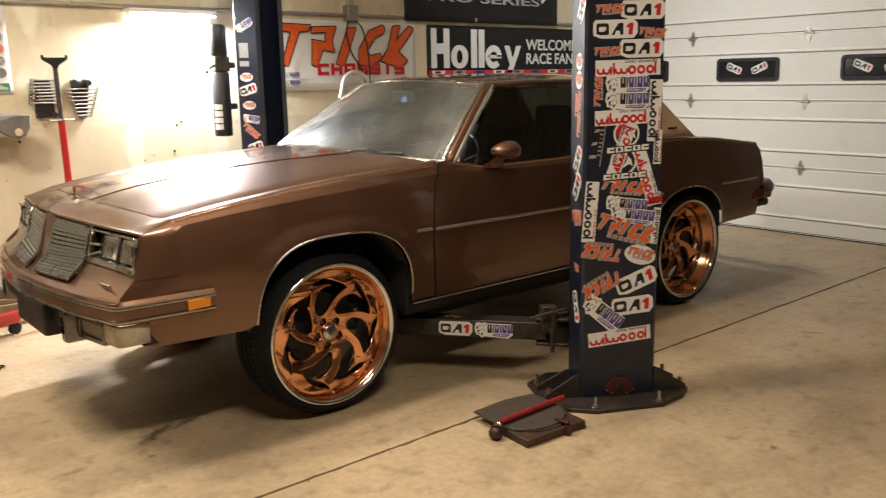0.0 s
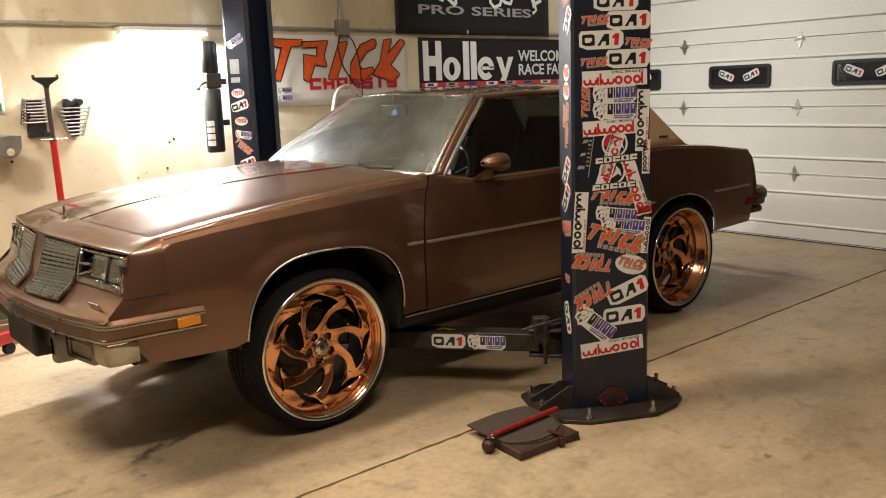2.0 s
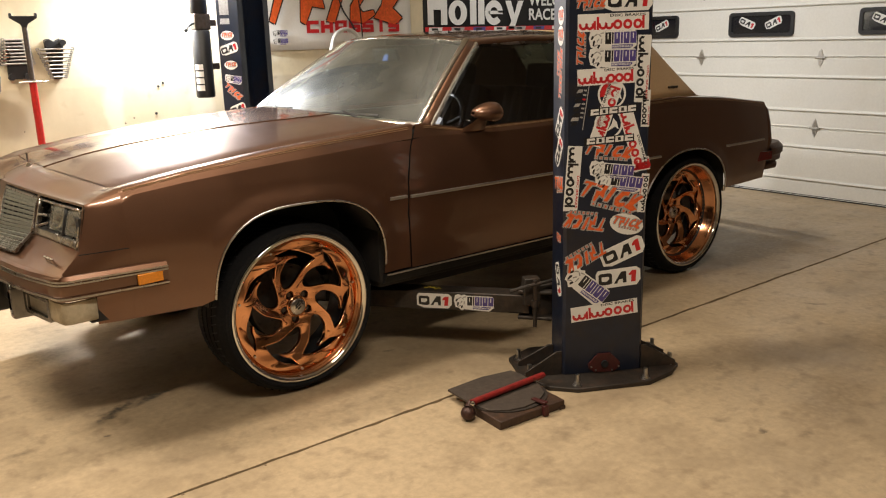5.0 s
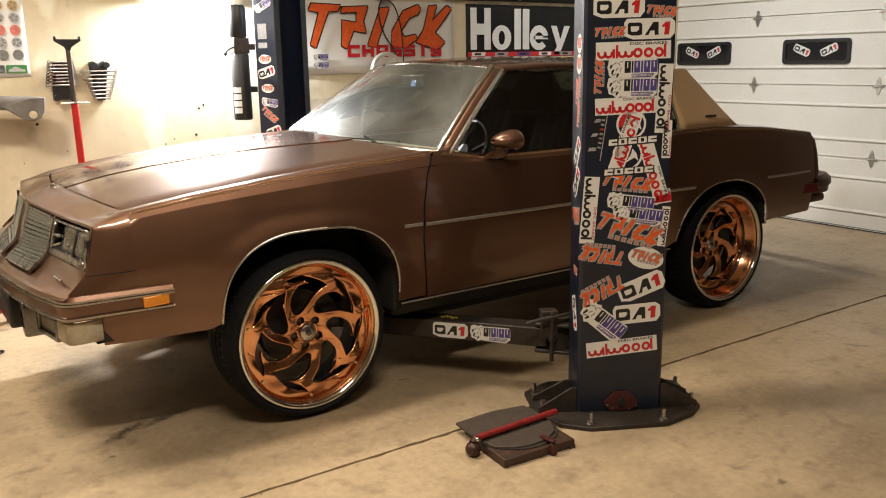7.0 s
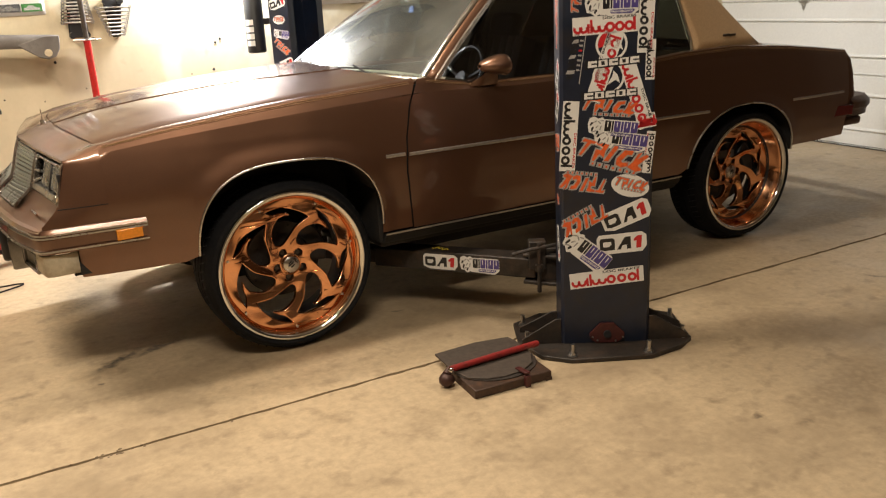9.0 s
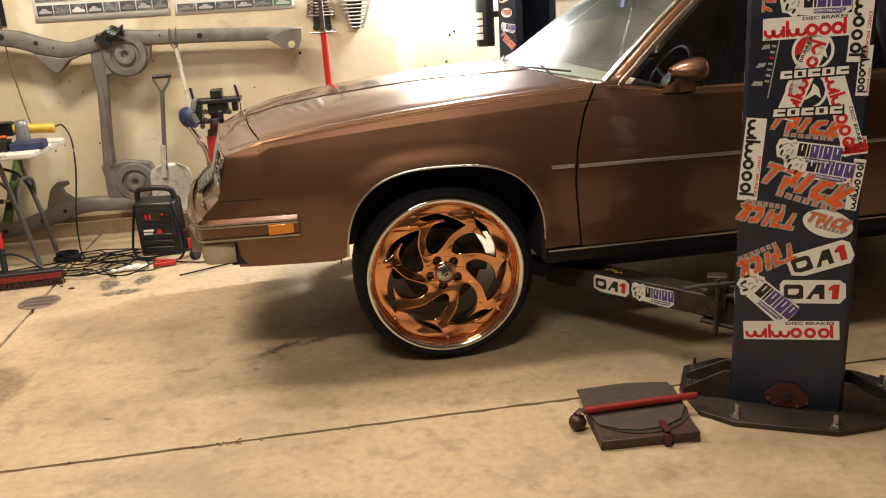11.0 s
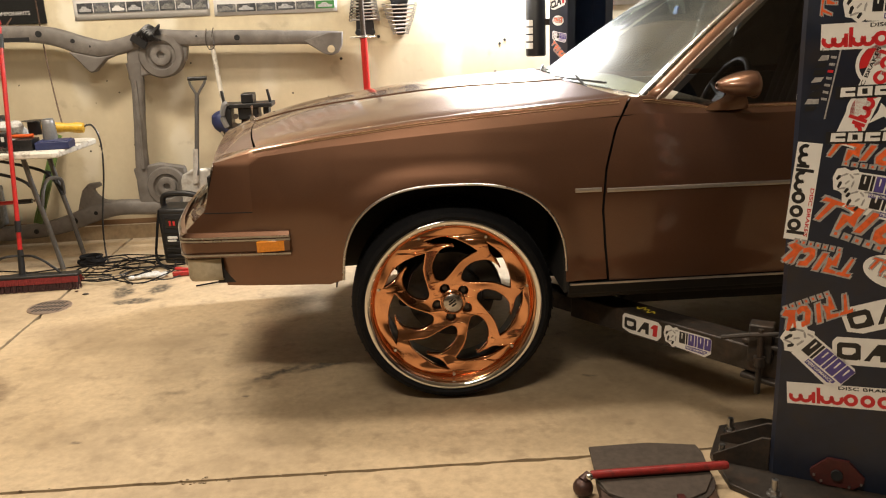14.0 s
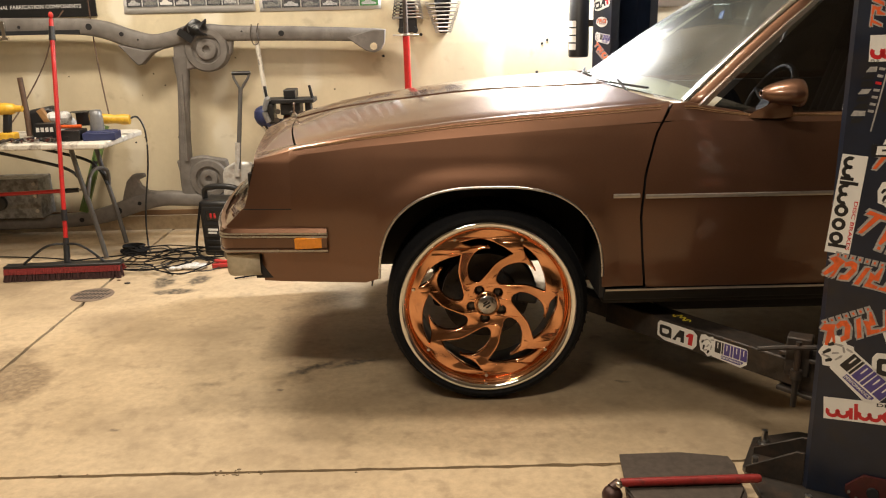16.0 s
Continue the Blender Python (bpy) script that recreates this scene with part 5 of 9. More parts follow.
for x, z in ((2.72, 1.075), (2.85, 1.072), (3.02, 1.068), (3.16, 1.05), (3.19, 1.01), (3.17, 0.80), (3.10, 0.62)):
    rows.append([(x, CY + u * (0.70 + 0.03 * (z > 1.0)), z) for u in (-1, -0.6, -0.2, 0.2, 0.6, 1)])
grid(bm, rows)
part("dashboard", bm, dash_pale, car, "pale tan dashboard", solid=0.01)
bm = bmesh.new()
span(bm, (2.75, CY - 0.74, 0.46), (4.9, CY + 0.74, 0.50))
span(bm, (4.42, CY - 0.70, 0.50), (4.9, CY + 0.70, 1.06))
for s in (-1, 1):
    span(bm, (2.80, CY + s * 0.79 - 0.02, 0.46), (4.45, CY + s * 0.79 + 0.02, 1.03))
part("cabin_lining", bm, seat_cloth, car, "dark cabin lining")
bm = bmesh.new()
grid(bm, [[(x, CY + u * (roof_half(x) - 0.02), roof_z(x, u) - 0.03) for u in US] for x in line(3.36, 4.66, 8)])
part("headliner", bm, headliner_cloth, car, "dark brown headliner")
for y0 in (3.50, 4.27):
    bm = bmesh.new()
    box(bm, (3.72, y0, 0.66), (0.52, 0.58, 0.16), pose(0, 0, 0, 0, -6))
    part("seat_cushion", bm, seat_cloth, car, bevel=0.05)
    bm = bmesh.new()
    for k in range(7):
        rows = []
        yk = y0 - 0.27 + 0.54 * (k + 0.5) / 7
        sweep(bm, [(3.93, yk, 0.70), (3.98, yk, 0.85), (4.03, yk, 1.0), (4.07, yk, 1.12), (4.085, yk, 1.16)], [(-0.038, -0.05), (0.038, -0.05), (0.038, 0.045), (0.02, 0.06), (-0.02, 0.06), (-0.038, 0.045)], up=(-1, 0, 0))
    part("seat_back", bm, seat_cloth, car, "dark fluted cloth seat back")
    bm = bmesh.new()
    box(bm, (4.10, y0, 1.24), (0.09, 0.26, 0.14), pose(0, 0, 0, 0, 12))
    part("head_restraint", bm, seat_cloth, car, bevel=0.03)
bm = bmesh.new()
box(bm, (4.38, CY, 0.90), (0.14, 1.2, 0.5), pose(0, 0, 0, 0, 14))
part("rear_seat", bm, seat_cloth, car, bevel=0.05)
bm = bmesh.new()
wheel_m = Matrix.Translation((3.30, 3.50, 1.02)) @ pose(0, 0, 0, 0, -62, 0)
tube(bm, [wheel_m @ Vector((0.175 * math.cos(a), 0.175 * math.sin(a), 0)) for a in (2 * math.pi * k / 28 for k in range(28))], 0.012, 8, 1, True)
for a in (0.35, math.pi - 0.35, -math.pi / 2):
    rod(bm, wheel_m @ Vector((0, 0, -0.02)), wheel_m @ Vector((0.18 * math.sin(a), 0.18 * math.cos(a), 0)), 0.012, seg=8)
rod(bm, wheel_m @ Vector((0, 0, 0.01)), wheel_m @ Vector((0, 0, -0.16)), 0.045, 0.03)
part("steering_wheel", bm, black_plastic, car, "dark brown steering wheel")
bm = bmesh.new()
box(bm, (3.24, CY - 0.02, 1.385), (0.02, 0.22, 0.062), pose(0, 0, 0, 0, -14))
rod(bm, (3.245, CY, 1.40), (3.25, CY, 1.47), 0.007, seg=8)
mirror = part("interior_mirror", bm, black_plastic, car, "interior mirror", bevel=0.008)
bm = bmesh.new()
plate(bm, [(-0.024, -0.016), (0.026, -0.014), (0.020, 0.016), (0.002, 0.020), (-0.020, 0.012)], Matrix.Translation((3.224, CY - 0.040, 1.368)) @ pose(0, 0, 0, 90, 0, -90) @ pose(0, 0, 0, -14), 0.004)
part("blue_tag", bm, material("bright_blue_plastic", (0.008, 0.06, 0.42), 0.6, grain=0.1), mirror, "small bright blue tag")


# wheels: seven curved blades, bright lip, low tyre
OPENING = [(0.318, -96), (0.39, -113), (0.555, -127), (0.66, -135.5), (0.742, -141), (0.785, -131), (0.828, -118.5), (0.865, -107.5), (0.888, -95), (0.80, -102), (0.78, -111), (0.752, -119.5), (0.705, -106), (0.595, -94.5), (0.48, -87), (0.365, -85)]


def wheel_face(bm, radius, turn):
    """A disc with seven hooked openings and five bolt holes, bevelled, in its own plane."""
    curve = bpy.data.curves.new("face", "CURVE")
    curve.dimensions, curve.fill_mode, curve.extrude, curve.bevel_depth, curve.bevel_resolution = "2D", "BOTH", 0.007, 0.005, 2
    curve.offset = -0.0055

    def loop_of(points):
        spline = curve.splines.new("POLY")
        spline.points.add(len(points) - 1)
        for q, (x, y) in zip(spline.points, points):
            q.co = (x, y, 0, 1)
        spline.use_cyclic_u = True
    loop_of(circle(radius, 120))
    for k in range(7):
        pts = [Vector((r * radius * math.cos(radians(a + 360 * k / 7 + turn)), r * radius * math.sin(radians(a + 360 * k / 7 + turn)), 0)) for r, a in OPENING]
        dense = []
        n = len(pts)
        sharp = {4, 8, 11}
        for i in range(n):
            p0, p1, p2, p3 = pts[i - 1], pts[i], pts[(i + 1) % n], pts[(i + 2) % n]
            if i in sharp:
                p0 = p1
            if (i + 1) % n in sharp:
                p3 = p2
            for j in range(5):
                t = j / 5
                dense.append(0.5 * (2 * p1 + (p2 - p0) * t + (2 * p0 - 5 * p1 + 4 * p2 - p3) * t * t + (3 * p1 - p0 - 3 * p2 + p3) * t ** 3))
        loop_of([(v.x, v.y) for v in dense])
    for k in range(5):
        a = radians(72 * k + 46 + turn)
        loop_of([(0.058 * math.cos(a) + x, 0.058 * math.sin(a) + y) for x, y in circle(0.0165, 16)])
    ob = bpy.data.objects.new("face", curve)
    mesh = bpy.data.meshes.new_from_object(ob)
    bm.from_mesh(mesh)
    bmesh.ops.remove_doubles(bm, verts=bm.verts, dist=0.00002)
    long_ones = [e for e in bm.edges if e.calc_length() > 0.018]
    bmesh.ops.subdivide_edges(bm, edges=long_ones, cuts=2)
    bmesh.ops.triangulate(bm, faces=bm.faces)
    bpy.data.meshes.remove(mesh)
    bpy.data.objects.remove(ob)
    bpy.data.curves.remove(curve)


def road_wheel(x, z, s, dish, parent, tilt=0.0, out_at=0.853):
    """s: -1 on the near side. Face towards s * y."""
    lip_y = CY + s * out_at
    R, RT, W = 0.3215, 0.371, 0.255
    out = Vector((0, s, 0))
    hubc = Vector((x, lip_y, z))
    ax = (0, s, 0)
    bm = bmesh.new()
    lathe(bm, hubc, ax, [(R - 0.034, -0.05), (R - 0.06, -0.09), (R - 0.065, -0.2), (R - 0.03, -W + 0.02)], 64)
    parent = part("wheel", bm, black_plastic, parent, "polished copper wheel with curved blades and a low tyre", smooth=60)
    bm = bmesh.new()
    prof = [(R - 0.020, -0.012), (R + 0.004, 0.000), (R + 0.014, 0.009), (R + 0.026, 0.004), (RT - 0.016, -0.010), (RT - 0.007, -0.024), (RT - 0.0015, -0.045)]
    for k, g in enumerate((-0.082, -0.127, -0.172)):
        prof += [(RT, g + 0.006), (RT - 0.006, g + 0.004), (RT - 0.006, g - 0.004), (RT, g - 0.006)]
    prof += [(RT - 0.001, -W + 0.045), (RT - 0.004, -W + 0.026), (RT - 0.014, -W + 0.010), (R + 0.02, -W), (R - 0.02, -W + 0.02)]
    lathe(bm, hubc, ax, prof, 72)
    # tread blocks
    part("tyre", bm, rubber, parent, "black low-profile tyre", smooth=30)
    bm = bmesh.new()
    for k in range(64):
        a = 2 * math.pi * k / 64
        for yy in (-0.062, -0.195):
            c = hubc + out * yy + Vector((math.cos(a), 0, math.sin(a))) * (RT - 0.0005)
            box(bm, c, (0.004, 0.05, 0.003), pose(0, 0, 0, 0, 90 - math.degrees(a), 0) @ pose(0, 0, 0, 0, 0, 18))
    tagged(part("tread_pattern", bm, matte_black, parent), kind="stuff")
    # broad bright lip, then the copper step or the deep copper barrel down to the face
    bm = bmesh.new()
    lathe(bm, hubc, ax, [(R + 0.003, -0.008), (R + 0.003, 0.003), (R - 0.001, 0.008), (R - 0.006, 0.009), (R - 0.018, 0.003), (R - 0.021, -0.004), (R - 0.022, -0.012)], 96)
    part("rim_lip", bm, chrome, parent, "bright polished rim lip", smooth=60)
    ring, deep = dish
    ro, ri = (R - 0.030, 0.058) if ring < 0.05 else (R - 0.056, 0.058)
    bm = bmesh.new()
    lathe(bm, hubc, ax, [(R - 0.022, -0.012), (R - 0.026, -0.016), (R - 0.028, -0.020), (ro + 0.006, -ring + 0.006), (ro + 0.001, -ring), (ro - 0.004, -ring - 0.012)], 96)
    part("rim_step", bm, copper, parent, "polished copper rim step", smooth=40)

    # blades on one face; the dish pulls the hub inwards
    def depth(r):
        t = (r - ri) / (ro - ri)
        return -ring - deep * (1 - max(0, t) ** 1.6) + 0.012 * math.sin(math.pi * max(0, min(1, t)))
    bm = bmesh.new()
    wheel_face(bm, ro, tilt)
    for v in bm.verts:
        px, py, pz = v.co
        r = math.hypot(px, py)
        v.co = hubc + Vector((-s * px, 0, py)) + out * (depth(max(r, ri)) + pz - 0.012 + 0.009 * math.sin(7 * (math.atan2(py, px) - radians(tilt) + 1.1 * (r / ro) ** 1.3)) * min(1, max(0, (r - 0.08) / 0.05)) * min(1, max(0, (ro - r) / 0.04)))
    part("spoke_face", bm, copper, parent, "polished copper face of seven hooked curved blades", smooth=50)
    bm = bmesh.new()
    lathe(bm, hubc, ax, [(0.047, depth(ri) - 0.01), (0.047, depth(ri) + 0.004), (0.044, depth(ri) + 0.006), (0.040, depth(ri) + 0.004)], 48)
    part("hub", bm, copper, parent, "polished copper hub", smooth=50)
    bm = bmesh.new()
    lathe(bm, hubc, ax, [(0.038, depth(ri) - 0.002), (0.036, depth(ri) + 0.012), (0.032, depth(ri) + 0.016), (0.0005, depth(ri) + 0.017)], 32)
    part("centre_cap", bm, dull_chrome, parent, "dull chrome centre cap", smooth=50)
    bm = bmesh.new()
    for a, w, d in ((0.6, 0.030, 0.004), (0.6, 0.020, -0.007), (0.6, 0.018, 0.012)):
        c = hubc + out * (depth(ri) + 0.017) + Vector((-math.sin(a), 0, math.cos(a))) * d
        box(bm, c, (w, 0.002, 0.006), pose(0, 0, 0, 0, -math.degrees(a), 0))
    part("cap_mark", bm, matte_black, parent, "dark abstract mark")
    for k in range(5):
        a = radians(72 * k + 46 + tilt)
        c = hubc + Vector((-s * math.cos(a), 0, math.sin(a))) * 0.058
        bm = bmesh.new()
        rod(bm, c + out * (depth(ri) - 0.05), c + out * (depth(ri) - 0.012), 0.0095, seg=6)
        part("lug_nut", bm, iron, parent)
    for k in range(7):
        a = radians(63 + tilt) + 2 * math.pi * k / 7
        bm = bmesh.new()
        c = hubc + Vector((-s * math.cos(a), 0, math.sin(a))) * (ro - 0.014)
        rod(bm, c + out * (depth(ro) - 0.004), c + out * (depth(ro) + 0.010), 0.0055, seg=8)
        part("rim_bolt", bm, dull_chrome, parent)
    # brake behind the blades
    bm = bmesh.new()
    lathe(bm, hubc, ax, [(0.05, -0.145), (0.165, -0.145), (0.165, -0.170), (0.05, -0.170)], 48, closed=True)
    for k in range(24):
        a = 2 * math.pi * k / 24
        r = 0.10 + 0.05 * ((k % 3) / 2)
        rod(bm, hubc + Vector((math.cos(a) * r, 0, math.sin(a) * r)) + out * -0.150, hubc + Vector((math.cos(a) * r, 0, math.sin(a) * r)) + out * -0.1435, 0.006, seg=6, index=1)
    part("brake_disc", bm, [dark_iron, matte_black], parent, "drilled iron brake disc", smooth=50)
    bm = bmesh.new()
    sweep(bm, [hubc + out * -0.155 + Vector((math.cos(a), 0, math.sin(a))) * 0.155 for a in line(-0.2, 1.0, 8)], [(-0.04, -0.03), (0.04, -0.03), (0.04, 0.03), (-0.04, 0.03)], up=(0, 1, 0))
    part("brake_caliper", bm, black_plastic, parent, bevel=0.008)
    bm = bmesh.new()
    lathe(bm, hubc, ax, [(0.0005, -0.19), (0.06, -0.19), (0.17, -0.200)], 32)
    part("brake_backplate", bm, underbody, parent)


for wx, dish in ((2.182, (0.034, 0.016)), (4.885, (0.082, 0.038))):
    for s in (-1, 1):
        road_wheel(wx, 0.371, s, dish, car, 0.0 if wx < 3 else 24.0, 0.834 if wx < 3 else 0.853)

# ---- two-post lift: turned columns, base plates, arms, stickers ----
FACE = Vector((3.2365, 2.3025, 0))
U, N = Vector((0.865, -0.502, 0)), Vector((-0.502, -0.865, 0))


def frame_of(origin, u, n):
    """A frame with x along u, y up, z along n."""
    return Matrix(((u.x, 0, n.x, origin.x), (u.y, 0, n.y, origin.y), (0, 1, 0, origin.z), (0, 0, 0, 1)))


def column(name, m, label, near):
    """A channel column: m has x across the outer face, y up, z outwards."""
    base = m.translation
    post = thing(name, base, label, "car lift")
    bm = bmesh.new()
    d, t, w, h = 0.172, 0.008, 0.181, 3.3
    c = 0.012
    section = [(-w + c, 0), (w - c, 0), (w, -c), (w, -d), (w - 0.06, -d), (w - 0.06, -d + t), (w - t, -d + t), (w - t, -t), (-w + t, -t), (-w + t, -d + t), (-w + 0.06, -d + t), (-w + 0.06, -d), (-w, -d), (-w, -c)]
    rings = [[bm.verts.new(m @ Vector((x, y, z))) for x, z in section] for y in (0.018, 0.8, 1.8, h)]
    for a, b in zip(rings, rings[1:]):
        for i in range(len(section)):
            bm.faces.new((a[i], a[(i + 1) % len(section)], b[(i + 1) % len(section)], b[i]))
    bm.faces.new(rings[-1])
    part("column", bm, lift_blue, post, "dark blue painted steel channel", smooth=30)
    bm = bmesh.new()
    outline = [(-0.36, -0.05), (-0.275, 0.11), (-0.16, 0.158), (0.165, 0.142), (0.30, 0.06), (0.362, -0.02), (0.355, -0.30), (0.24, -0.36), (-0.24, -0.36), (-0.365, -0.25)]
    plate(bm, [(x, -z) for x, z in outline][::-1], m @ pose(0, 0, 0, -90), 0.019)
    base_plate = part("base_plate", bm, lift_worn, post, "worn dark steel base plate", bevel=0.003)
    for side in (-1, 1):
        for z0 in (-0.02, -0.15):
            bm = bmesh.new()
            tri = [(0.182, 0.0185), (0.345, 0.0185), (0.345, 0.04), (0.205, 0.125 if z0 > -0.1 else 0.11), (0.182, 0.125 if z0 > -0.1 else 0.11)]
            plate(bm, [(side * x, y) for x, y in tri], m @ Matrix.Translation((0, 0, z0)), 0.010)
            part("gusset", bm, lift_worn, base_plate, "worn steel gusset", bevel=0.002)
    for x, z in ((-0.152, 0.120), (0.155, 0.112), (-0.322, -0.03), (0.325, -0.03), (-0.325, -0.22), (0.322, -0.22)):
        bm = bmesh.new()
        for r, y0, y1 in ((0.021, 0.018, 0.022), (0.015, 0.022, 0.034), (0.0095, 0.034, 0.068)):
            rod(bm, m @ Vector((x, y0, z)), m @ Vector((x, y1, z)), r, seg=6 if r == 0.015 else 14)
        part("anchor_bolt", bm, steel, base_plate, "bright anchor bolt")
    if near:
        bm = bmesh.new()
        shape = [(-0.070, 0.0), (-0.072, 0.018), (-0.045, 0.045), (-0.028, 0.062), (0.028, 0.062), (0.045, 0.045), (0.072, 0.018), (0.070, 0.0), (0.045, -0.022), (-0.045, -0.022)]
        plate(bm, shape, m @ Matrix.Translation((0.005, 0.045, 0.0005)), 0.012)
        rod(bm, m @ Vector((0.005, 0.062, 0.012)), m @ Vector((0.005, 0.062, 0.022)), 0.016, seg=14, index=1)
        for x, y in ((-0.06, 0.05), (0.065, 0.045), (0.035, 0.03), (-0.04, 0.035)):
            rod(bm, m @ Vector((x + 0.005, y, 0.012)), m @ Vector((x + 0.005, y, 0.018)), 0.004, seg=6, index=2)
        part("red_bracket", bm, [dark_red, matte_black, steel], post, "oily red steel bracket")
    # carriage between the flanges
    bm = bmesh.new()
    rows = [(x, z) for x, z in ((-0.115, -0.03), (0.115, -0.03), (0.115, -0.205), (-0.115, -0.205))]
    plate(bm, [(x, -z) for x, z in rows][::-1], m @ Matrix.Translation((0, 0.30 if near else 0.30, 0)) @ pose(0, 0, 0, -90), 0.62)
    part("carriage", bm, lift_worn, post, "dark steel lifting carriage", bevel=0.004)
    return post


NEAR = frame_of(FACE, U, N)
near_post = column("lift_post", NEAR, "dark blue lift column covered in stickers, bolted to the floor", True)
# the far column mirrors the near one across the car
FU, FN = Vector((-0.865, -0.502, 0)), Vector((-0.502, 0.865, 0))
FARC = Vector((3.097, 5.436, 0))
FAR = frame_of(FARC, FU, FN)
far_post = column("lift_post", FAR, "dark blue lift column with stickers on its side, by the wall", False)

# swing arm from the carriage towards the front of the car
arm = thing("swing_arm_assembly", (3.15, 2.70, 0.25), "worn grey steel lift arm with two stickers", "lift arm")
A0, A1 = Vector((3.19, 2.700, 0.262)), Vector((2.70, 3.32, 0.262))
way = (A1 - A0).normalized()
side = Vector((-way.y, way.x, 0))
bm = bmesh.new()
sweep(bm, [A0, A1], [(-0.055, -0.045), (0.055, -0.045), (0.055, 0.045), (-0.055, 0.045)])
part("outer_tube", bm, lift_worn, arm, "worn steel box arm", bevel=0.006)
bm = bmesh.new()
sweep(bm, [A1 - way * 0.02, A1 + way * 0.28], [(-0.042, -0.034), (0.042, -0.034), (0.042, 0.034), (-0.042, 0.034)])
part("inner_tube", bm, lift_worn, arm, bevel=0.004)
bm = bmesh.new()
c = A1 + way * 0.24
rod(bm, c + Vector((0, 0, 0.03)), c + Vector((0, 0, 0.085)), 0.035, seg=20)
rod(bm, c + Vector((0, 0, 0.085)), c + Vector((0, 0, 0.105)), 0.062, seg=24)
part("lift_pad", bm, black_plastic, arm, "round black lift pad")
bm = bmesh.new()
for dz in (-0.062, 0.062):
    box(bm, A0 + way * -0.03 + Vector((0, 0, dz)), (0.17, 0.13, 0.016), pose(0, 0, 0, 0, 0, math.degrees(math.atan2(way.y, way.x))))
box(bm, (3.155, 2.665, 0.33), (0.075, 0.06, 0.13), pose(0, 0, 0, 0, 0, -30))
box(bm, (3.215, 2.655, 0.27), (0.10, 0.05, 0.17), pose(0, 0, 0, 0, 0, -30))
part("arm_hinge", bm, lift_worn, arm, "dark steel arm hinge", bevel=0.005)
bm = bmesh.new()
rod(bm, (3.128, 2.612, 0.175), (3.128, 2.612, 0.395), 0.0095, seg=10)
rod(bm, (3.128, 2.612, 0.270), (3.128, 2.612, 0.300), 0.018, seg=12)
tube(bm, [(3.02, 2.66, 0.355), (3.09, 2.625, 0.372), (3.15, 2.60, 0.380), (3.24, 2.58, 0.386)], 0.008, 8)
part("lock_pin", bm, lift_worn, arm, "steel arm lock pin")


bm = bmesh.new()
mark = [A0 + way * (0.43 + 0.012 * k) + side * (0.012 * (-1) ** k + 0.01 * math.sin(k)) + Vector((0, 0, 0.0458)) for k in range(8)]
sweep(bm, smooth_line(mark, 4), [(-0.003, 0), (0.003, 0), (0.003, 0.0008), (-0.003, 0.0008)])
part("paint_mark", bm, material("yellow_paint_pen", (0.62, 0.50, 0.04), 0.5, grain=0.1), arm, "yellow paint-pen scribble")

# stickers: flat shapes in the plane of a frame
def flat(bm, outline, m, level, index):
    plate(bm, outline, m @ Matrix.Translation((0, 0, level * 0.00035)), 0.0004, index)


def slab_line(w, h, cut):
    return [(-w / 2 + cut, -h / 2), (w / 2 - cut * 0.5, -h / 2), (w / 2, -h / 2 + cut * 0.6), (w / 2, h / 2 - cut * 0.4), (w / 2 - cut * 0.5, h / 2), (-w / 2 + cut * 0.3, h / 2), (-w / 2, h / 2 - cut * 0.4), (-w / 2, -h / 2 + cut * 0.4)]


def badge_three(bm, m, w, h):
    """White clipped plate with two dark marks and a red one."""
    flat(bm, slab_line(w, h, h * 0.45), m, 1, WHITE)
    k = h * 0.62
    ring_plate(bm, slab_line(k * 1.18, k, k * 0.35), slab_line(k * 0.66, k * 0.42, k * 0.12), m @ Matrix.Translation((-w * 0.29, 0, 0.0007)), 0.0004, BLACK)
    flat(bm, [(k * 0.15, -k * 0.2), (k * 0.55, -k * 0.5), (k * 0.6, -k * 0.32), (k * 0.30, -0.05 * k)], m @ Matrix.Translation((-w * 0.29, 0, 0)), 3, BLACK)
    q = m @ Matrix.Translation((w * 0.055, 0, 0))
    flat(bm, [(-k * 0.62, -k * 0.5), (-k * 0.32, -k * 0.5), (-k * 0.16, -k * 0.16), (k * 0.18, -k * 0.16), (k * 0.18, -k * 0.5), (k * 0.5, -k * 0.5), (k * 0.5, k * 0.5), (k * 0.05, k * 0.5)], q, 2, BLACK)
    q = m @ Matrix.Translation((w * 0.33, 0, 0))
    flat(bm, [(-k * 0.18, -k * 0.5), (k * 0.22, -k * 0.5), (k * 0.32, k * 0.5), (-k * 0.05, k * 0.5), (-k * 0.36, k * 0.24), (-k * 0.34, k * 0.08), (-k * 0.12, k * 0.12)], q, 2, RED)


def arc_strip(r0, r1, a0, a1, n=10):
    return [(r1 * math.cos(radians(a0 + (a1 - a0) * k / n)), r1 * math.sin(radians(a0 + (a1 - a0) * k / n))) for k in range(n + 1)] + [(r0 * math.cos(radians(a1 - (a1 - a0) * k / n)), r0 * math.sin(radians(a1 - (a1 - a0) * k / n))) for k in range(n + 1)]


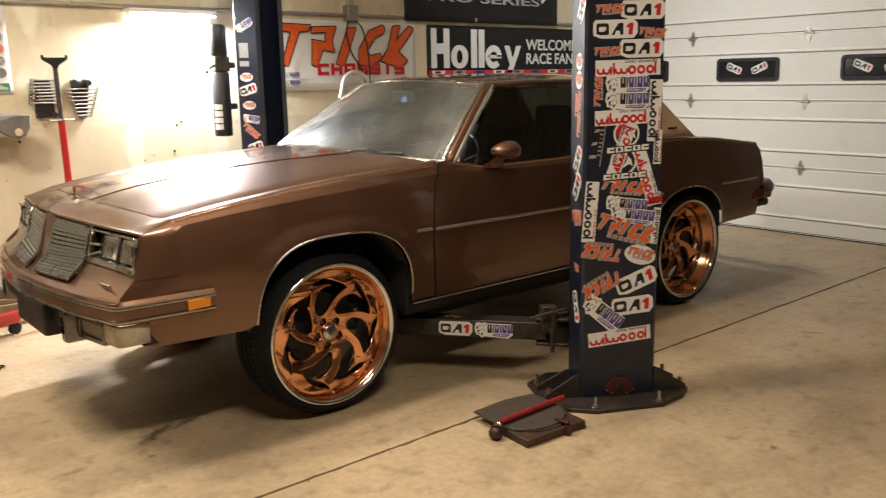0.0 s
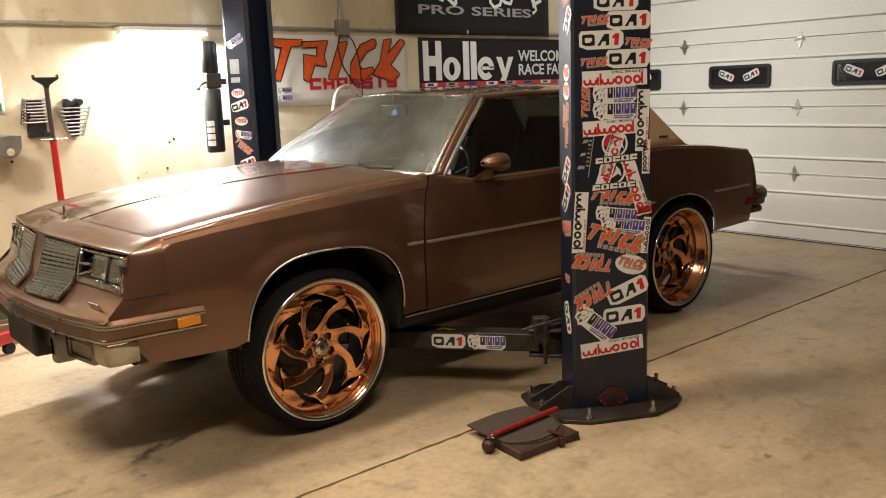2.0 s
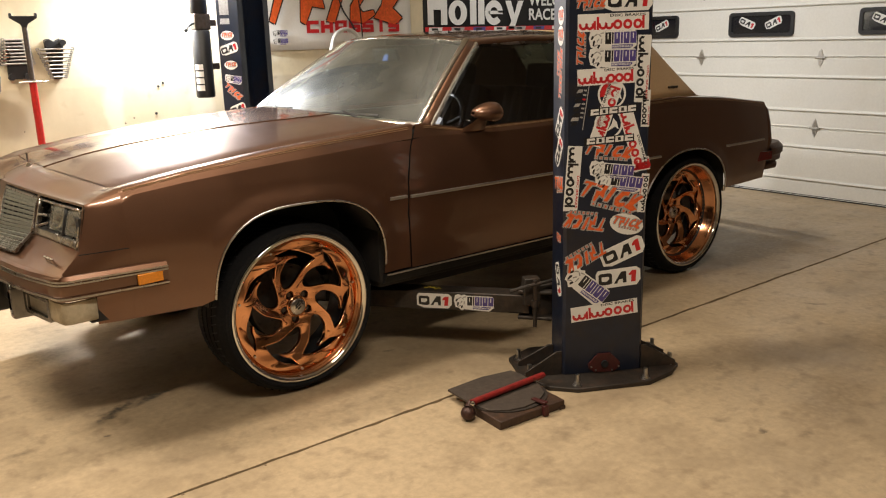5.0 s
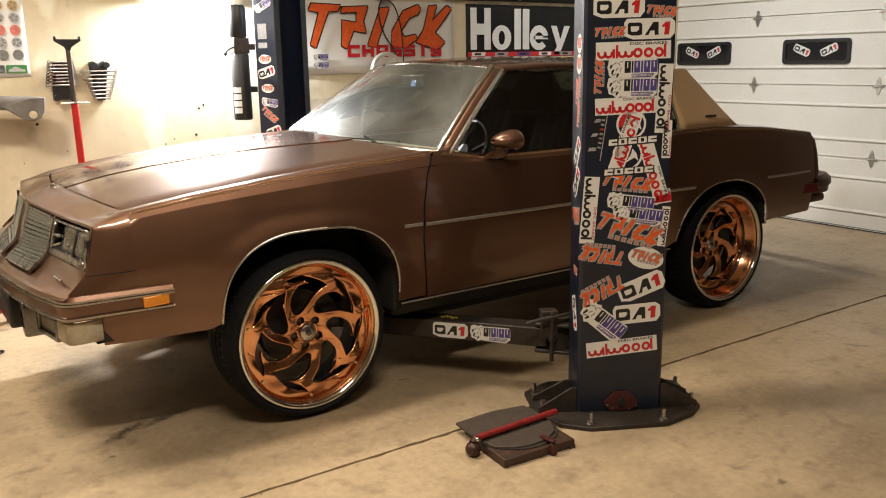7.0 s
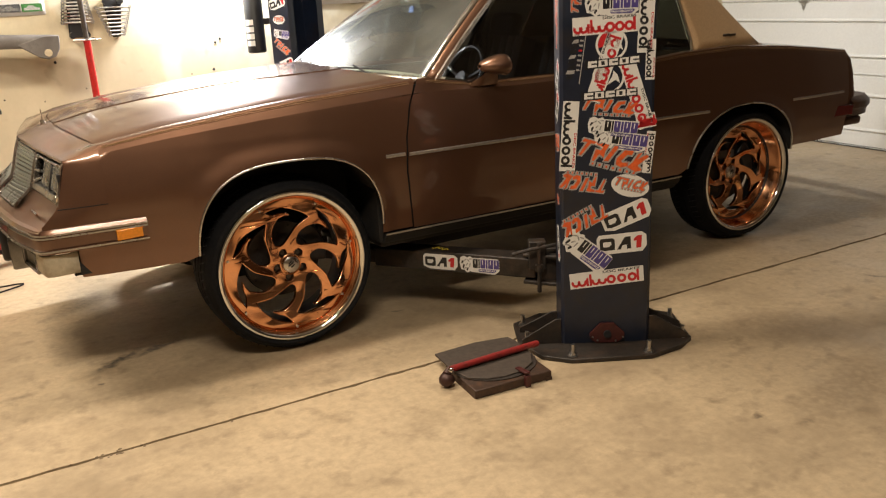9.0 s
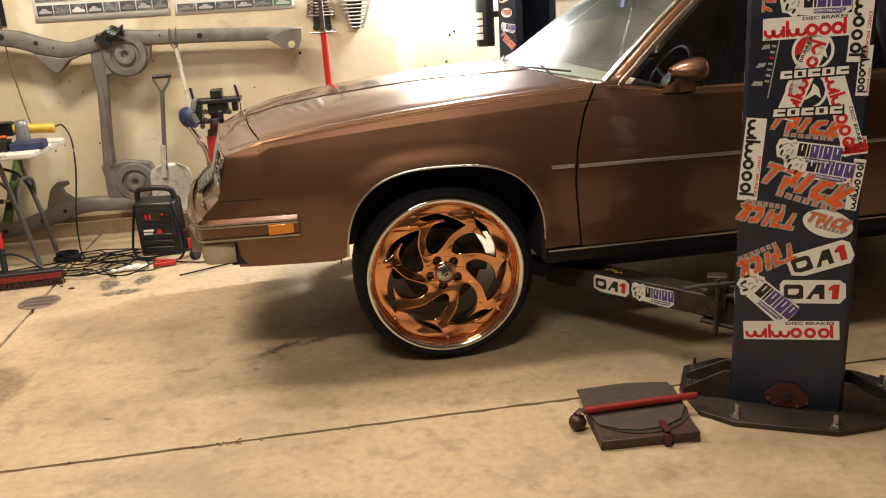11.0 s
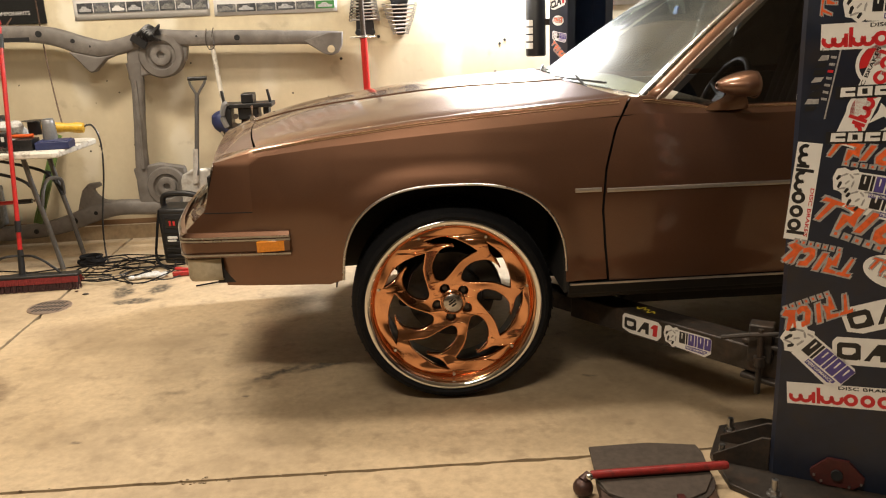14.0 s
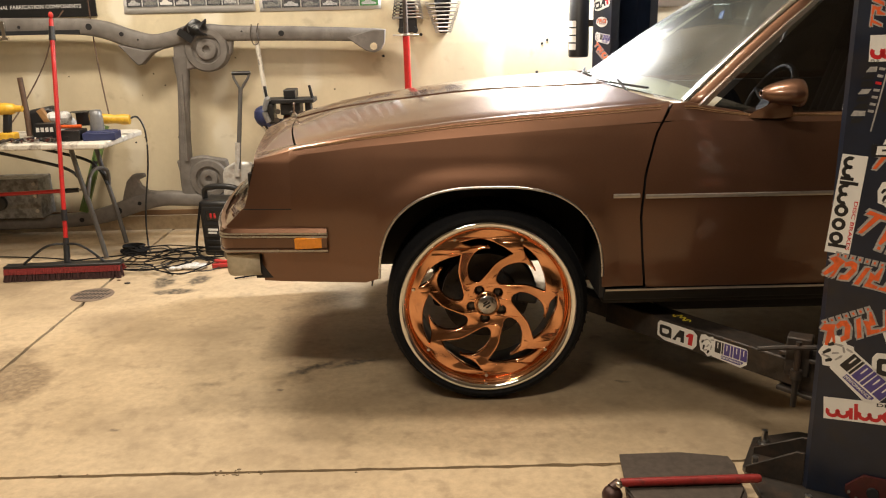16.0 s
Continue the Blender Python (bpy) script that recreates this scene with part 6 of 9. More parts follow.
def badge_rings(bm, m, w, h, ink=RED, lettered=True):
    """White strip with a row of round and upright marks."""
    flat(bm, [(-w / 2, -h / 2), (w / 2, -h / 2), (w / 2, h / 2), (-w / 2, h / 2)], m, 1, WHITE)
    k = h * 0.245
    y = -h * 0.14
    x = -w * 0.47
    t = k * 0.66
    step = w * 0.94 / 7.6
    for kind, width in (("cup", 1.5), ("low", 0.35), ("bar", 0.35), ("cup", 1.5), ("ring", 1.15), ("ring", 1.15), ("ring", 1.15), ("tail", 0.35)):
        cx = x + width * step / 2
        if kind == "cup":
            for d in (-0.36, 0.36):
                flat(bm, arc_strip(k * 0.48, k * 1.12, 150, 390), m @ Matrix.Translation((cx + d * step, y, 0)), 2, ink)
        elif kind == "low":
            flat(bm, [(-t * 0.45, -k * 1.1), (t * 0.45, -k * 1.1), (t * 0.45, k * 1.0), (-t * 0.45, k * 1.0)], m @ Matrix.Translation((cx, y, 0)), 2, ink)
        elif kind == "bar":
            flat(bm, [(-t * 0.45, -k * 1.1), (t * 0.45, -k * 1.1), (t * 0.45, k * 1.9), (-t * 0.45, k * 1.9)], m @ Matrix.Translation((cx, y, 0)), 2, ink)
        elif kind == "ring":
            o, i = circle(k * 1.15, 18), circle(k * 0.50, 18)
            ring_plate(bm, o, i, m @ Matrix.Translation((cx, y, 0.0007)), 0.0004, ink)
        else:
            flat(bm, [(-t * 0.45, -k * 1.1), (t * 0.45, -k * 1.1), (t * 0.45, k * 1.9), (-t * 0.45, k * 1.9)], m @ Matrix.Translation((cx - step * 0.12, y, 0)), 2, ink)
        x += width * step
    if lettered:
        words(bm, "DISC BRAKES", h * 0.21, m @ Matrix.Translation((w * 0.20, h * 0.37, 0.0008)), 0.0003, BLACK if ink == RED else RED, width=w * 0.50, bold=0.02)


def badge_flag(bm, m, w, h):
    """Violet blocks on white with a grey crest at one end."""
    flat(bm, [(-w * 0.22, -h * 0.42), (w * 0.38, -h * 0.5), (w * 0.5, -h * 0.28), (w * 0.5, h * 0.34), (w * 0.46, h * 0.42), (-w * 0.2, h * 0.42)], m, 1, WHITE)
    crest = [(-0.5, 0.1), (-0.47, 0.42), (-0.38, 0.5), (-0.3, 0.42), (-0.22, 0.5), (-0.16, 0.34), (-0.17, 0.0), (-0.2, -0.35), (-0.3, -0.5), (-0.38, -0.34), (-0.46, -0.3)]
    flat(bm, [(x * w, y * h) for x, y in crest], m, 2, WHITE)
    for k, (x, y, a) in enumerate(((-0.43, 0.14, 60), (-0.36, 0.26, 30), (-0.27, 0.24, -40), (-0.40, -0.10, 75), (-0.31, 0.02, 50), (-0.24, -0.02, 80), (-0.30, -0.26, 60), (-0.36, -0.22, 20), (-0.22, 0.34, 10))):
        q = m @ Matrix.Translation((x * w, y * h, 0)) @ pose(0, 0, 0, 0, 0, a)
        L, t = h * (0.13 if k % 2 else 0.10), h * (0.030 if k % 3 else 0.048)
        flat(bm, [(-L, -t), (L * 0.6, -t * 1.2), (L, 0), (L * 0.5, t), (-L * 0.9, t * 0.6)], q, 3, BLACK if k % 3 == 0 else GREY)
    x = -0.17
    for k, ww in enumerate((0.13, 0.04, 0.125, 0.05, 0.13, 0.135)):
        ink = BLACK if k < 2 else PURPLE
        y0, y1 = -0.17, 0.36
        flat(bm, [((x + 0.008) * w, y0 * h), ((x + ww) * w, y0 * h), ((x + ww + 0.006) * w, y1 * h), ((x + 0.012) * w, y1 * h)], m, 3, ink)
        if ww > 0.1:
            notch = [((x + ww * 0.44) * w, (y1 - 0.06) * h), ((x + ww * 0.62) * w, (y1 - 0.06) * h), ((x + ww * 0.58) * w, (y0 + 0.22) * h), ((x + ww * 0.46) * w, (y0 + 0.22) * h)]
            flat(bm, notch, m, 4, WHITE)
        x += ww + 0.010
    flat(bm, [(-0.02 * w, -0.38 * h), (0.36 * w, -0.40 * h), (0.42 * w, -0.30 * h), (0.42 * w, -0.22 * h), (-0.02 * w, -0.22 * h)], m, 3, PURPLE)
    words(bm, "PERFORMANCE", 0.13 * h, m @ Matrix.Translation((0.19 * w, -0.305 * h, 0.0018)), 0.0003, WHITE, width=0.40 * w, bold=0.015)


FORMS = ([(0.0, 0.82), (0.08, 1.0), (1.12, 0.98), (1.02, 0.82), (0.68, 0.80), (0.46, 0.0), (0.22, 0.05), (0.40, 0.80)],
         [(0.30, 0.02), (0.48, -0.04), (0.66, 0.36), (1.14, 0.30), (0.98, 0.62), (1.06, 1.0), (0.14, 0.94), (0.12, 0.80), (0.66, 0.80), (0.70, 0.58), (0.20, 0.60)],
         [(0.22, 0.02), (0.52, 0.0), (0.80, 0.98), (0.46, 0.94)],
         [(1.04, 0.92), (0.92, 1.0), (0.36, 0.86), (0.0, 0.40), (0.10, 0.04), (0.60, -0.04), (1.06, 0.14), (0.98, 0.28), (0.56, 0.20), (0.38, 0.34), (0.62, 0.68), (0.98, 0.76)],
         [(0.0, 0.10), (0.86, -0.10), (1.20, 0.06), (0.70, 0.30), (1.24, 0.92), (1.02, 1.02), (0.52, 0.56), (0.60, 1.0), (0.32, 0.95), (0.26, 0.36)])


def badge_brush(bm, m, w, h, seed=0, under=True, outline=True, only=None):
    """Jagged orange strokes over a thin grey underline."""
    n = 5
    pen = w / (n + 0.1)
    low = -h * (0.20 if under else 0.46)
    for k in range(n) if only is None else (only,):
        r = random.Random(seed * 10 + k)
        y0, y1 = low + r.uniform(-0.06, 0.04) * h, h * 0.5 + r.uniform(-0.08, 0.0) * h
        x0 = -w / 2 + pen * k - 0.04 * h
        shape = [(x0 + (a * 0.94 + 0.26 * b) * pen + r.uniform(-0.02, 0.02) * h, y0 + (y1 - y0) * b + r.uniform(-0.03, 0.03) * h) for a, b in FORMS[k]]
        if outline:
            o = (0.022 if outline == 2 else 0.045) * h + 0.0006
            for i, (dx, dy) in enumerate(((-o, -o), (o, -o), (o, o), (-o, o))):
                flat(bm, [(a + dx, b + dy) for a, b in shape], m, 0.6 + 0.2 * i, BLACK if outline == 2 else GREY)
        flat(bm, shape, m, 2.6, ORANGE)
    if under:
        for k in range(7):
            x = -w * 0.28 + k * w * 0.105
            flat(bm, [(x, -h * 0.46), (x + w * 0.085, -h * 0.46), (x + w * 0.09, -h * 0.26), (x + w * 0.005, -h * 0.26)], m, 2, RED if outline == 2 else GREY)
            flat(bm, [(x + w * 0.03, -h * 0.40), (x + w * 0.06, -h * 0.40), (x + w * 0.06, -h * 0.32), (x + w * 0.03, -h * 0.32)], m, 3, WHITE if outline == 2 else ORANGE)


def badge_oval(bm, m, w, h):
    flat(bm, [(x * w / 2, y * h / 2) for x, y in circle(1, 28)], m, 1, WHITE)
    badge_brush(bm, m @ Matrix.Translation((0, h * 0.03, 0.0006)), w * 0.8, h * 0.6, 3)


def badge_round(bm, m, w, h):
    """Dark disc with a white slash above a lettered-looking white bar."""
    ring_plate(bm, circle(w * 0.28, 24), circle(w * 0.24, 24), m @ Matrix.Translation((0, h * 0.18, 0.0004)), 0.0004, WHITE)
    flat(bm, arc_strip(0.0, w * 0.235, 95, 190), m @ Matrix.Translation((0, h * 0.18, 0)), 1, RED)
    flat(bm, [(-0.04 * w, -0.14 * w), (0.06 * w, 0.0), (0.09 * w, 0.10 * w), (0.16 * w, 0.02 * w), (0.19 * w, -0.12 * w), (0.12 * w, -0.06 * w)], m @ Matrix.Translation((0, h * 0.18, 0)), 2, WHITE)
    flat(bm, [(-w * 0.49, -h * 0.5), (w * 0.49, -h * 0.5), (w * 0.49, -h * 0.23), (-w * 0.49, -h * 0.23)], m, 3, BLACK)
    for k in range(5):
        x = -w * 0.44 + k * w * 0.185
        flat(bm, [(x, -h * 0.455), (x + w * 0.162, -h * 0.455), (x + w * 0.166, -h * 0.262), (x + w * 0.012, -h * 0.262)], m, 4, WHITE)
        flat(bm, [(x + w * 0.055, -h * 0.415), (x + w * 0.112, -h * 0.415), (x + w * 0.112, -h * 0.30), (x + w * 0.055, -h * 0.30)] if k % 2 else [(x + w * 0.06, -h * 0.38), (x + w * 0.175, -h * 0.38), (x + w * 0.175, -h * 0.335), (x + w * 0.06, -h * 0.335)], m, 5, BLACK)


def badge_stars(bm, m, w, h):
    """Dark torn brush mark beside grey bars."""
    r = random.Random(5)
    for k in range(9):
        y = h * (0.46 - 0.1 * k)
        flat(bm, [(-w * 0.4 + r.uniform(-0.08, 0.08) * w, y - h * 0.05), (w * 0.02 + r.uniform(-0.1, 0.1) * w, y - h * 0.02), (w * 0.06, y + h * 0.05), (-w * 0.3 + r.uniform(-0.1, 0.1) * w, y + h * 0.03)], m, 1, (BLACK, GREY, BLACK, BLACK, GREY, BLACK, BLACK, GREY, BLACK)[k])
    for k in range(7):
        y = -h * 0.20 + k * h * 0.095
        flat(bm, [(w * 0.14, y), (w * 0.36, y), (w * 0.36, y + h * 0.035), (w * 0.14, y + h * 0.035)], m, 1, (GREY, RED)[k == 4])
    flat(bm, [(w * 0.42, -h * 0.45), (w * 0.48, -h * 0.45), (w * 0.48, h * 0.5), (w * 0.42, h * 0.5)], m, 1, GREY)


BADGES = {"three": (badge_three, "white sticker with black and red marks"), "rings": (badge_rings, "white sticker strip with red marks"), "dark_rings": (lambda bm, m, w, h: badge_rings(bm, m, w, h, BLACK), "white sticker strip with black marks"),
          "flag": (badge_flag, "violet and white sticker with a grey crest"), "brush": (badge_brush, "orange brush-stroke sticker"), "oval": (badge_oval, "white oval sticker with orange strokes"),
          "round": (badge_round, "black and white round sticker"), "stars": (badge_stars, "dark torn sticker with grey bars")}


def sticker(parent, frame_m, kind, x, y, w, h, turn=0.0, lift=0.0):
    bm = bmesh.new()
    build, label = BADGES[kind]
    build(bm, frame_m @ Matrix.Translation((x, y, 0.0004 + lift)) @ pose(0, 0, 0, 0, 0, turn), w, h)
    return part("sticker", bm, VINYL, parent, label, smooth=0)

# stickers on the near column, outer face then side
COLUMN_LOW = (
        ("rings", 0.003, 0.304, 0.300, 0.067, 5), ("three", 0.062, 0.447, 0.200, 0.082, 4), ("three", 0.078, 0.562, 0.200, 0.082, 22), ("flag", -0.080, 0.420, 0.215, 0.100, -38),
        ("brush", -0.088, 0.556, 0.185, 0.085, 208), ("brush", -0.088, 0.708, 0.175, 0.085, 172), ("oval", 0.092, 0.682, 0.152, 0.090, -14), ("brush", 0.014, 0.797, 0.265, 0.105, -16),
        ("flag", 0.020, 0.912, 0.195, 0.078, -7), ("flag", 0.052, 0.862, 0.210, 0.080, -9), ("brush", 0.003, 0.990, 0.205, 0.068, -6), ("dark_rings", -0.147, 0.887, 0.272, 0.062, -94),
        ("round", 0.004, 1.086, 0.220, 0.120, 3), ("round", 0.015, 1.206, 0.215, 0.122, 4), ("rings", -0.012, 1.146, 0.270, 0.062, 71), ("rings", 0.112, 1.038, 0.270, 0.062, -72),
        ("rings", 0.148, 0.935, 0.075, 0.055, 8))
COLUMN_HIGH = (
        ("dark_rings", 0.142, 1.325, 0.268, 0.058, -92), ("dark_rings", 0.160, 1.165, 0.150, 0.036, -91), ("dark_rings", 0.162, 0.812, 0.165, 0.034, 84), ("rings", -0.008, 1.300, 0.250, 0.066, 2),
        ("stars", -0.124, 1.175, 0.062, 0.190, -8), ("flag", 0.012, 1.441, 0.200, 0.085, 1), ("flag", 0.012, 1.371, 0.200, 0.085, 0), ("brush", -0.118, 1.411, 0.130, 0.042, 90), ("rings", 0.013, 1.511, 0.296, 0.068, 1),
        ("three", 0.074, 1.592, 0.200, 0.078, 1), ("brush", -0.082, 1.578, 0.120, 0.045, 4), ("three", -0.048, 1.673, 0.200, 0.078, 1), ("brush", 0.118, 1.655, 0.118, 0.046, -3), ("three", 0.076, 1.752, 0.200, 0.078, 1),
        ("brush", -0.076, 1.753, 0.124, 0.046, 4), ("three", 0.018, 1.832, 0.200, 0.078, 1), ("brush", 0.120, 1.885, 0.12, 0.045, 2), ("brush", -0.1, 1.905, 0.12, 0.045, 2), ("three", 0.06, 1.955, 0.200, 0.078, -2))
for kind, x, y, w, h, turn in COLUMN_LOW + COLUMN_HIGH:
    sticker(near_post, NEAR, kind, x, y, w, h, turn)
SIDE = frame_of(FACE - U * 0.181, N, -U)
for kind, d, y, w, h, turn in (("oval", 0.070, 1.541, 0.078, 0.074, 0), ("oval", 0.072, 1.463, 0.082, 0.080, 0), ("brush", 0.060, 1.362, 0.100, 0.040, 88), ("brush", 0.100, 1.352, 0.100, 0.040, 88), ("brush", 0.070, 1.262, 0.100, 0.045, 85), ("three", 0.078, 1.112, 0.135, 0.068, 58),
                               ("three", 0.082, 0.992, 0.135, 0.068, 58), ("brush", 0.080, 0.850, 0.115, 0.075, 10), ("brush", 0.075, 0.62, 0.06, 0.04, 0), ("three", 0.075, 0.436, 0.150, 0.060, -70), ("brush", 0.068, 1.846, 0.090, 0.045, 25), ("three", 0.05, 1.76, 0.12, 0.07, 58)):
    sticker(near_post, SIDE, kind, -d, y, w, h, turn)
# on the arm
ARM_SIDE = frame_of(A0 + Vector((way.y, -way.x, 0)) * -0.0555, -way, Vector((-way.y, way.x, 0)))
sticker(arm, ARM_SIDE, "three", -0.452, 0.0, 0.170, 0.072, 0)
sticker(arm, ARM_SIDE, "flag", -0.262, -0.002, 0.190, 0.080, 0)
# on the far column
FSIDE = frame_of(FARC + FU * 0.181, -FN, FU)
for kind, d, y, w, h, turn in (("flag", 0.086, 1.857, 0.135, 0.062, 28), ("oval", 0.080, 1.516, 0.100, 0.060, 0), ("three", 0.088, 1.432, 0.135, 0.066, 16), ("oval", 0.090, 1.328, 0.100, 0.058, 0), ("flag", 0.100, 1.236, 0.130, 0.060, -6), ("brush", 0.090, 1.155, 0.140, 0.055, -36), ("three", 0.120, 1.045, 0.12, 0.062, 20)):
    sticker(far_post, FSIDE, kind, d, y, w, h, turn)
bm = bmesh.new()
for y, h in ((1.70, 0.085), (1.655, 0.02), (1.605, 0.035)):
    flat(bm, [(0.035, y - h / 2), (0.105, y - h / 2), (0.105, y + h / 2), (0.035, y + h / 2)], FSIDE, 1, GREY)
part("rating_label", bm, VINYL, far_post, "faded grey rating label", smooth=0)
# on the door windows
for frame_ob, at in door_windows:
    sticker(frame_ob, at, "three", -0.135, 0.012, 0.165, 0.070, -22)
    sticker(frame_ob, at, "three", 0.125, 0.012, 0.165, 0.070, 24)

# hydraulic power unit hung beside the far column
pump = thing("power_unit", (2.87, 5.47, 1.12), "black hydraulic power unit with pale labels on the lift column", "power unit")
bm = bmesh.new()
lathe(bm, (2.885, 5.475, 0), (0, 0, 1), [(0.001, 1.118), (0.055, 1.118), (0.062, 1.126), (0.062, 1.545), (0.055, 1.555), (0.001, 1.555)], 28)
tank = part("tank", bm, black_plastic, pump, "black oil tank")
bm = bmesh.new()
span(bm, (2.835, 5.43, 1.556), (2.945, 5.52, 1.66))
part("valve_block", bm, iron, pump, bevel=0.008)
bm = bmesh.new()
lathe(bm, (2.885, 5.475, 0), (0, 0, 1), [(0.001, 1.661), (0.052, 1.661), (0.058, 1.67), (0.058, 1.85), (0.045, 1.87), (0.001, 1.87)], 24)
part("motor", bm, black_plastic, pump, "black electric motor")
bm = bmesh.new()
tube(bm, [(2.84, 5.45, 1.60), (2.80, 5.44, 1.585), (2.775, 5.435, 1.56)], 0.008, 8)
ball(bm, (2.772, 5.434, 1.555), 0.014)
part("lever", bm, black_plastic, pump, "black release lever")
for k in range(4):
    bm = bmesh.new()
    z = 1.165 + k * 0.045
    rows = []
    for zz in (z, z + 0.036):
        rows.append([(2.885 + 0.0626 * math.cos(a), 5.475 + 0.0626 * math.sin(a), zz) for a in line(radians(190), radians(245), 6)])
    grid(bm, rows)
    part("label", bm, vinyl_white, tank, "pale warning label")
bm = bmesh.new()
span(bm, (2.905, 5.44, 1.3), (2.985, 5.50, 1.34))
part("bracket", bm, lift_worn, pump)
bm = bmesh.new()
span(bm, (2.905, 5.44, 1.58), (2.985, 5.50, 1.62))
part("bracket", bm, lift_worn, pump)

# ---- hung on the far wall ----
banner_white = material("white_banner_cloth", (0.74, 0.72, 0.68), 0.6, grain=0.04, stain=0.3, stain_size=0.3, stain_colour=(0.62, 0.58, 0.52), bump=0.3, bump_size=0.15, bump_depth=0.01)
banner_black = material("black_banner_cloth", (0.010, 0.0095, 0.009), 0.6, grain=0.2, stain=0.4, stain_size=0.3, stain_colour=(0.018, 0.017, 0.016), specular=0.3, bump=0.3, bump_size=0.15, bump_depth=0.01)
paper = material("glossy_poster_paper", (0.74, 0.73, 0.71), 0.35, grain=0.03, stain=0.25, stain_size=0.2, stain_colour=(0.62, 0.60, 0.57))
photo_dark = material("printed_photo_dark", (0.08, 0.085, 0.095), 0.4, grain=0.6, grain_size=0.02, stain=0.9, stain_size=0.03, stain_colour=(0.30, 0.29, 0.27), random=0.5)
print_gold = material("printed_gold", (0.55, 0.36, 0.13), 0.4, grain=0.4, grain_size=0.008)
print_silver = material("printed_silver", (0.42, 0.42, 0.42), 0.4, grain=0.4, grain_size=0.008)
print_red = material("printed_red", (0.62, 0.20, 0.16), 0.4, grain=0.4, grain_size=0.008)
print_dark = material("printed_grey", (0.20, 0.20, 0.19), 0.4, grain=0.5, grain_size=0.008)
print_green = material("printed_green", (0.05, 0.20, 0.05), 0.4, grain=0.5, grain_size=0.02)


def cloth(bm, x0, x1, z0, z1, sag=0.010, lift=0.004, index=0):
    """A thin hanging sheet with shallow folds, its back close to the wall."""
    rows = []
    for i in range(25):
        x = x0 + (x1 - x0) * i / 24
        row = []
        for k in range(9):
            z = z0 + (z1 - z0) * k / 8
            loose = 1 - k / 8
            row.append((x, Y1 - lift - sag * loose * (0.5 + 0.5 * noise.noise((x * 2.6, z * 1.5, x0))), z))
        rows.append(row)
    grid(bm, rows, index)


def on_wall(x, z, out):
    return Matrix.Translation((x, Y1 - out, z)) @ pose(0, 0, 0, 90)


# white banner with orange strokes
banner = thing("banner", (4.15, Y1, 1.40), "white vinyl banner with orange brush strokes and dark red blocks", "banner")
bm = bmesh.new()
cloth(bm, 3.36, 4.895, 1.405, 1.955)
part("sheet", bm, banner_white, banner, solid=0.0012, offset=1.0)
for k in range(5):
    bm = bmesh.new()
    badge_brush(bm, on_wall(4.17, 1.765, 0.022), 1.27, 0.33, 8, under=False, outline=2, only=k)
    part("brush_mark", bm, VINYL, banner, "orange brush stroke edged in black", smooth=0)
for k in range(7):
    bm = bmesh.new()
    m = on_wall(3.945 + k * 0.1275, 1.573, 0.022)
    for x0, z0, x1, z1 in (((-1, -1, -0.4, 1), (-0.4, 0.4, 1, 1), (-0.4, -1, 1, -0.4)), ((-1, -1, -0.4, 1), (0.4, -1, 1, 1), (-0.4, -0.3, 0.4, 0.3)), ((-1, -1, -0.4, 1), (0.4, -1, 1, 1), (-0.4, -0.5, 0.4, 0.0), (-0.4, 0.5, 0.4, 1)), ((-1, 0.45, 1, 1), (-1, -0.27, -0.4, 0.45), (-0.4, -0.27, 1, 0.27), (0.4, -1, 1, -0.27), (-1, -1, 0.4, -0.5)), ((-0.3, -1, 0.3, 1),))[(0, 1, 2, 3, 3, 4, 3)[k]]:
        flat(bm, [(x0 * 0.054, z0 * 0.046), (x1 * 0.054, z0 * 0.046), (x1 * 0.054 + 0.001, z1 * 0.046), (x0 * 0.054 + 0.001, z1 * 0.046)], m, 1, RED)
    part("block_mark", bm, VINYL, banner, "dark red block mark", smooth=0)
bm = bmesh.new()
for k in range(3):
    flat(bm, [(0.03 * k, 0), (0.03 * k + 0.024, 0), (0.03 * k + 0.024, 0.03), (0.03 * k, 0.03)], on_wall(4.73, 1.475, 0.022), 1, GREY)
part("small_mark", bm, VINYL, banner, smooth=0)
for z in (1.47, 1.53):
    sticker(banner, on_wall(3.66, z, 0.022), "flag", 0, 0, 0.13, 0.06, 0)

# black banner with tall white blocks and a greeting
banner = thing("banner", (6.1, Y1, 1.52), "black banner with tall white marks and a racing greeting", "banner")
bm = bmesh.new()
cloth(bm, 5.03, 7.35, 1.515, 1.95, 0.006)
part("sheet", bm, banner_black, banner, solid=0.0012, offset=1.0)
bm = bmesh.new()
m = on_wall(0, 0, 0.018)
cream = WHITE
for x0, x1, z0, z1 in ((5.07, 5.135, 1.575, 1.92), (5.215, 5.285, 1.575, 1.92), (5.135, 5.215, 1.70, 1.79)):
    flat(bm, [(x0, z0), (x1, z0), (x1, z1), (x0, z1)], m, 1, cream)
ring_plate(bm, [(5.405 + x, 1.675 + y * 1.0) for x, y in circle(0.105, 24)], [(5.405 + x * 0.5, 1.675 + y * 0.85) for x, y in circle(0.07, 24)], m, 0.001, cream)
for x in (5.545, 5.64):
    flat(bm, [(x, 1.575), (x + 0.075, 1.575), (x + 0.075, 1.92), (x, 1.92)], m, 1, cream)
flat(bm, [(5.83 + x, 1.675 + y) for x, y in arc_strip(0.048, 0.108, 0, 318, 24)], m, 1, cream)
flat(bm, [(5.765, 1.662), (5.936, 1.662), (5.936, 1.692), (5.765, 1.692)], m, 1, cream)
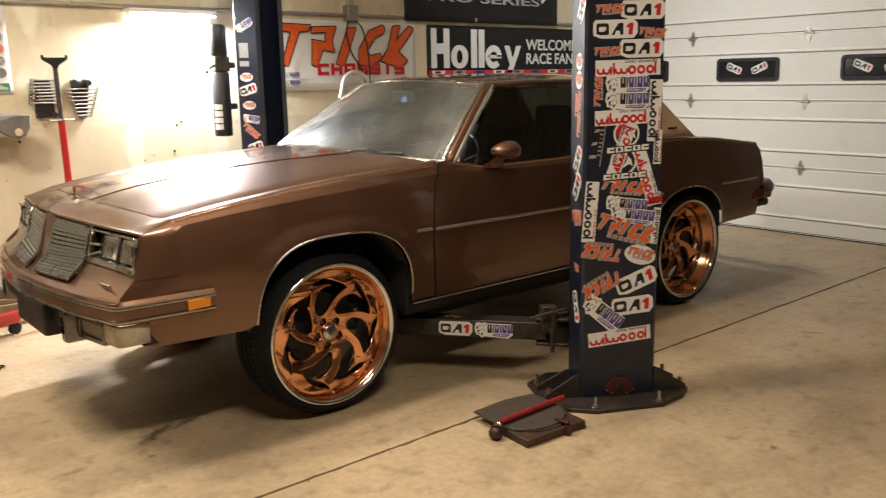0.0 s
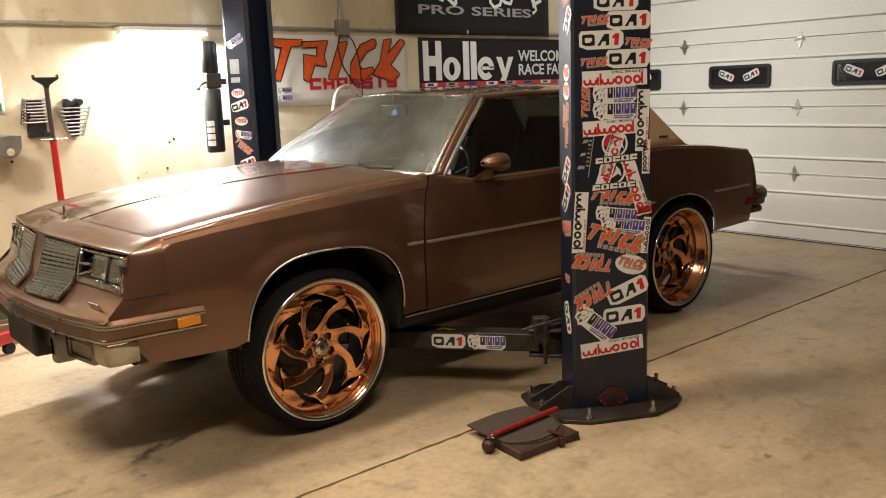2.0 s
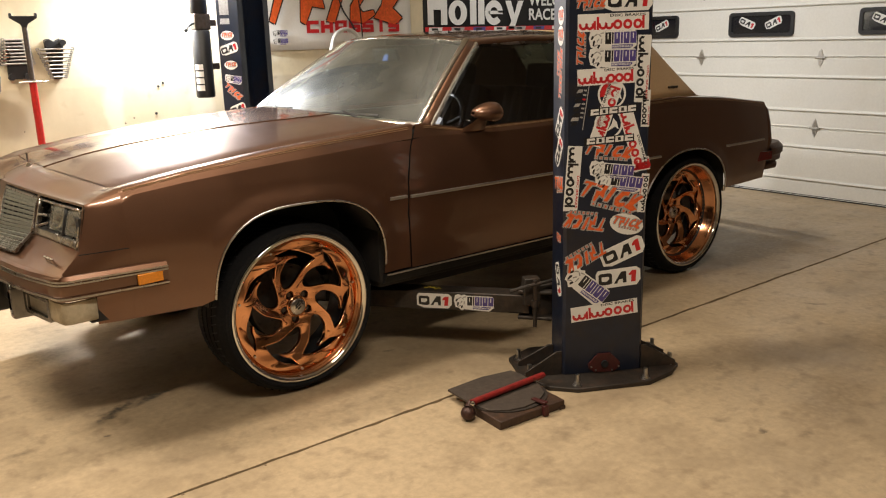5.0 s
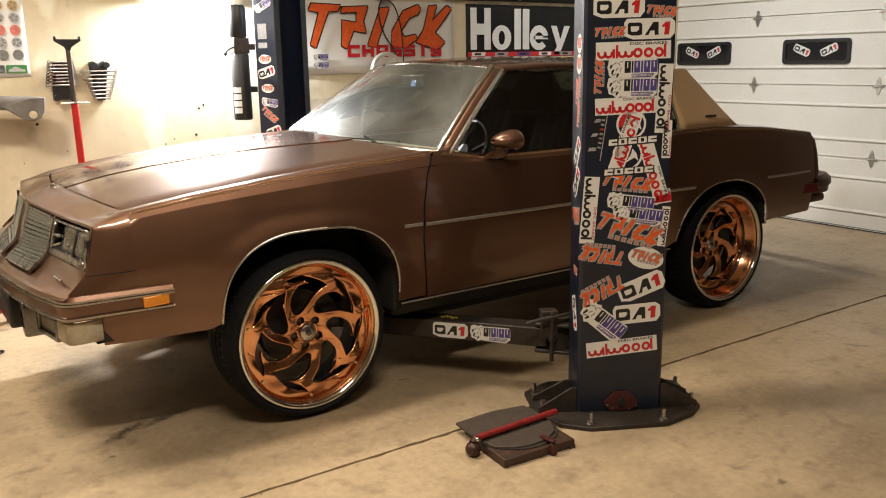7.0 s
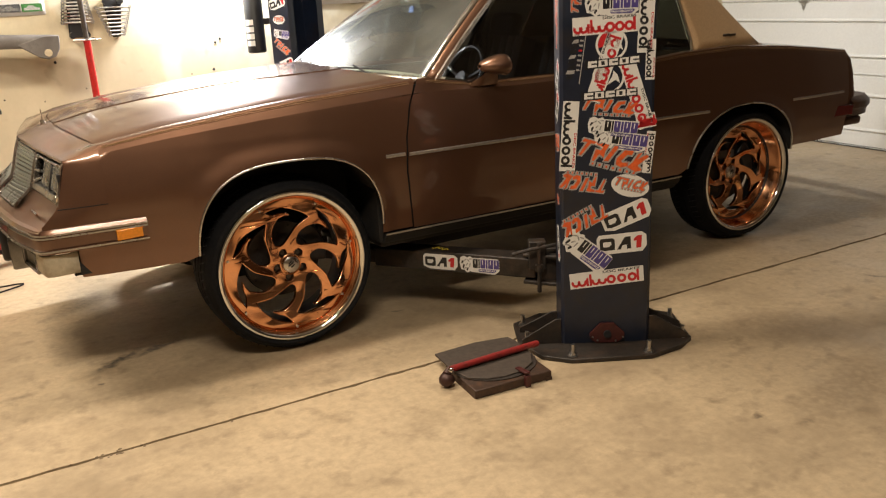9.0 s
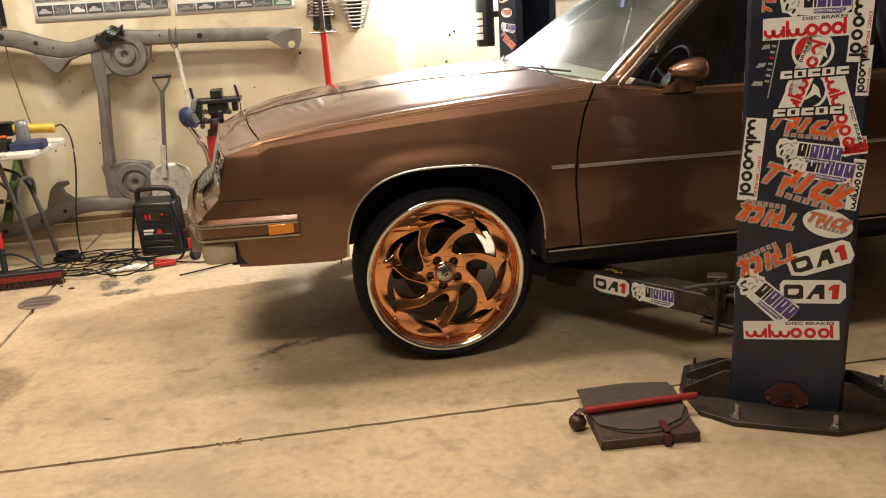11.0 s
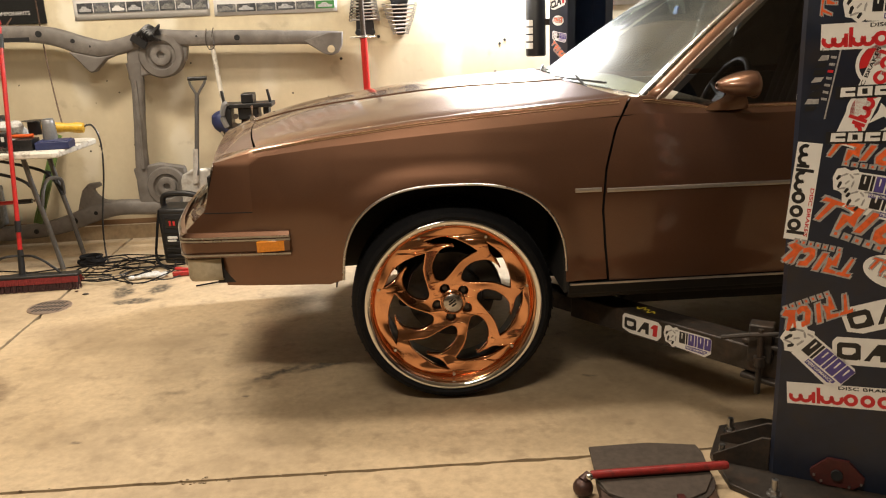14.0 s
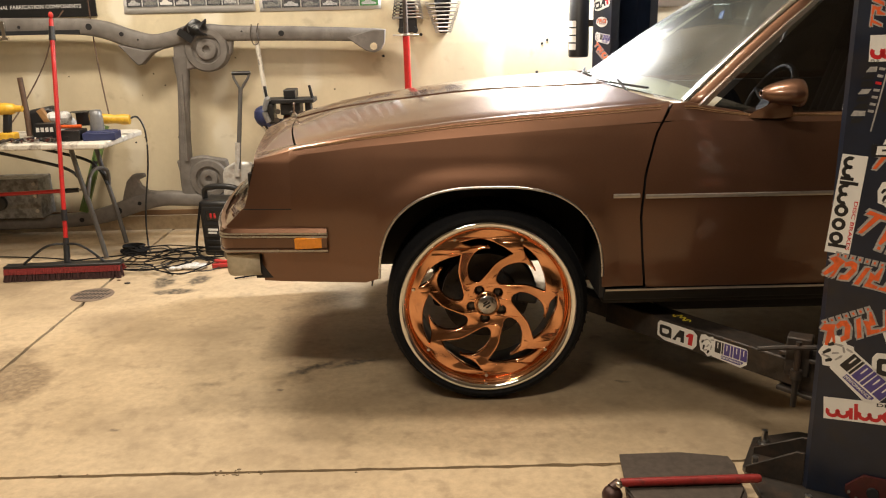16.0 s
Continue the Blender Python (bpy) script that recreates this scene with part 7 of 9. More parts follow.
flat(bm, [(5.97, 1.78), (6.04, 1.78), (6.085, 1.66), (6.13, 1.78), (6.20, 1.78), (6.08, 1.53), (6.0, 1.53), (6.045, 1.60)], m, 1, cream)
part("tall_mark", bm, VINYL, banner, "tall off-white marks", smooth=0)
bm = bmesh.new()
words(bm, "WELCOME", 0.143, on_wall(6.635, 1.785, 0.018), 0.0006, WHITE, width=0.735, bold=0.022)
words(bm, "RACE FANS", 0.143, on_wall(6.645, 1.654, 0.018), 0.0006, WHITE, width=0.755, bold=0.022)
part("greeting", bm, VINYL, banner, "off-white lettering", smooth=0)
bm = bmesh.new()
flat(bm, [(5.04, 1.518), (7.34, 1.518), (7.34, 1.556), (5.04, 1.556)], m, 1, RED)
for k in range(9):
    x = 5.08 + 0.25 * k
    flat(bm, [(x, 1.522), (x + 0.14, 1.522), (x + 0.15, 1.553), (x, 1.553)], m, 3, (WHITE, GREY, PURPLE)[k % 3])
    flat(bm, [(x + 0.03, 1.528), (x + 0.10, 1.528), (x + 0.10, 1.547), (x + 0.03, 1.547)], m, 5, BLACK)
part("sponsor_strip", bm, VINYL, banner, "red strip of small marks", smooth=0)

# upper black banner
banner = thing("banner", (5.73, Y1, 1.965), "black banner with white script strokes and grey capitals", "banner")
bm = bmesh.new()
cloth(bm, 4.77, 6.69, 1.975, 2.62, 0.006, 0.03)
part("sheet", bm, banner_black, banner, solid=0.0012, offset=1.0)
bm = bmesh.new()
words(bm, "PRO SERIES", 0.107, on_wall(5.718, 2.184, 0.045), 0.0006, GREY, width=1.41, bold=0.02)
part("lettering", bm, VINYL, banner, "grey capital letters", smooth=0)
bm = bmesh.new()
pts = []
for k in range(46):
    t = k / 45
    pts.append((4.95 + 1.6 * t + 0.03 * math.sin(t * 70), Y1 - 0.046, 2.32 + 0.045 * math.sin(t * 58) + 0.05 * math.sin(t * 17)))
sweep(bm, pts, [(-0.0008, -0.016), (0.0008, -0.016), (0.0008, 0.016), (-0.0008, 0.016)])
sweep(bm, [(6.46, Y1 - 0.047, 2.34), (6.50, Y1 - 0.047, 2.22), (6.45, Y1 - 0.047, 2.19)], [(-0.0008, -0.014), (0.0008, -0.014), (0.0008, 0.014), (-0.0008, 0.014)], up=(1, 0, 0))
part("script_stroke", bm, vinyl_white, banner, "white script stroke")

# posters
def poster(x0, x1, z0, z1, label):
    ob = thing("poster", ((x0 + x1) / 2, Y1, z0), label, "poster", "wall posters")
    bm = bmesh.new()
    cloth(bm, x0, x1, z0, z1, 0.008, 0.002)
    part("sheet", bm, paper, ob, solid=0.0006, offset=1.0)
    return ob


ob = poster(0.868, 1.655, 1.435, 1.982, "white wheel poster with rows of coloured rim pictures")
for r, mat in enumerate((print_gold, print_silver, print_red, print_silver, print_dark)):
    for c in range(9):
        x, z = 0.925 + c * 0.084, 1.862 - r * 0.0735
        bm = bmesh.new()
        ring_plate(bm, circle(0.031, 16), circle(0.024, 16), on_wall(x, z, 0.0125), 0.0008)
        for k in range(5):
            a = 2 * math.pi * k / 5 + r
            flat(bm, [(0.003 * math.sin(a), -0.003 * math.cos(a)), (0.025 * math.cos(a) + 0.004 * math.sin(a), 0.025 * math.sin(a) - 0.004 * math.cos(a)), (0.025 * math.cos(a) - 0.004 * math.sin(a), 0.025 * math.sin(a) + 0.004 * math.cos(a)), (-0.003 * math.sin(a), 0.003 * math.cos(a))], on_wall(x, z, 0.0125), 1, 0)
        part("rim_picture", bm, mat, ob, smooth=0)
        bm = bmesh.new()
        flat(bm, circle(0.024, 14), on_wall(x, z, 0.0115), 0, 0)
        part("rim_shade", bm, print_dark if r != 2 else print_red, ob, smooth=0)
for c in range(6):
    bm = bmesh.new()
    x = 0.89 + c * 0.126
    flat(bm, [(x, 1.457), (x + 0.118, 1.457), (x + 0.118, 1.505), (x, 1.505)], on_wall(0, 0, 0.012), 1, 0)
    part("car_picture", bm, photo_dark if c < 5 else print_green, ob, smooth=0)
    bm = bmesh.new()
    flat(bm, [(x + 0.012, 1.466), (x + 0.104, 1.466), (x + 0.106, 1.478), (x + 0.08, 1.484), (x + 0.066, 1.494), (x + 0.04, 1.494), (x + 0.03, 1.483), (x + 0.012, 1.479)], on_wall(0, 0, 0.012), 3, 0)
    part("car_shape", bm, print_silver if c % 2 else print_dark, ob, smooth=0)
bm = bmesh.new()
for k in range(6):
    x = 1.07 + k * 0.055
    flat(bm, [(x, 1.925), (x + 0.042, 1.925), (x + 0.042, 1.955), (x, 1.955)], on_wall(0, 0, 0.0115), 1, BLACK)
part("headline_bars", bm, VINYL, ob, smooth=0)
ob = poster(-0.012, 0.842, 1.440, 1.99, "white car poster with rows of small photographs")
for r in range(5):
    for c in range(8):
        x, z = 0.012 + c * 0.1035, 1.482 + r * 0.088
        bm = bmesh.new()
        flat(bm, [(x, z), (x + 0.097, z), (x + 0.097, z + 0.062), (x, z + 0.062)], on_wall(0, 0, 0.012), 1, 0)
        part("car_picture", bm, photo_dark, ob, smooth=0)
        bm = bmesh.new()
        flat(bm, [(x + 0.01, z + 0.010), (x + 0.086, z + 0.010), (x + 0.088, z + 0.024), (x + 0.066, z + 0.030), (x + 0.054, z + 0.042), (x + 0.034, z + 0.042), (x + 0.022, z + 0.029), (x + 0.01, z + 0.025)], on_wall(0, 0, 0.012), 3, 0)
        part("car_shape", bm, (print_silver, print_dark, paper, print_red)[(r * 3 + c * 5) % 4 if (r + c) % 5 == 0 else (c + r) % 3], ob, smooth=0)
# black trade sign
ob = thing("sign", (-0.7, Y1, 1.43), "black sign board with a line of white capitals", "sign")
bm = bmesh.new()
span(bm, (-1.25, Y1 - 0.014, 1.432), (-0.19, Y1 - 0.001, 1.86))
part("board", bm, banner_black, ob, bevel=0.003)
bm = bmesh.new()
words(bm, "NAL FABRICATION COMPONENTS", 0.034, on_wall(-0.283, 1.497, 0.0145), 0.0005, WHITE, "RIGHT", width=0.535)
part("lettering", bm, VINYL, ob, smooth=0)

# wrench racks: black holders with chrome spanners laid across
def wrench_rack(x, z, top_wide, label):
    ob = thing("wrench_rack", (x, Y1, z), label, "wrench rack", "wrench racks on the wall")
    bm = bmesh.new()
    plate(bm, [(-0.025, -0.01), (0.025, -0.01), (0.055, 0.19), (0.058, 0.235), (0.03, 0.242), (0.0, 0.225), (-0.03, 0.242), (-0.058, 0.235), (-0.055, 0.19)] if top_wide else [(-0.06, 0.0), (0.06, 0.0), (0.055, 0.11), (0.045, 0.24), (-0.045, 0.24), (-0.055, 0.11)], on_wall(x, z, 0.0005), 0.03)
    part("holder", bm, black_plastic, ob, "black plastic holder", bevel=0.006)
    for k in range(8):
        t = k / 7
        w = (0.048 + 0.062 * t) if top_wide else (0.096 - 0.024 * t)
        zz = z + 0.005 + 0.0245 * k if top_wide else z + 0.095 + 0.0205 * k
        bm = bmesh.new()
        rod(bm, (x - w + 0.012, Y1 - 0.038, zz), (x + w - 0.012, Y1 - 0.038, zz), 0.0062, seg=8)
        for sx in (-1, 1):
            lathe(bm, (x + sx * (w - 0.006), Y1 - 0.038, zz), (0, 1, 0), [(0.005, -0.005), (0.0125, -0.005), (0.0125, 0.005), (0.005, 0.005)], 10, closed=True)
        part("wrench", bm, steel, ob, "chrome wrench")
    zz = z + (0.215 if top_wide else 0.015)
    for sx in (-1, 1):
        bm = bmesh.new()
        rod(bm, (x + sx * 0.045, Y1 - 0.034, zz), (x + sx * 0.045, Y1 - 0.06, zz), 0.020, seg=14)
        part("knob", bm, black_plastic, ob)
    return ob


wrench_rack(1.828, 1.282, False, "black wrench rack of chrome spanners hung on the wall")
wrench_rack(2.058, 1.282, True, "black wrench rack of chrome spanners hung on the wall")

# bolts and stains stuck in the plaster
bm = bmesh.new()
rng = random.Random(4)
for k in range(26):
    x, z = rng.uniform(-0.6, 3.0), rng.uniform(0.55, 1.35)
    flat(bm, [(x + a, z + b) for a, b in circle(rng.uniform(0.003, 0.011), 8)], on_wall(0, 0, 0.0022), 0, 0)
tagged(part("wall_holes", bm, matte_black, smooth=0), "small dark holes in the drywall", "hole", kind="stuff")

# ---- car frame hung flat against the wall ----
frame_grey = material("grey_primer", (0.165, 0.150, 0.137), 0.6, grain=0.22, grain_size=0.025, stain=0.75, stain_size=0.10, stain_colour=(0.085, 0.074, 0.064), stain_range=(0.45, 0.68), bump=0.2, bump_size=0.01)
FY = 5.70
chassis = thing("chassis", (0.3, FY, 0.03), "grey primed car chassis hung flat against the wall", "chassis")


def rail(bm, pts, heights, depth=0.085):
    """A box rail along pts (x, z) in the wall's plane with its own height at each point."""
    line_ = smooth_line([(x, FY, z) for x, z in pts], 6)
    hs = np.interp(np.linspace(0, 1, len(line_)), np.linspace(0, 1, len(heights)), heights)
    rings = []
    for i, p in enumerate(line_):
        a, b = line_[max(i - 1, 0)], line_[min(i + 1, len(line_) - 1)]
        d = (b - a).normalized()
        n = Vector((-d.z, 0, d.x))
        h = hs[i] / 2
        r = 0.014
        sec = [(-depth / 2 + r, -h), (depth / 2 - r, -h), (depth / 2, -h + r), (depth / 2, h - r), (depth / 2 - r, h), (-depth / 2 + r, h), (-depth / 2, h - r), (-depth / 2, -h + r)]
        rings.append([bm.verts.new(p + Vector((0, y, 0)) + n * z) for y, z in sec])
    for a, b in zip(rings, rings[1:]):
        for i in range(8):
            bm.faces.new((a[i], a[(i + 1) % 8], b[(i + 1) % 8], b[i]))
    bm.faces.new(rings[0])
    bm.faces.new(rings[-1][::-1])


bm = bmesh.new()
rail(bm, [(-2.2, 1.375), (-1.0, 1.385), (-0.35, 1.375), (-0.12, 1.352), (0.06, 1.290), (0.20, 1.262), (0.34, 1.285), (0.48, 1.325), (0.70, 1.308), (1.05, 1.298), (1.40, 1.285), (1.66, 1.272)], [0.095, 0.10, 0.10, 0.105, 0.11, 0.10, 0.095, 0.09, 0.095, 0.09, 0.085, 0.08])
part("upper_rail", bm, frame_grey, chassis, smooth=50)
# shade under the left of the upper rail, laid on as a black strip
bm = bmesh.new()
span(bm, (-1.9, FY - 0.0445, 1.326), (-0.24, FY - 0.041, 1.352))
part("rail_slot", bm, matte_black, chassis, "black strip for the shaded lower side of the rail")
bm = bmesh.new()
plate(bm, [(1.44, 1.262), (1.50, 1.222), (1.56, 1.180), (1.61, 1.166), (1.655, 1.180), (1.682, 1.225), (1.69, 1.31), (1.60, 1.31)], Matrix.Translation((0, FY + 0.0, 0)) @ pose(0, 0, 0, 90), 0.046)
part("rail_lug", bm, frame_grey, chassis, bevel=0.006)
bm = bmesh.new()
rod(bm, (1.612, FY - 0.052, 1.207), (1.612, FY - 0.047, 1.207), 0.023, seg=18)
part("lug_hole", bm, wall_paint, chassis, "open bolt hole")
for x, z, r in ((-0.18, 1.368, 0.020), (0.02, 1.318, 0.014), (0.12, 1.282, 0.006), (1.03, 1.300, 0.018), (0.78, 1.318, 0.006), (-0.62, 1.375, 0.010)):
    bm = bmesh.new()
    rod(bm, (x, FY - 0.0455, z), (x, FY - 0.0415, z), r, seg=14)
    part("rail_hole", bm, matte_black, chassis, "dark hole in the rail")
bm = bmesh.new()
plate(bm, [(-0.02, 1.255), (0.16, 1.215), (0.30, 1.235), (0.20, 1.195), (0.13, 1.128), (0.10, 1.120), (0.07, 1.15), (0.03, 1.20)], Matrix.Translation((0, FY + 0.03, 0)) @ pose(0, 0, 0, 90), 0.07)
part("hanging_bracket", bm, frame_grey, chassis, bevel=0.008)


def spring_pod(x, z, r):
    bm = bmesh.new()
    lathe(bm, (x, FY, z), (0, -1, 0), [(0.001, -0.04), (r, -0.04), (r, 0.028), (r * 0.93, 0.044), (r * 0.66, 0.046), (r * 0.60, 0.030), (r * 0.50, 0.030), (r * 0.44, 0.046), (r * 0.30, 0.050), (r * 0.17, 0.044), (r * 0.15, 0.01), (0.001, 0.01)], 40)
    part("spring_pod", bm, frame_grey, chassis, "round spring mount", smooth=40)
    bm = bmesh.new()
    rod(bm, (x, FY - 0.012, z), (x, FY - 0.0105, z), r * 0.15, seg=16)
    part("pod_hole", bm, wall_paint, chassis, "open hole in the mount")


spring_pod(0.545, 1.212, 0.142)
spring_pod(0.478, 0.376, 0.130)
bm = bmesh.new()
plate(bm, [(0.32, 1.06), (0.44, 1.09), (0.60, 1.08), (0.70, 1.18), (0.72, 1.30), (0.42, 1.32), (0.33, 1.24)], Matrix.Translation((0, FY + 0.03, 0)) @ pose(0, 0, 0, 90), 0.055)
part("pod_plate", bm, frame_grey, chassis, bevel=0.012)
bm = bmesh.new()
plate(bm, [(0.27, 0.50), (0.44, 0.53), (0.60, 0.50), (0.63, 0.36), (0.60, 0.25), (0.40, 0.24), (0.30, 0.32)], Matrix.Translation((0, FY + 0.03, 0)) @ pose(0, 0, 0, 90), 0.055)
part("pod_plate", bm, frame_grey, chassis, bevel=0.012)
bm = bmesh.new()
rail(bm, [(0.365, 1.17), (0.368, 1.02), (0.350, 0.80), (0.335, 0.62), (0.328, 0.44), (0.34, 0.26)], [0.10, 0.072, 0.066, 0.07, 0.085, 0.11], 0.07)
part("crossmember", bm, frame_grey, chassis, smooth=50)
bm = bmesh.new()
sweep(bm, [(0.365, FY - 0.040, 1.06), (0.36, FY - 0.042, 0.80), (0.345, FY - 0.042, 0.50)], [(-0.012, -0.004), (0.012, -0.004), (0.008, 0.006), (-0.008, 0.006)], up=(0, -1, 0))
part("crossmember_rib", bm, frame_grey, chassis)
bm = bmesh.new()
rail(bm, [(-2.2, 0.095), (-0.9, 0.100), (-0.42, 0.115), (-0.20, 0.155), (-0.02, 0.215), (0.16, 0.245), (0.40, 0.235), (0.80, 0.235), (1.30, 0.225), (1.70, 0.21)], [0.085, 0.085, 0.09, 0.105, 0.11, 0.095, 0.09, 0.09, 0.09, 0.085])
part("lower_rail", bm, frame_grey, chassis, smooth=50)
bm = bmesh.new()
plate(bm, [(-0.12, 0.235), (0.18, 0.29), (0.06, 0.30), (0.015, 0.34), (0.0, 0.375), (0.05, 0.395), (0.04, 0.42), (-0.03, 0.415), (-0.075, 0.37), (-0.10, 0.30)], Matrix.Translation((0, FY + 0.02, 0)) @ pose(0, 0, 0, 90), 0.05)
part("lower_bracket", bm, frame_grey, chassis, bevel=0.008)
for x, z, r in ((-0.145, 0.175, 0.022), (0.0, 0.222, 0.013), (-0.40, 0.118, 0.016)):
    bm = bmesh.new()
    rod(bm, (x, FY - 0.046, z), (x, FY - 0.0415, z), r, seg=14)
    part("rail_hole", bm, matte_black, chassis, "dark hole in the rail")
loom = thing("wiring_loom", (0.48, FY - 0.05, 1.30), "bundle of black wiring tied on the hung frame", "wiring")
for k in range(9):
    a = k * 0.7
    bm = bmesh.new()
    tube(bm, [(0.40 + 0.02 * k, FY - 0.05, 1.30), (0.43 + 0.012 * k, FY - 0.075 - 0.004 * k, 1.345 + 0.015 * math.sin(a)), (0.50 + 0.008 * k, FY - 0.06, 1.385 + 0.012 * math.cos(a)), (0.55 + 0.01 * math.sin(a * 2), FY - 0.05, 1.335)], 0.006, 6, 4)
    part("wire", bm, black_plastic, loom)
bm = bmesh.new()
box(bm, (0.43, FY - 0.06, 1.30), (0.10, 0.03, 0.045), pose(0, 0, 0, 0, 35))
part("connector", bm, black_plastic, loom, "black connector block")
ob = thing("hose_clamp", (-0.70, FY - 0.05, 1.33), "bright metal clamp hooked on the frame rail", "clamp")
bm = bmesh.new()
span(bm, (-0.728, FY - 0.062, 1.30), (-0.702, FY - 0.045, 1.415))
span(bm, (-0.735, FY - 0.075, 1.295), (-0.685, FY - 0.046, 1.315))
part("strap", bm, chrome, ob, bevel=0.003)
bm = bmesh.new()
tube(bm, [(0.848, FY - 0.055, 1.36), (0.838, FY - 0.06, 1.29), (0.855, FY - 0.055, 1.235), (0.885, FY - 0.055, 1.25), (0.878, FY - 0.058, 1.31), (0.892, FY - 0.055, 1.365)], 0.0035, 6)
piece("tie_wire", bm, iron, "thin wire loop tied round the frame rail", "wire")

# ---- on the floor and along the wall ----
worn_red = material("worn_red_paint", (0.24, 0.018, 0.016), 0.42, grain=0.2, stain=0.6, stain_size=0.025, stain_colour=(0.05, 0.015, 0.012))
oily_iron = material("oily_brown_iron", (0.055, 0.026, 0.02), 0.45, 0.4, grain=0.3, grain_size=0.01)
plate_brown = material("dusty_brown_steel", (0.075, 0.058, 0.046), 0.6, 0.3, grain=0.25, stain=0.5, stain_size=0.05, stain_colour=(0.04, 0.03, 0.025))
# alignment turn plate with its red pull bar, by the near column
tp = thing("turn_plate", (2.73, 2.39, 0), "black steel turn plate with an oily red pull bar", "turn plate")
TP = Matrix.Translation((2.725, 2.385, 0)) @ pose(0, 0, 0, 0, 0, -5.5)
bm = bmesh.new()
plate(bm, [(-0.168, -0.195), (0.165, -0.185), (0.165, 0.02), (-0.168, 0.03)], TP @ Matrix.Translation((0, 0, 0.001)), 0.034)
rusty_plate = material("rusty_brown_plate", (0.055, 0.030, 0.019), 0.6, 0.2, grain=0.3, grain_size=0.015, stain=0.6, stain_size=0.04, stain_colour=(0.12, 0.055, 0.026), rough_var=0.15)
part("base", bm, rusty_plate, tp, "rusty brown steel base", bevel=0.004)
for x in (-0.155, 0.150):
    bm = bmesh.new()
    box(bm, TP @ Vector((x, -0.08, 0.007)), (0.026, 0.22, 0.0135), pose(0, 0, 0, 0, 0, -5.5))
    part("skid", bm, rusty_plate, tp)
bm = bmesh.new()
rows = []
top = [(-0.172, 0.165), (-0.05, 0.180), (0.02, 0.187), (0.10, 0.178), (0.165, 0.170), (0.175, 0.12), (0.168, -0.02), (0.13, -0.10), (0.06, -0.145), (-0.02, -0.155), (-0.09, -0.14), (-0.15, -0.10), (-0.172, -0.02)]
plate(bm, top, TP @ Matrix.Translation((0, 0, 0.036)), 0.010)
part("top_sheet", bm, plate_brown, tp, "curved dusty brown top sheet", bevel=0.002)
bm = bmesh.new()
plate(bm, [(x * 0.175, y * 0.155) for x, y in circle(1, 32)], TP @ Matrix.Translation((0.0, -0.015, 0.0352)), 0.004)
part("turntable", bm, iron, tp, "round steel turntable")
bm = bmesh.new()
rod(bm, TP @ Vector((-0.19, -0.03, 0.062)), TP @ Vector((0.215, 0.015, 0.062)), 0.0125, 0.0135, seg=16)
rod(bm, TP @ Vector((0.215, 0.015, 0.062)), TP @ Vector((0.222, 0.016, 0.062)), 0.011, seg=16)
pull_bar = part("pull_bar", bm, worn_red, tp, "oily red pull bar")
bm = bmesh.new()
ball(bm, TP @ Vector((-0.215, -0.045, 0.030)), 0.031, (1, 1, 0.95))
rod(bm, TP @ Vector((-0.215, -0.045, 0.05)), TP @ Vector((-0.195, -0.03, 0.066)), 0.018, 0.012)
part("bar_end", bm, oily_iron, pull_bar, "round oily bar end")
bm = bmesh.new()
ball(bm, TP @ Vector((-0.197, -0.048, 0.066)), 0.012)
part("bolt_head", bm, chrome, pull_bar, "bright bolt head")
bm = bmesh.new()
box(bm, TP @ Vector((0.052, -0.196, 0.024)), (0.022, 0.022, 0.046), pose(0, 0, 0, 0, 0, -5.5))
box(bm, TP @ Vector((0.052, -0.16, 0.052)), (0.022, 0.085, 0.010), pose(0, 0, 0, -8, 0, -5.5))
part("clamp", bm, dark_red, tp, "small oily red clamp", bevel=0.003)

# floor drain set in the slab
grate_iron = material("rusty_grate", (0.22, 0.165, 0.125), 0.6, 0.4, grain=0.2, stain=0.5, stain_size=0.04, stain_colour=(0.13, 0.09, 0.06))
drain = thing("floor_drain", (0.15, 4.415, 0), "round cast iron floor drain with slots", "floor drain", kind="structure")
bm = bmesh.new()
lathe(bm, (0.15, 4.415, 0), (0, 0, 1), [(0.110, 0.0005), (0.108, 0.004), (0.096, 0.005), (0.001, 0.005)], 40)
part("grate", bm, grate_iron, drain, "worn iron grate")
for r in range(-1, 2):
    for c in range(-4, 5):
        x, y = c * 0.021 + r * 0.016, r * 0.054
        if math.hypot(x, y) < 0.088:
            bm = bmesh.new()
            plate(bm, rounded(0.042, 0.010, 0.004, 3), Matrix.Translation((0.15 + x, 4.415 + y, 0.0046)) @ pose(0, 0, 0, 0, 0, 72), 0.0012)
            part("slot", bm, matte_black, drain, "dark drain slot")

# push broom leaning on the wall table
broom = thing("push_broom", (-0.13, 4.75, 0), "push broom with a red handle and red and black bristles", "broom")
BM = Matrix.Translation((-0.132, 4.745, 0)) @ pose(0, 0, 0, 0, 0, 3.5)
bm = bmesh.new()
span(bm, (-0.325, -0.035, 0.068), (0.325, 0.035, 0.086))
bm.transform(BM)
part("block", bm, black_plastic, broom, "black broom block", bevel=0.005)
bristle_red = material("dusty_red_bristle", (0.17, 0.014, 0.012), 0.8, grain=0.4, grain_size=0.01)
bristle_dark = material("dark_maroon_bristle", (0.035, 0.010, 0.009), 0.8, grain=0.4, grain_size=0.01)
rng = random.Random(8)
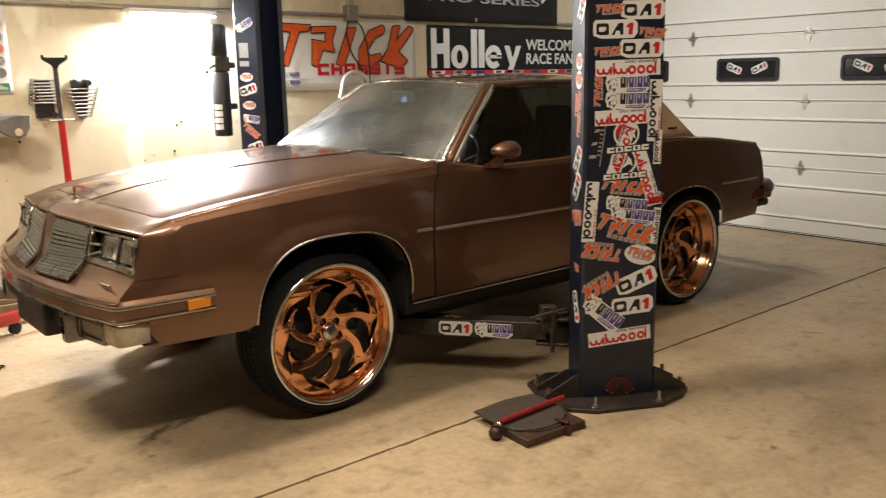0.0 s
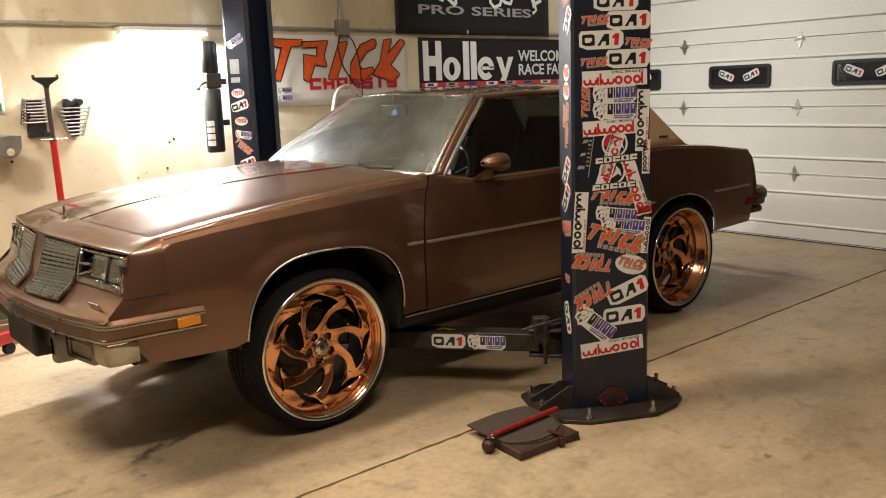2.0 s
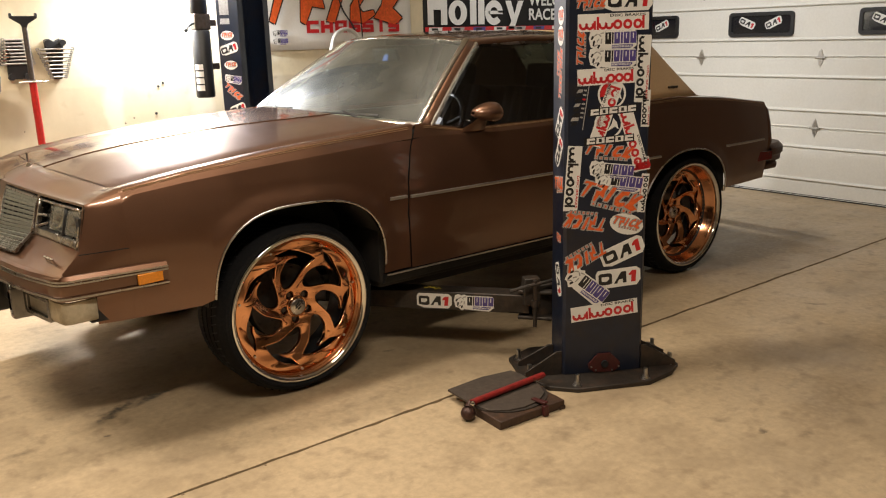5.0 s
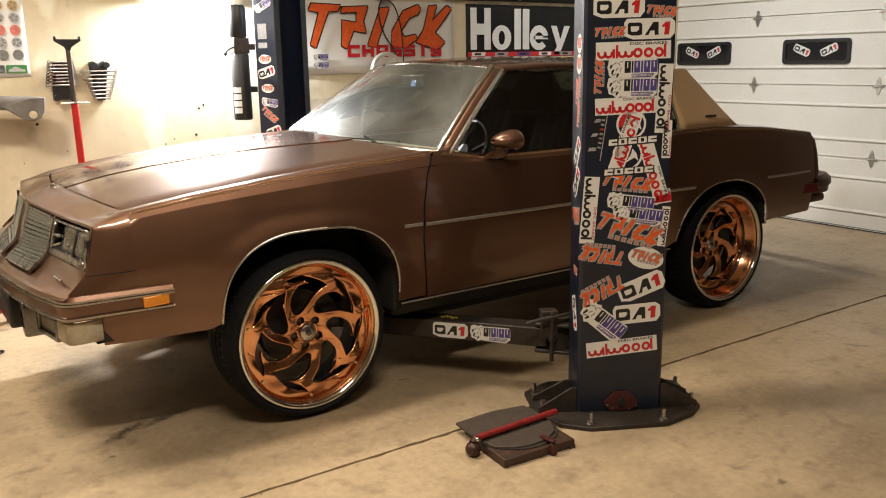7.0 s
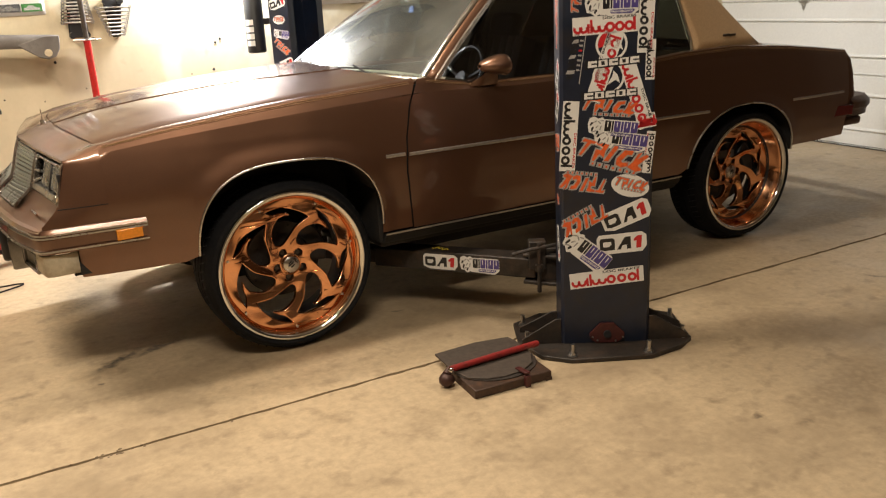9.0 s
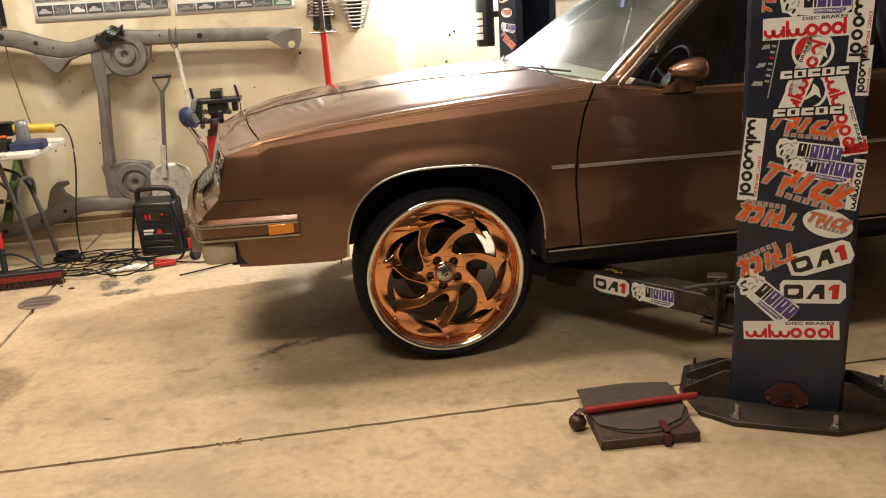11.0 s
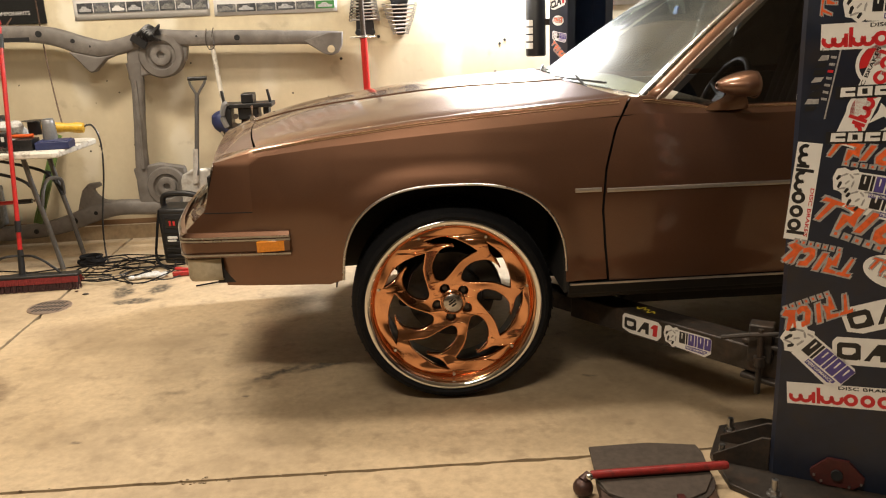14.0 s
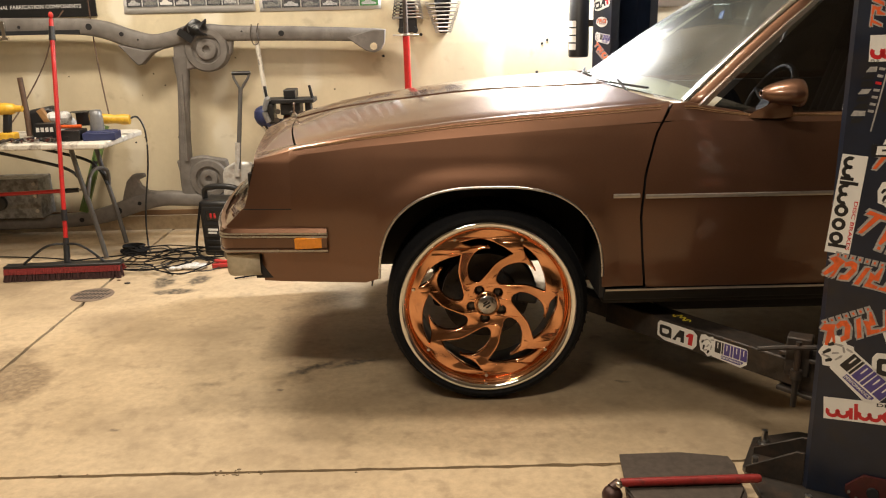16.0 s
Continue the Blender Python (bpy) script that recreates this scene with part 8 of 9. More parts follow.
for name, y0, mat, n in (("front_bristles", -0.022, bristle_dark, 150), ("red_bristles", 0.012, bristle_red, 110)):
    bm = bmesh.new()
    for k in range(n):
        x = -0.315 + 0.63 * k / (n - 1)
        for j in range(3):
            yy = y0 + (j - 1) * 0.010
            rod(bm, (x + rng.uniform(-0.003, 0.003), yy, 0.07), (x * 1.03 + rng.uniform(-0.008, 0.008), yy * 1.7 + rng.uniform(-0.006, 0.006), 0.002 if mat is bristle_dark else 0.03), 0.0042, 0.0030, seg=5)
    bm.transform(BM)
    tagged(part(name, bm, mat, broom, "dark maroon outer bristles" if mat is bristle_dark else "red inner bristles"), kind="stuff")
bm = bmesh.new()
rows = []
for k in range(130):
    x = -0.318 + 0.636 * k / 129
    rod(bm, (x, -0.036, 0.072), (x + rng.uniform(-0.003, 0.003), -0.046, 0.040), 0.0045, 0.004, seg=5)
bm.transform(BM)
tagged(part("fringe", bm, bristle_red, broom, "red upper bristles"), kind="stuff")
HB, HT = Vector((-0.122, 4.765, 0.084)), Vector((-0.160, 5.10, 1.44))
bm = bmesh.new()
rod(bm, HB + (HT - HB) * 0.055, HB + (HT - HB) * 0.985, 0.0125, seg=14)
stick = part("handle", bm, red_paint, broom, "red metal handle")
for a, b in ((0.0, 0.10), (0.17, 0.215), (0.90, 0.955)):
    bm = bmesh.new()
    rod(bm, HB + (HT - HB) * a, HB + (HT - HB) * b, 0.018, 0.016, seg=14)
    part("grip_sleeve", bm, black_plastic, stick, "black plastic sleeve")
bm = bmesh.new()
ball(bm, HT, 0.0145, (1, 1, 1.4))
part("handle_cap", bm, red_paint, stick)
for sx in (-1, 1):
    bm = bmesh.new()
    tube(bm, [HB + (HT - HB) * 0.075, Vector((-0.122 + sx * 0.065, 4.757, 0.192)), Vector((-0.125 + sx * 0.13, 4.754, 0.165)), BM @ Vector((sx * 0.225, 0, 0.086))], 0.007, 8)
    part("brace", bm, black_plastic, broom, "bent wire brace")

# folding table with tools
table_top = material("scuffed_white_plastic", (0.62, 0.59, 0.52), 0.55, grain=0.1, stain=0.9, stain_size=0.07, stain_colour=(0.14, 0.11, 0.085), stain_range=(0.52, 0.68))
table_grey = material("grey_table_steel", (0.13, 0.125, 0.12), 0.45, 0.4, grain=0.15)
table = thing("folding_table", (-0.6, 5.2, 0), "scuffed white folding table with grey steel legs", "table")
bm = bmesh.new()
plate(bm, [(-0.66, -0.30), (0.69, -0.30), (0.72, -0.27), (0.72, 0.26), (0.68, 0.30), (-0.66, 0.30)], Matrix.Translation((-0.60, 5.265, 0.700)) @ pose(0, 0, 0, 0, 0, -3), 0.034)
part("tabletop", bm, table_top, table, "scuffed white tabletop", bevel=0.008)
for y in (5.10, 5.44):
    bm = bmesh.new()
    tube(bm, [(-0.16, y, 0.70), (-0.13, y, 0.52), (-0.075, y, 0.25), (-0.035, y, 0.012)], 0.0145, 10)
    part("leg", bm, table_grey, table)
    bm = bmesh.new()
    tube(bm, [(-1.0, y, 0.70), (-1.03, y, 0.4), (-1.10, y, 0.012)], 0.0145, 10)
    part("leg", bm, table_grey, table)
for y in (5.12, 5.42):
    bm = bmesh.new()
    tube(bm, [(-0.70, y, 0.69), (-0.45, y, 0.63), (-0.22, y, 0.565), (-0.14, y, 0.50), (-0.10, y, 0.40)], 0.010, 8)
    part("folding_brace", bm, black_plastic, table)
bm = bmesh.new()
tube(bm, [(-0.095, 5.10, 0.40), (-0.085, 5.14, 0.50), (-0.10, 5.27, 0.53), (-0.085, 5.40, 0.50), (-0.095, 5.44, 0.40)], 0.011, 8)
part("leg_bow", bm, table_grey, table)
TZ = 0.7345
# blue case, grey tin, yellow grinder and the rest
blue_plastic = material("blue_plastic", (0.022, 0.030, 0.095), 0.5, grain=0.15)
yellow_plastic = material("yellow_tool_plastic", (0.62, 0.36, 0.03), 0.42, grain=0.15, stain=0.5, stain_size=0.03, stain_colour=(0.25, 0.15, 0.03))
tin_grey = material("grey_tin", (0.27, 0.275, 0.28), 0.4, 0.5, grain=0.12)
wood_tool = material("oiled_wood", (0.28, 0.15, 0.06), 0.55, grain=0.25)
brown_wood = material("dark_wood_handle", (0.09, 0.05, 0.03), 0.6, grain=0.3)
clear_bag = material("crumpled_clear_bag", (0.55, 0.54, 0.52), 0.25, grain=0.25, grain_size=0.01, coat=0.4)
bm = bmesh.new()
box(bm, (0.035, 5.105, TZ + 0.022), (0.185, 0.13, 0.044), pose(0, 0, 0, 0, 0, 5))
box(bm, (0.035, 5.105, TZ + 0.046), (0.165, 0.11, 0.008), pose(0, 0, 0, 0, 0, 5))
piece("tool_case", bm, blue_plastic, "flat blue plastic case on the table", "case", bevel=0.008)
bm = bmesh.new()
lathe(bm, (0.005, 5.13, TZ + 0.050), (0, 0, 1), [(0.001, 0), (0.040, 0), (0.041, 0.005), (0.036, 0.085), (0.034, 0.108), (0.030, 0.112), (0.030, 0.118), (0.001, 0.118)], 24)
piece("spray_tin", bm, tin_grey, "small grey tin standing on the blue case", "tin")
ob = thing("angle_grinder", (-0.03, 5.30, TZ), "yellow corded angle grinder lying on the table", "angle grinder")
bm = bmesh.new()
lathe(bm, (-0.085, 5.255, TZ + 0.105), (1, 0.06, -0.06), [(0.001, 0), (0.028, 0.002), (0.032, 0.05), (0.030, 0.10), (0.026, 0.15), (0.032, 0.20), (0.029, 0.235), (0.001, 0.24)], 18)
motor_body = part("motor_body", bm, yellow_plastic, ob, "yellow motor body")
bm = bmesh.new()
box(bm, (-0.115, 5.25, TZ + 0.105), (0.075, 0.065, 0.075))
lathe(bm, (-0.135, 5.25, TZ + 0.146), (0, 0, 1), [(0.001, 0), (0.058, 0), (0.058, 0.003), (0.001, 0.003)], 24)
part("gear_head", bm, black_plastic, ob, "black gear head", bevel=0.01)
bm = bmesh.new()
tube(bm, [(0.145, 5.27, TZ + 0.095), (0.185, 5.30, TZ + 0.10), (0.222, 5.30, TZ + 0.01), (0.215, 5.30, 0.55), (0.165, 5.30, 0.25), (0.155, 5.30, 0.05), (0.20, 5.20, 0.01)], 0.0055, 8)
part("cord", bm, black_plastic, motor_body, "black power cord")
bm = bmesh.new()
span(bm, (-0.178, 5.035, TZ), (-0.066, 5.15, TZ + 0.062))
span(bm, (-0.165, 5.033, TZ + 0.012), (-0.13, 5.0355, TZ + 0.030))
piece("battery_case", bm, black_plastic, "small black case on the table", "case", bevel=0.008)
bm = bmesh.new()
rod(bm, (-0.235, 5.13, TZ + 0.074), (-0.085, 5.12, TZ + 0.076), 0.011, seg=10)
piece("orange_handle", bm, vinyl_orange, "orange tool handle lying on the cases", "tool")
bm = bmesh.new()
tube(bm, [(-0.445, 5.22, TZ + 0.012), (-0.452, 5.24, TZ + 0.16), (-0.470, 5.26, TZ + 0.355)], 0.0165, 10)
piece("hammer_handle", bm, brown_wood, "dark wooden handle standing up on the table", "hammer")
bm = bmesh.new()
box(bm, (-0.395, 5.33, TZ + 0.085), (0.16, 0.13, 0.165), pose(0, 0, 0, 0, -10, 10))
piece("tool_bag", bm, black_plastic, "black tool bag heaped on the table", "bag", bevel=0.02)
bm = bmesh.new()
box(bm, (-0.325, 5.22, TZ + 0.105), (0.035, 0.05, 0.15), pose(0, 0, 0, 0, -28, 10))
piece("wood_block", bm, wood_tool, "short wooden block leaning in the heap", "block", bevel=0.004)
bm = bmesh.new()
rng = random.Random(21)
for k in range(14):
    ball(bm, (-0.265 + rng.uniform(-0.055, 0.055), 5.28 + rng.uniform(-0.05, 0.05), TZ + rng.uniform(0.03, 0.12)), rng.uniform(0.025, 0.05), (1, 1, 0.8), 8)
piece("plastic_bag", bm, clear_bag, "crumpled clear plastic bag on the table", "bag", smooth=20)
bm = bmesh.new()
span(bm, (-0.345, 5.085, TZ), (-0.228, 5.15, TZ + 0.10))
carton = piece("small_box", bm, black_plastic, "small black carton with pale print on the table", "carton", bevel=0.003)
bm = bmesh.new()
for k in range(4):
    box(bm, (-0.327 + k * 0.027, 5.084, TZ + 0.065), (0.018, 0.002, 0.026))
part("print", bm, vinyl_white, carton, "pale printed bars")
for x, y, w in ((-0.535, 5.14, 0.12), (-0.76, 5.16, 0.13)):
    ob = thing("cordless_drill", (x, y, TZ), "yellow and black cordless drill on the table", "drill", "cordless tools on the table")
    bm = bmesh.new()
    box(bm, (x, y, TZ + 0.024), (0.11, 0.07, 0.048))
    part("battery", bm, yellow_plastic, ob, "yellow and black battery", bevel=0.01)
    bm = bmesh.new()
    box(bm, (x + 0.01, y, TZ + 0.10), (0.045, 0.04, 0.12), pose(0, 0, 0, 0, 10))
    part("grip", bm, black_plastic, ob, bevel=0.012)
    bm = bmesh.new()
    lathe(bm, (x - 0.06, y, TZ + 0.185), (1, 0, 0), [(0.001, 0), (0.034, 0.003), (0.036, 0.08), (0.030, 0.12), (0.020, 0.13), (0.018, 0.17), (0.001, 0.17)], 18)
    part("motor", bm, yellow_plastic if w < 0.125 else black_plastic, ob)
rng = random.Random(2)
for k in range(20):
    x, y = rng.uniform(-0.62, -0.20), rng.uniform(5.0, 5.075)
    a = rng.uniform(0, 3.1)
    bm = bmesh.new()
    L = rng.uniform(0.05, 0.13)
    d = Vector((math.cos(a) * L / 2, math.sin(a) * L / 2, 0))
    c = Vector((x, y, TZ + 0.010 + 0.004 * (k % 3)))
    rod(bm, c - d, c + d, 0.009 if k % 3 else 0.006, 0.007, seg=8)
    if k % 2:
        ball(bm, c + d, 0.015, (1, 1, 0.7), 8)
    piece("hand_tool", bm, (steel, black_plastic, dark_red, iron)[k % 4], ("bare steel", "black handled", "red handled", "dull iron")[k % 4] + " hand tool lying on the table", "hand tool", "small tools on the table")

# under the table: second broom handle, green level, battered steel box
bm = bmesh.new()
rod(bm, (-1.4, 5.40, 0.335), (-0.36, 5.40, 0.372), 0.013, seg=12)
rod(bm, (-0.36, 5.40, 0.372), (-0.28, 5.40, 0.375), 0.015, seg=12, index=1)
rod(bm, (-0.28, 5.40, 0.375), (-0.245, 5.40, 0.376), 0.008, seg=10, index=2)
piece("pole_handle", bm, [red_paint, black_plastic, steel], "red tool pole with a black end resting on the box", "pole")
green_level = material("green_level_paint", (0.10, 0.17, 0.045), 0.45, grain=0.2, stain=0.5, stain_size=0.04)
lv = thing("spirit_level", (-0.38, 5.72, 0.0), "long green spirit level leaning in the corner", "spirit level")
LM = Matrix.Translation((-0.388, 5.675, 0.168)) @ pose(0, 0, 0, -11, 17, 0)
for x in (-0.022, 0.022):
    bm = bmesh.new()
    span(bm, (x - 0.005, -0.012, 0.0), (x + 0.005, 0.012, 0.60))
    bm.transform(LM)
    part("edge_rail", bm, green_level, lv)
bm = bmesh.new()
span(bm, (-0.018, -0.003, 0.0), (0.018, 0.003, 0.60))
bm.transform(LM)
part("web", bm, green_level, lv)
for z in (0.12, 0.33, 0.55):
    bm = bmesh.new()
    box(bm, (0, -0.006, z), (0.034, 0.014, 0.05))
    bm.transform(LM)
    part("vial_mount", bm, black_plastic, lv)
box_grey = material("mottled_zinc_sheet", (0.23, 0.235, 0.24), 0.5, 0.5, grain=0.3, grain_size=0.02, stain=0.8, stain_size=0.05, stain_colour=(0.10, 0.095, 0.09), stain_range=(0.48, 0.6))
ob = thing("steel_box", (-0.75, 5.52, 0.0), "battered grey steel box resting on the frame rail", "box")
bm = bmesh.new()
span(bm, (-1.08, 5.605, 0.150), (-0.63, 5.80, 0.415))
part("shell", bm, box_grey, ob, bevel=0.006)
for z in (0.2, 0.3, 0.38):
    bm = bmesh.new()
    rod(bm, (-0.66, 5.605, z), (-0.66, 5.597, z), 0.012, seg=10)
    part("bolt", bm, steel, ob)
bm = bmesh.new()
lathe(bm, (-0.90, 5.604, 0.26), (0, -1, 0), [(0.001, 0), (0.05, 0), (0.05, 0.03), (0.02, 0.035), (0.001, 0.035)], 20)
part("hub", bm, black_plastic, ob)

# battery charger
gloss_black = material("glossy_black_plastic", (0.010, 0.009, 0.009), 0.15, grain=0.1)
ch = thing("battery_charger", (0.66, 5.10, 0), "black wheeled battery charger with a red display", "battery charger")
CM = Matrix.Translation((0.695, 5.20, 0)) @ pose(0, 0, 0, 4, 0, -10) @ Matrix.Scale(0.95, 4)
def cpart(name, mat, *boxes, label="", bevel=0.008, under=ch):
    bm = bmesh.new()
    for lo, hi in boxes:
        span(bm, lo, hi)
    bm.transform(CM)
    return part(name, bm, mat, under, label, bevel=bevel)


cpart("shell", black_plastic, ((-0.135, -0.09, 0.0), (0.135, 0.09, 0.37)), bevel=0.02)
panel = cpart("face", matte_black, ((-0.105, -0.096, 0.21), (0.105, -0.088, 0.335)))
for k in range(3):
    cpart("vent_rib", black_plastic, ((-0.10, -0.098, 0.04 + 0.045 * k), (0.10, -0.086, 0.07 + 0.045 * k)))
bm = bmesh.new()
tube(bm, [CM @ Vector((-0.12, 0, 0.34)), CM @ Vector((-0.115, -0.01, 0.42)), CM @ Vector((-0.06, -0.02, 0.448)), CM @ Vector((0.06, -0.02, 0.448)), CM @ Vector((0.115, -0.01, 0.42)), CM @ Vector((0.12, 0, 0.34))], 0.018, 10)
part("carry_handle", bm, black_plastic, ch, "black carry handle")
cpart("display", gloss_black, ((-0.085, -0.0985, 0.245), (0.035, -0.094, 0.310)), label="glossy dark display", bevel=0.002, under=panel)
cpart("display_figure", vinyl_red, ((-0.060, -0.1005, 0.262), (-0.046, -0.0975, 0.294)), ((-0.034, -0.1005, 0.262), (-0.020, -0.0975, 0.294)), label="red lit figures", bevel=0.001, under=panel)
for dx, dz in ((0.055, 0.29), (0.085, 0.29), (0.055, 0.25), (0.085, 0.25)):
    bm = bmesh.new()
    lathe(bm, CM @ Vector((dx, -0.096, dz)), (CM.to_3x3() @ Vector((0, -1, 0))), [(0.001, 0.006), (0.009, 0.005), (0.010, 0.0)], 12)
    part("button", bm, red_paint if dx < 0.06 and dz > 0.27 else black_plastic, panel)
cpart("maker_bars", vinyl_white, ((-0.085, -0.0985, 0.176), (-0.02, -0.091, 0.190)), ((-0.085, -0.0985, 0.157), (-0.03, -0.091, 0.170)), bevel=0.001)
bm = bmesh.new()
lathe(bm, CM @ Vector((0.02, -0.096, 0.176)), (CM.to_3x3() @ Vector((0, -1, 0))), [(0.001, 0.003), (0.016, 0.003), (0.016, 0.0)], 16)
part("maker_dot", bm, vinyl_red, ch)
for sx in (-1, 1):
    bm = bmesh.new()
    rod(bm, CM @ Vector((sx * 0.137, 0.05, 0.042)), CM @ Vector((sx * 0.165, 0.05, 0.042)), 0.042, seg=18)
    part("castor", bm, rubber, ch)
bm = bmesh.new()
tube(bm, [CM @ Vector((0.12, -0.08, 0.36)), CM @ Vector((0.15, -0.12, 0.30)), CM @ Vector((0.19, -0.14, 0.12)), CM @ Vector((0.16, -0.2, 0.02)), CM @ Vector((0.05, -0.26, 0.012)), CM @ Vector((0.2, -0.3, 0.012))], 0.008, 8)
tube(bm, [CM @ Vector((-0.12, -0.08, 0.36)), CM @ Vector((-0.15, -0.10, 0.20)), CM @ Vector((-0.16, -0.13, 0.05)), CM @ Vector((-0.05, -0.2, 0.014)), CM @ Vector((0.08, -0.22, 0.014))], 0.008, 8)
part("lead", bm, rubber, ch, "black charging lead")
bm = bmesh.new()
box(bm, (0.74, 4.86, 0.018), (0.13, 0.03, 0.024), pose(0, 0, 0, 0, 0, 12))
box(bm, (0.74, 4.875, 0.036), (0.11, 0.02, 0.016), pose(0, 0, 0, 0, 10, 12))
part("red_clip", bm, red_paint, ch, "red battery clip", bevel=0.004)
bm = bmesh.new()
rng = random.Random(31)
for k in range(16):
    t = k / 15
    ball(bm, (0.47 + 0.16 * t + rng.uniform(-0.02, 0.02), 4.84 + 0.03 * t + rng.uniform(-0.025, 0.025), 0.016), rng.uniform(0.014, 0.028), (1.3, 1, 0.65), 7)
piece("plastic_wrap", bm, clear_bag, "crumpled clear plastic wrap on the floor", "wrapper", smooth=20)

# tangle of extension leads
rng = random.Random(6)
for k in range(10):
    cx, cy = rng.uniform(0.18, 0.58), rng.uniform(4.88, 5.20)
    rx, ry = rng.uniform(0.14, 0.34), rng.uniform(0.08, 0.21)
    a0 = rng.uniform(0, 6.28)
    pts = []
    for i in range(13):
        a = a0 + i * 0.55
        w = 1 + rng.uniform(-0.22, 0.22)
        pts.append((cx + rx * w * math.cos(a), cy + ry * w * math.sin(a), 0.008 + 0.012 * (k % 3) + rng.uniform(0, 0.008)))
    bm = bmesh.new()
    tube(bm, pts, 0.0038, 6, 5)
    piece("extension_lead", bm, rubber if k % 3 else black_plastic, "dark extension lead lying tangled on the floor", "cable", "tangled leads on the floor")
for pts in ([(-0.45, 4.98, 0.01), (-0.2, 5.06, 0.01), (0.1, 5.16, 0.01), (0.35, 5.22, 0.01), (0.6, 5.05, 0.012), (0.9, 4.86, 0.01), (1.2, 4.82, 0.01), (1.02, 4.70, 0.01), (0.86, 4.62, 0.01)], [(-0.9, 5.2, 0.01), (-0.4, 5.12, 0.01), (0.0, 4.98, 0.01), (0.3, 4.93, 0.01)]):
    bm = bmesh.new()
    tube(bm, pts, 0.0045, 6, 8)
    piece("extension_lead", bm, rubber, "dark extension lead run across the floor", "cable", "tangled leads on the floor")
bm = bmesh.new()
for k in range(7):
    a = k * 0.9
    tube(bm, [(0.10 + 0.07 * math.cos(a + j) * (1 + 0.2 * math.sin(k)), 5.20 + 0.05 * math.sin(a + j), 0.012 + 0.007 * k) for j in (0, 1.2, 2.4, 3.6, 4.8, 6.0)], 0.007, 6, 4)
piece("coiled_lead", bm, rubber, "small coil of dark lead under the table", "cable")
# two wires hanging down the wall
for pts in ([(-0.385, Y1 - 0.06, 1.47), (-0.405, Y1 - 0.17, 1.38), (-0.50, Y1 - 0.17, 1.157), (-0.60, Y1 - 0.25, 0.953), (-0.68, Y1 - 0.35, 0.80), (-0.72, Y1 - 0.40, 0.745)], [(-0.175, Y1 - 0.16, 2.0), (-0.175, Y1 - 0.165, 1.53), (-0.165, Y1 - 0.17, 1.2), (-0.05, Y1 - 0.40, 0.90), (-0.01, Y1 - 0.46, 0.80)]):
    bm = bmesh.new()
    tube(bm, pts, 0.0045, 6, 8)
    piece("hanging_wire", bm, brown_wood, "thin dark wire hanging down the wall", "wire", "wires on the wall")

# scraps and stains on the floor by the drain
rng = random.Random(12)
bm = bmesh.new()
for k in range(34):
    c = (rng.gauss(1.29, 0.07) if k < 14 else rng.uniform(-0.5, 3.0), 2.585 + rng.uniform(-0.018, 0.018), 0.001)
    ball(bm, c, rng.uniform(0.002, 0.0052), (1.5, 1, 0.6), 6)
tagged(part("joint_crumbs", bm, crumb_grit, smooth=20), "loose concrete crumbs along the sawn joint", "rubble", kind="stuff")
for k, (x, y) in enumerate(((0.27, 4.60), (0.20, 4.66), (1.9, 1.75))):
    bm = bmesh.new()
    ball(bm, (x, y, 0.004), (0.013, 0.008, 0.007)[k], (1.4, 0.8, 0.45), 7)
    piece("debris", bm, brown_wood if k % 2 else iron, "small dark crumb of debris on the floor", "debris", "debris on the floor", smooth=20)

galvanised = material("pale_galvanised_steel", (0.56, 0.54, 0.50), 0.42, 0.35, grain=0.15, stain=0.55, stain_size=0.06, stain_colour=(0.24, 0.15, 0.09))
# D-handle shovel against the frame
sh = thing("shovel", (0.70, 5.60, 0.22), "steel shovel with a D-shaped grip, standing against the frame", "shovel")
bm = bmesh.new()
rod(bm, (0.695, 5.60, 0.45), (0.742, 5.66, 0.97), 0.015, 0.014, seg=12)
part("shaft", bm, table_grey, sh, "dark shaft")
bm = bmesh.new()
rod(bm, (0.685, 5.60, 0.40), (0.703, 5.61, 0.62), 0.020, 0.017, seg=12)
part("socket", bm, galvanised, sh, "bright steel socket")
bm = bmesh.new()
for sx in (-1, 1):
    tube(bm, [(0.742, 5.66, 0.95), (0.744 + sx * 0.02, 5.662, 0.985), (0.748 + sx * 0.046, 5.667, 1.03), (0.75 + sx * 0.05, 5.67, 1.058)], 0.0085, 8)
part("yoke", bm, table_grey, sh)
bm = bmesh.new()
rod(bm, (0.692, 5.67, 1.058), (0.812, 5.67, 1.058), 0.013, seg=12)
part("grip", bm, black_plastic, sh, "black grip bar")
bm = bmesh.new()
rows = []
for k in range(11):
    t = k / 10
    w = interp(t, [(0, 0.055), (0.05, 0.100), (0.14, 0.132), (0.7, 0.135), (0.92, 0.10), (1.0, 0.03)])
    z = 0.495 - 0.34 * t
    rows.append([(0.728 + w * u, 5.588 + 0.028 * (1 - u * u) - 0.03 * t, z) for u in (-1, -0.66, -0.33, 0, 0.33, 0.66, 1)])
grid(bm, rows)
part("blade", bm, galvanised, sh, "pale rust-stained galvanised blade", solid=0.003)

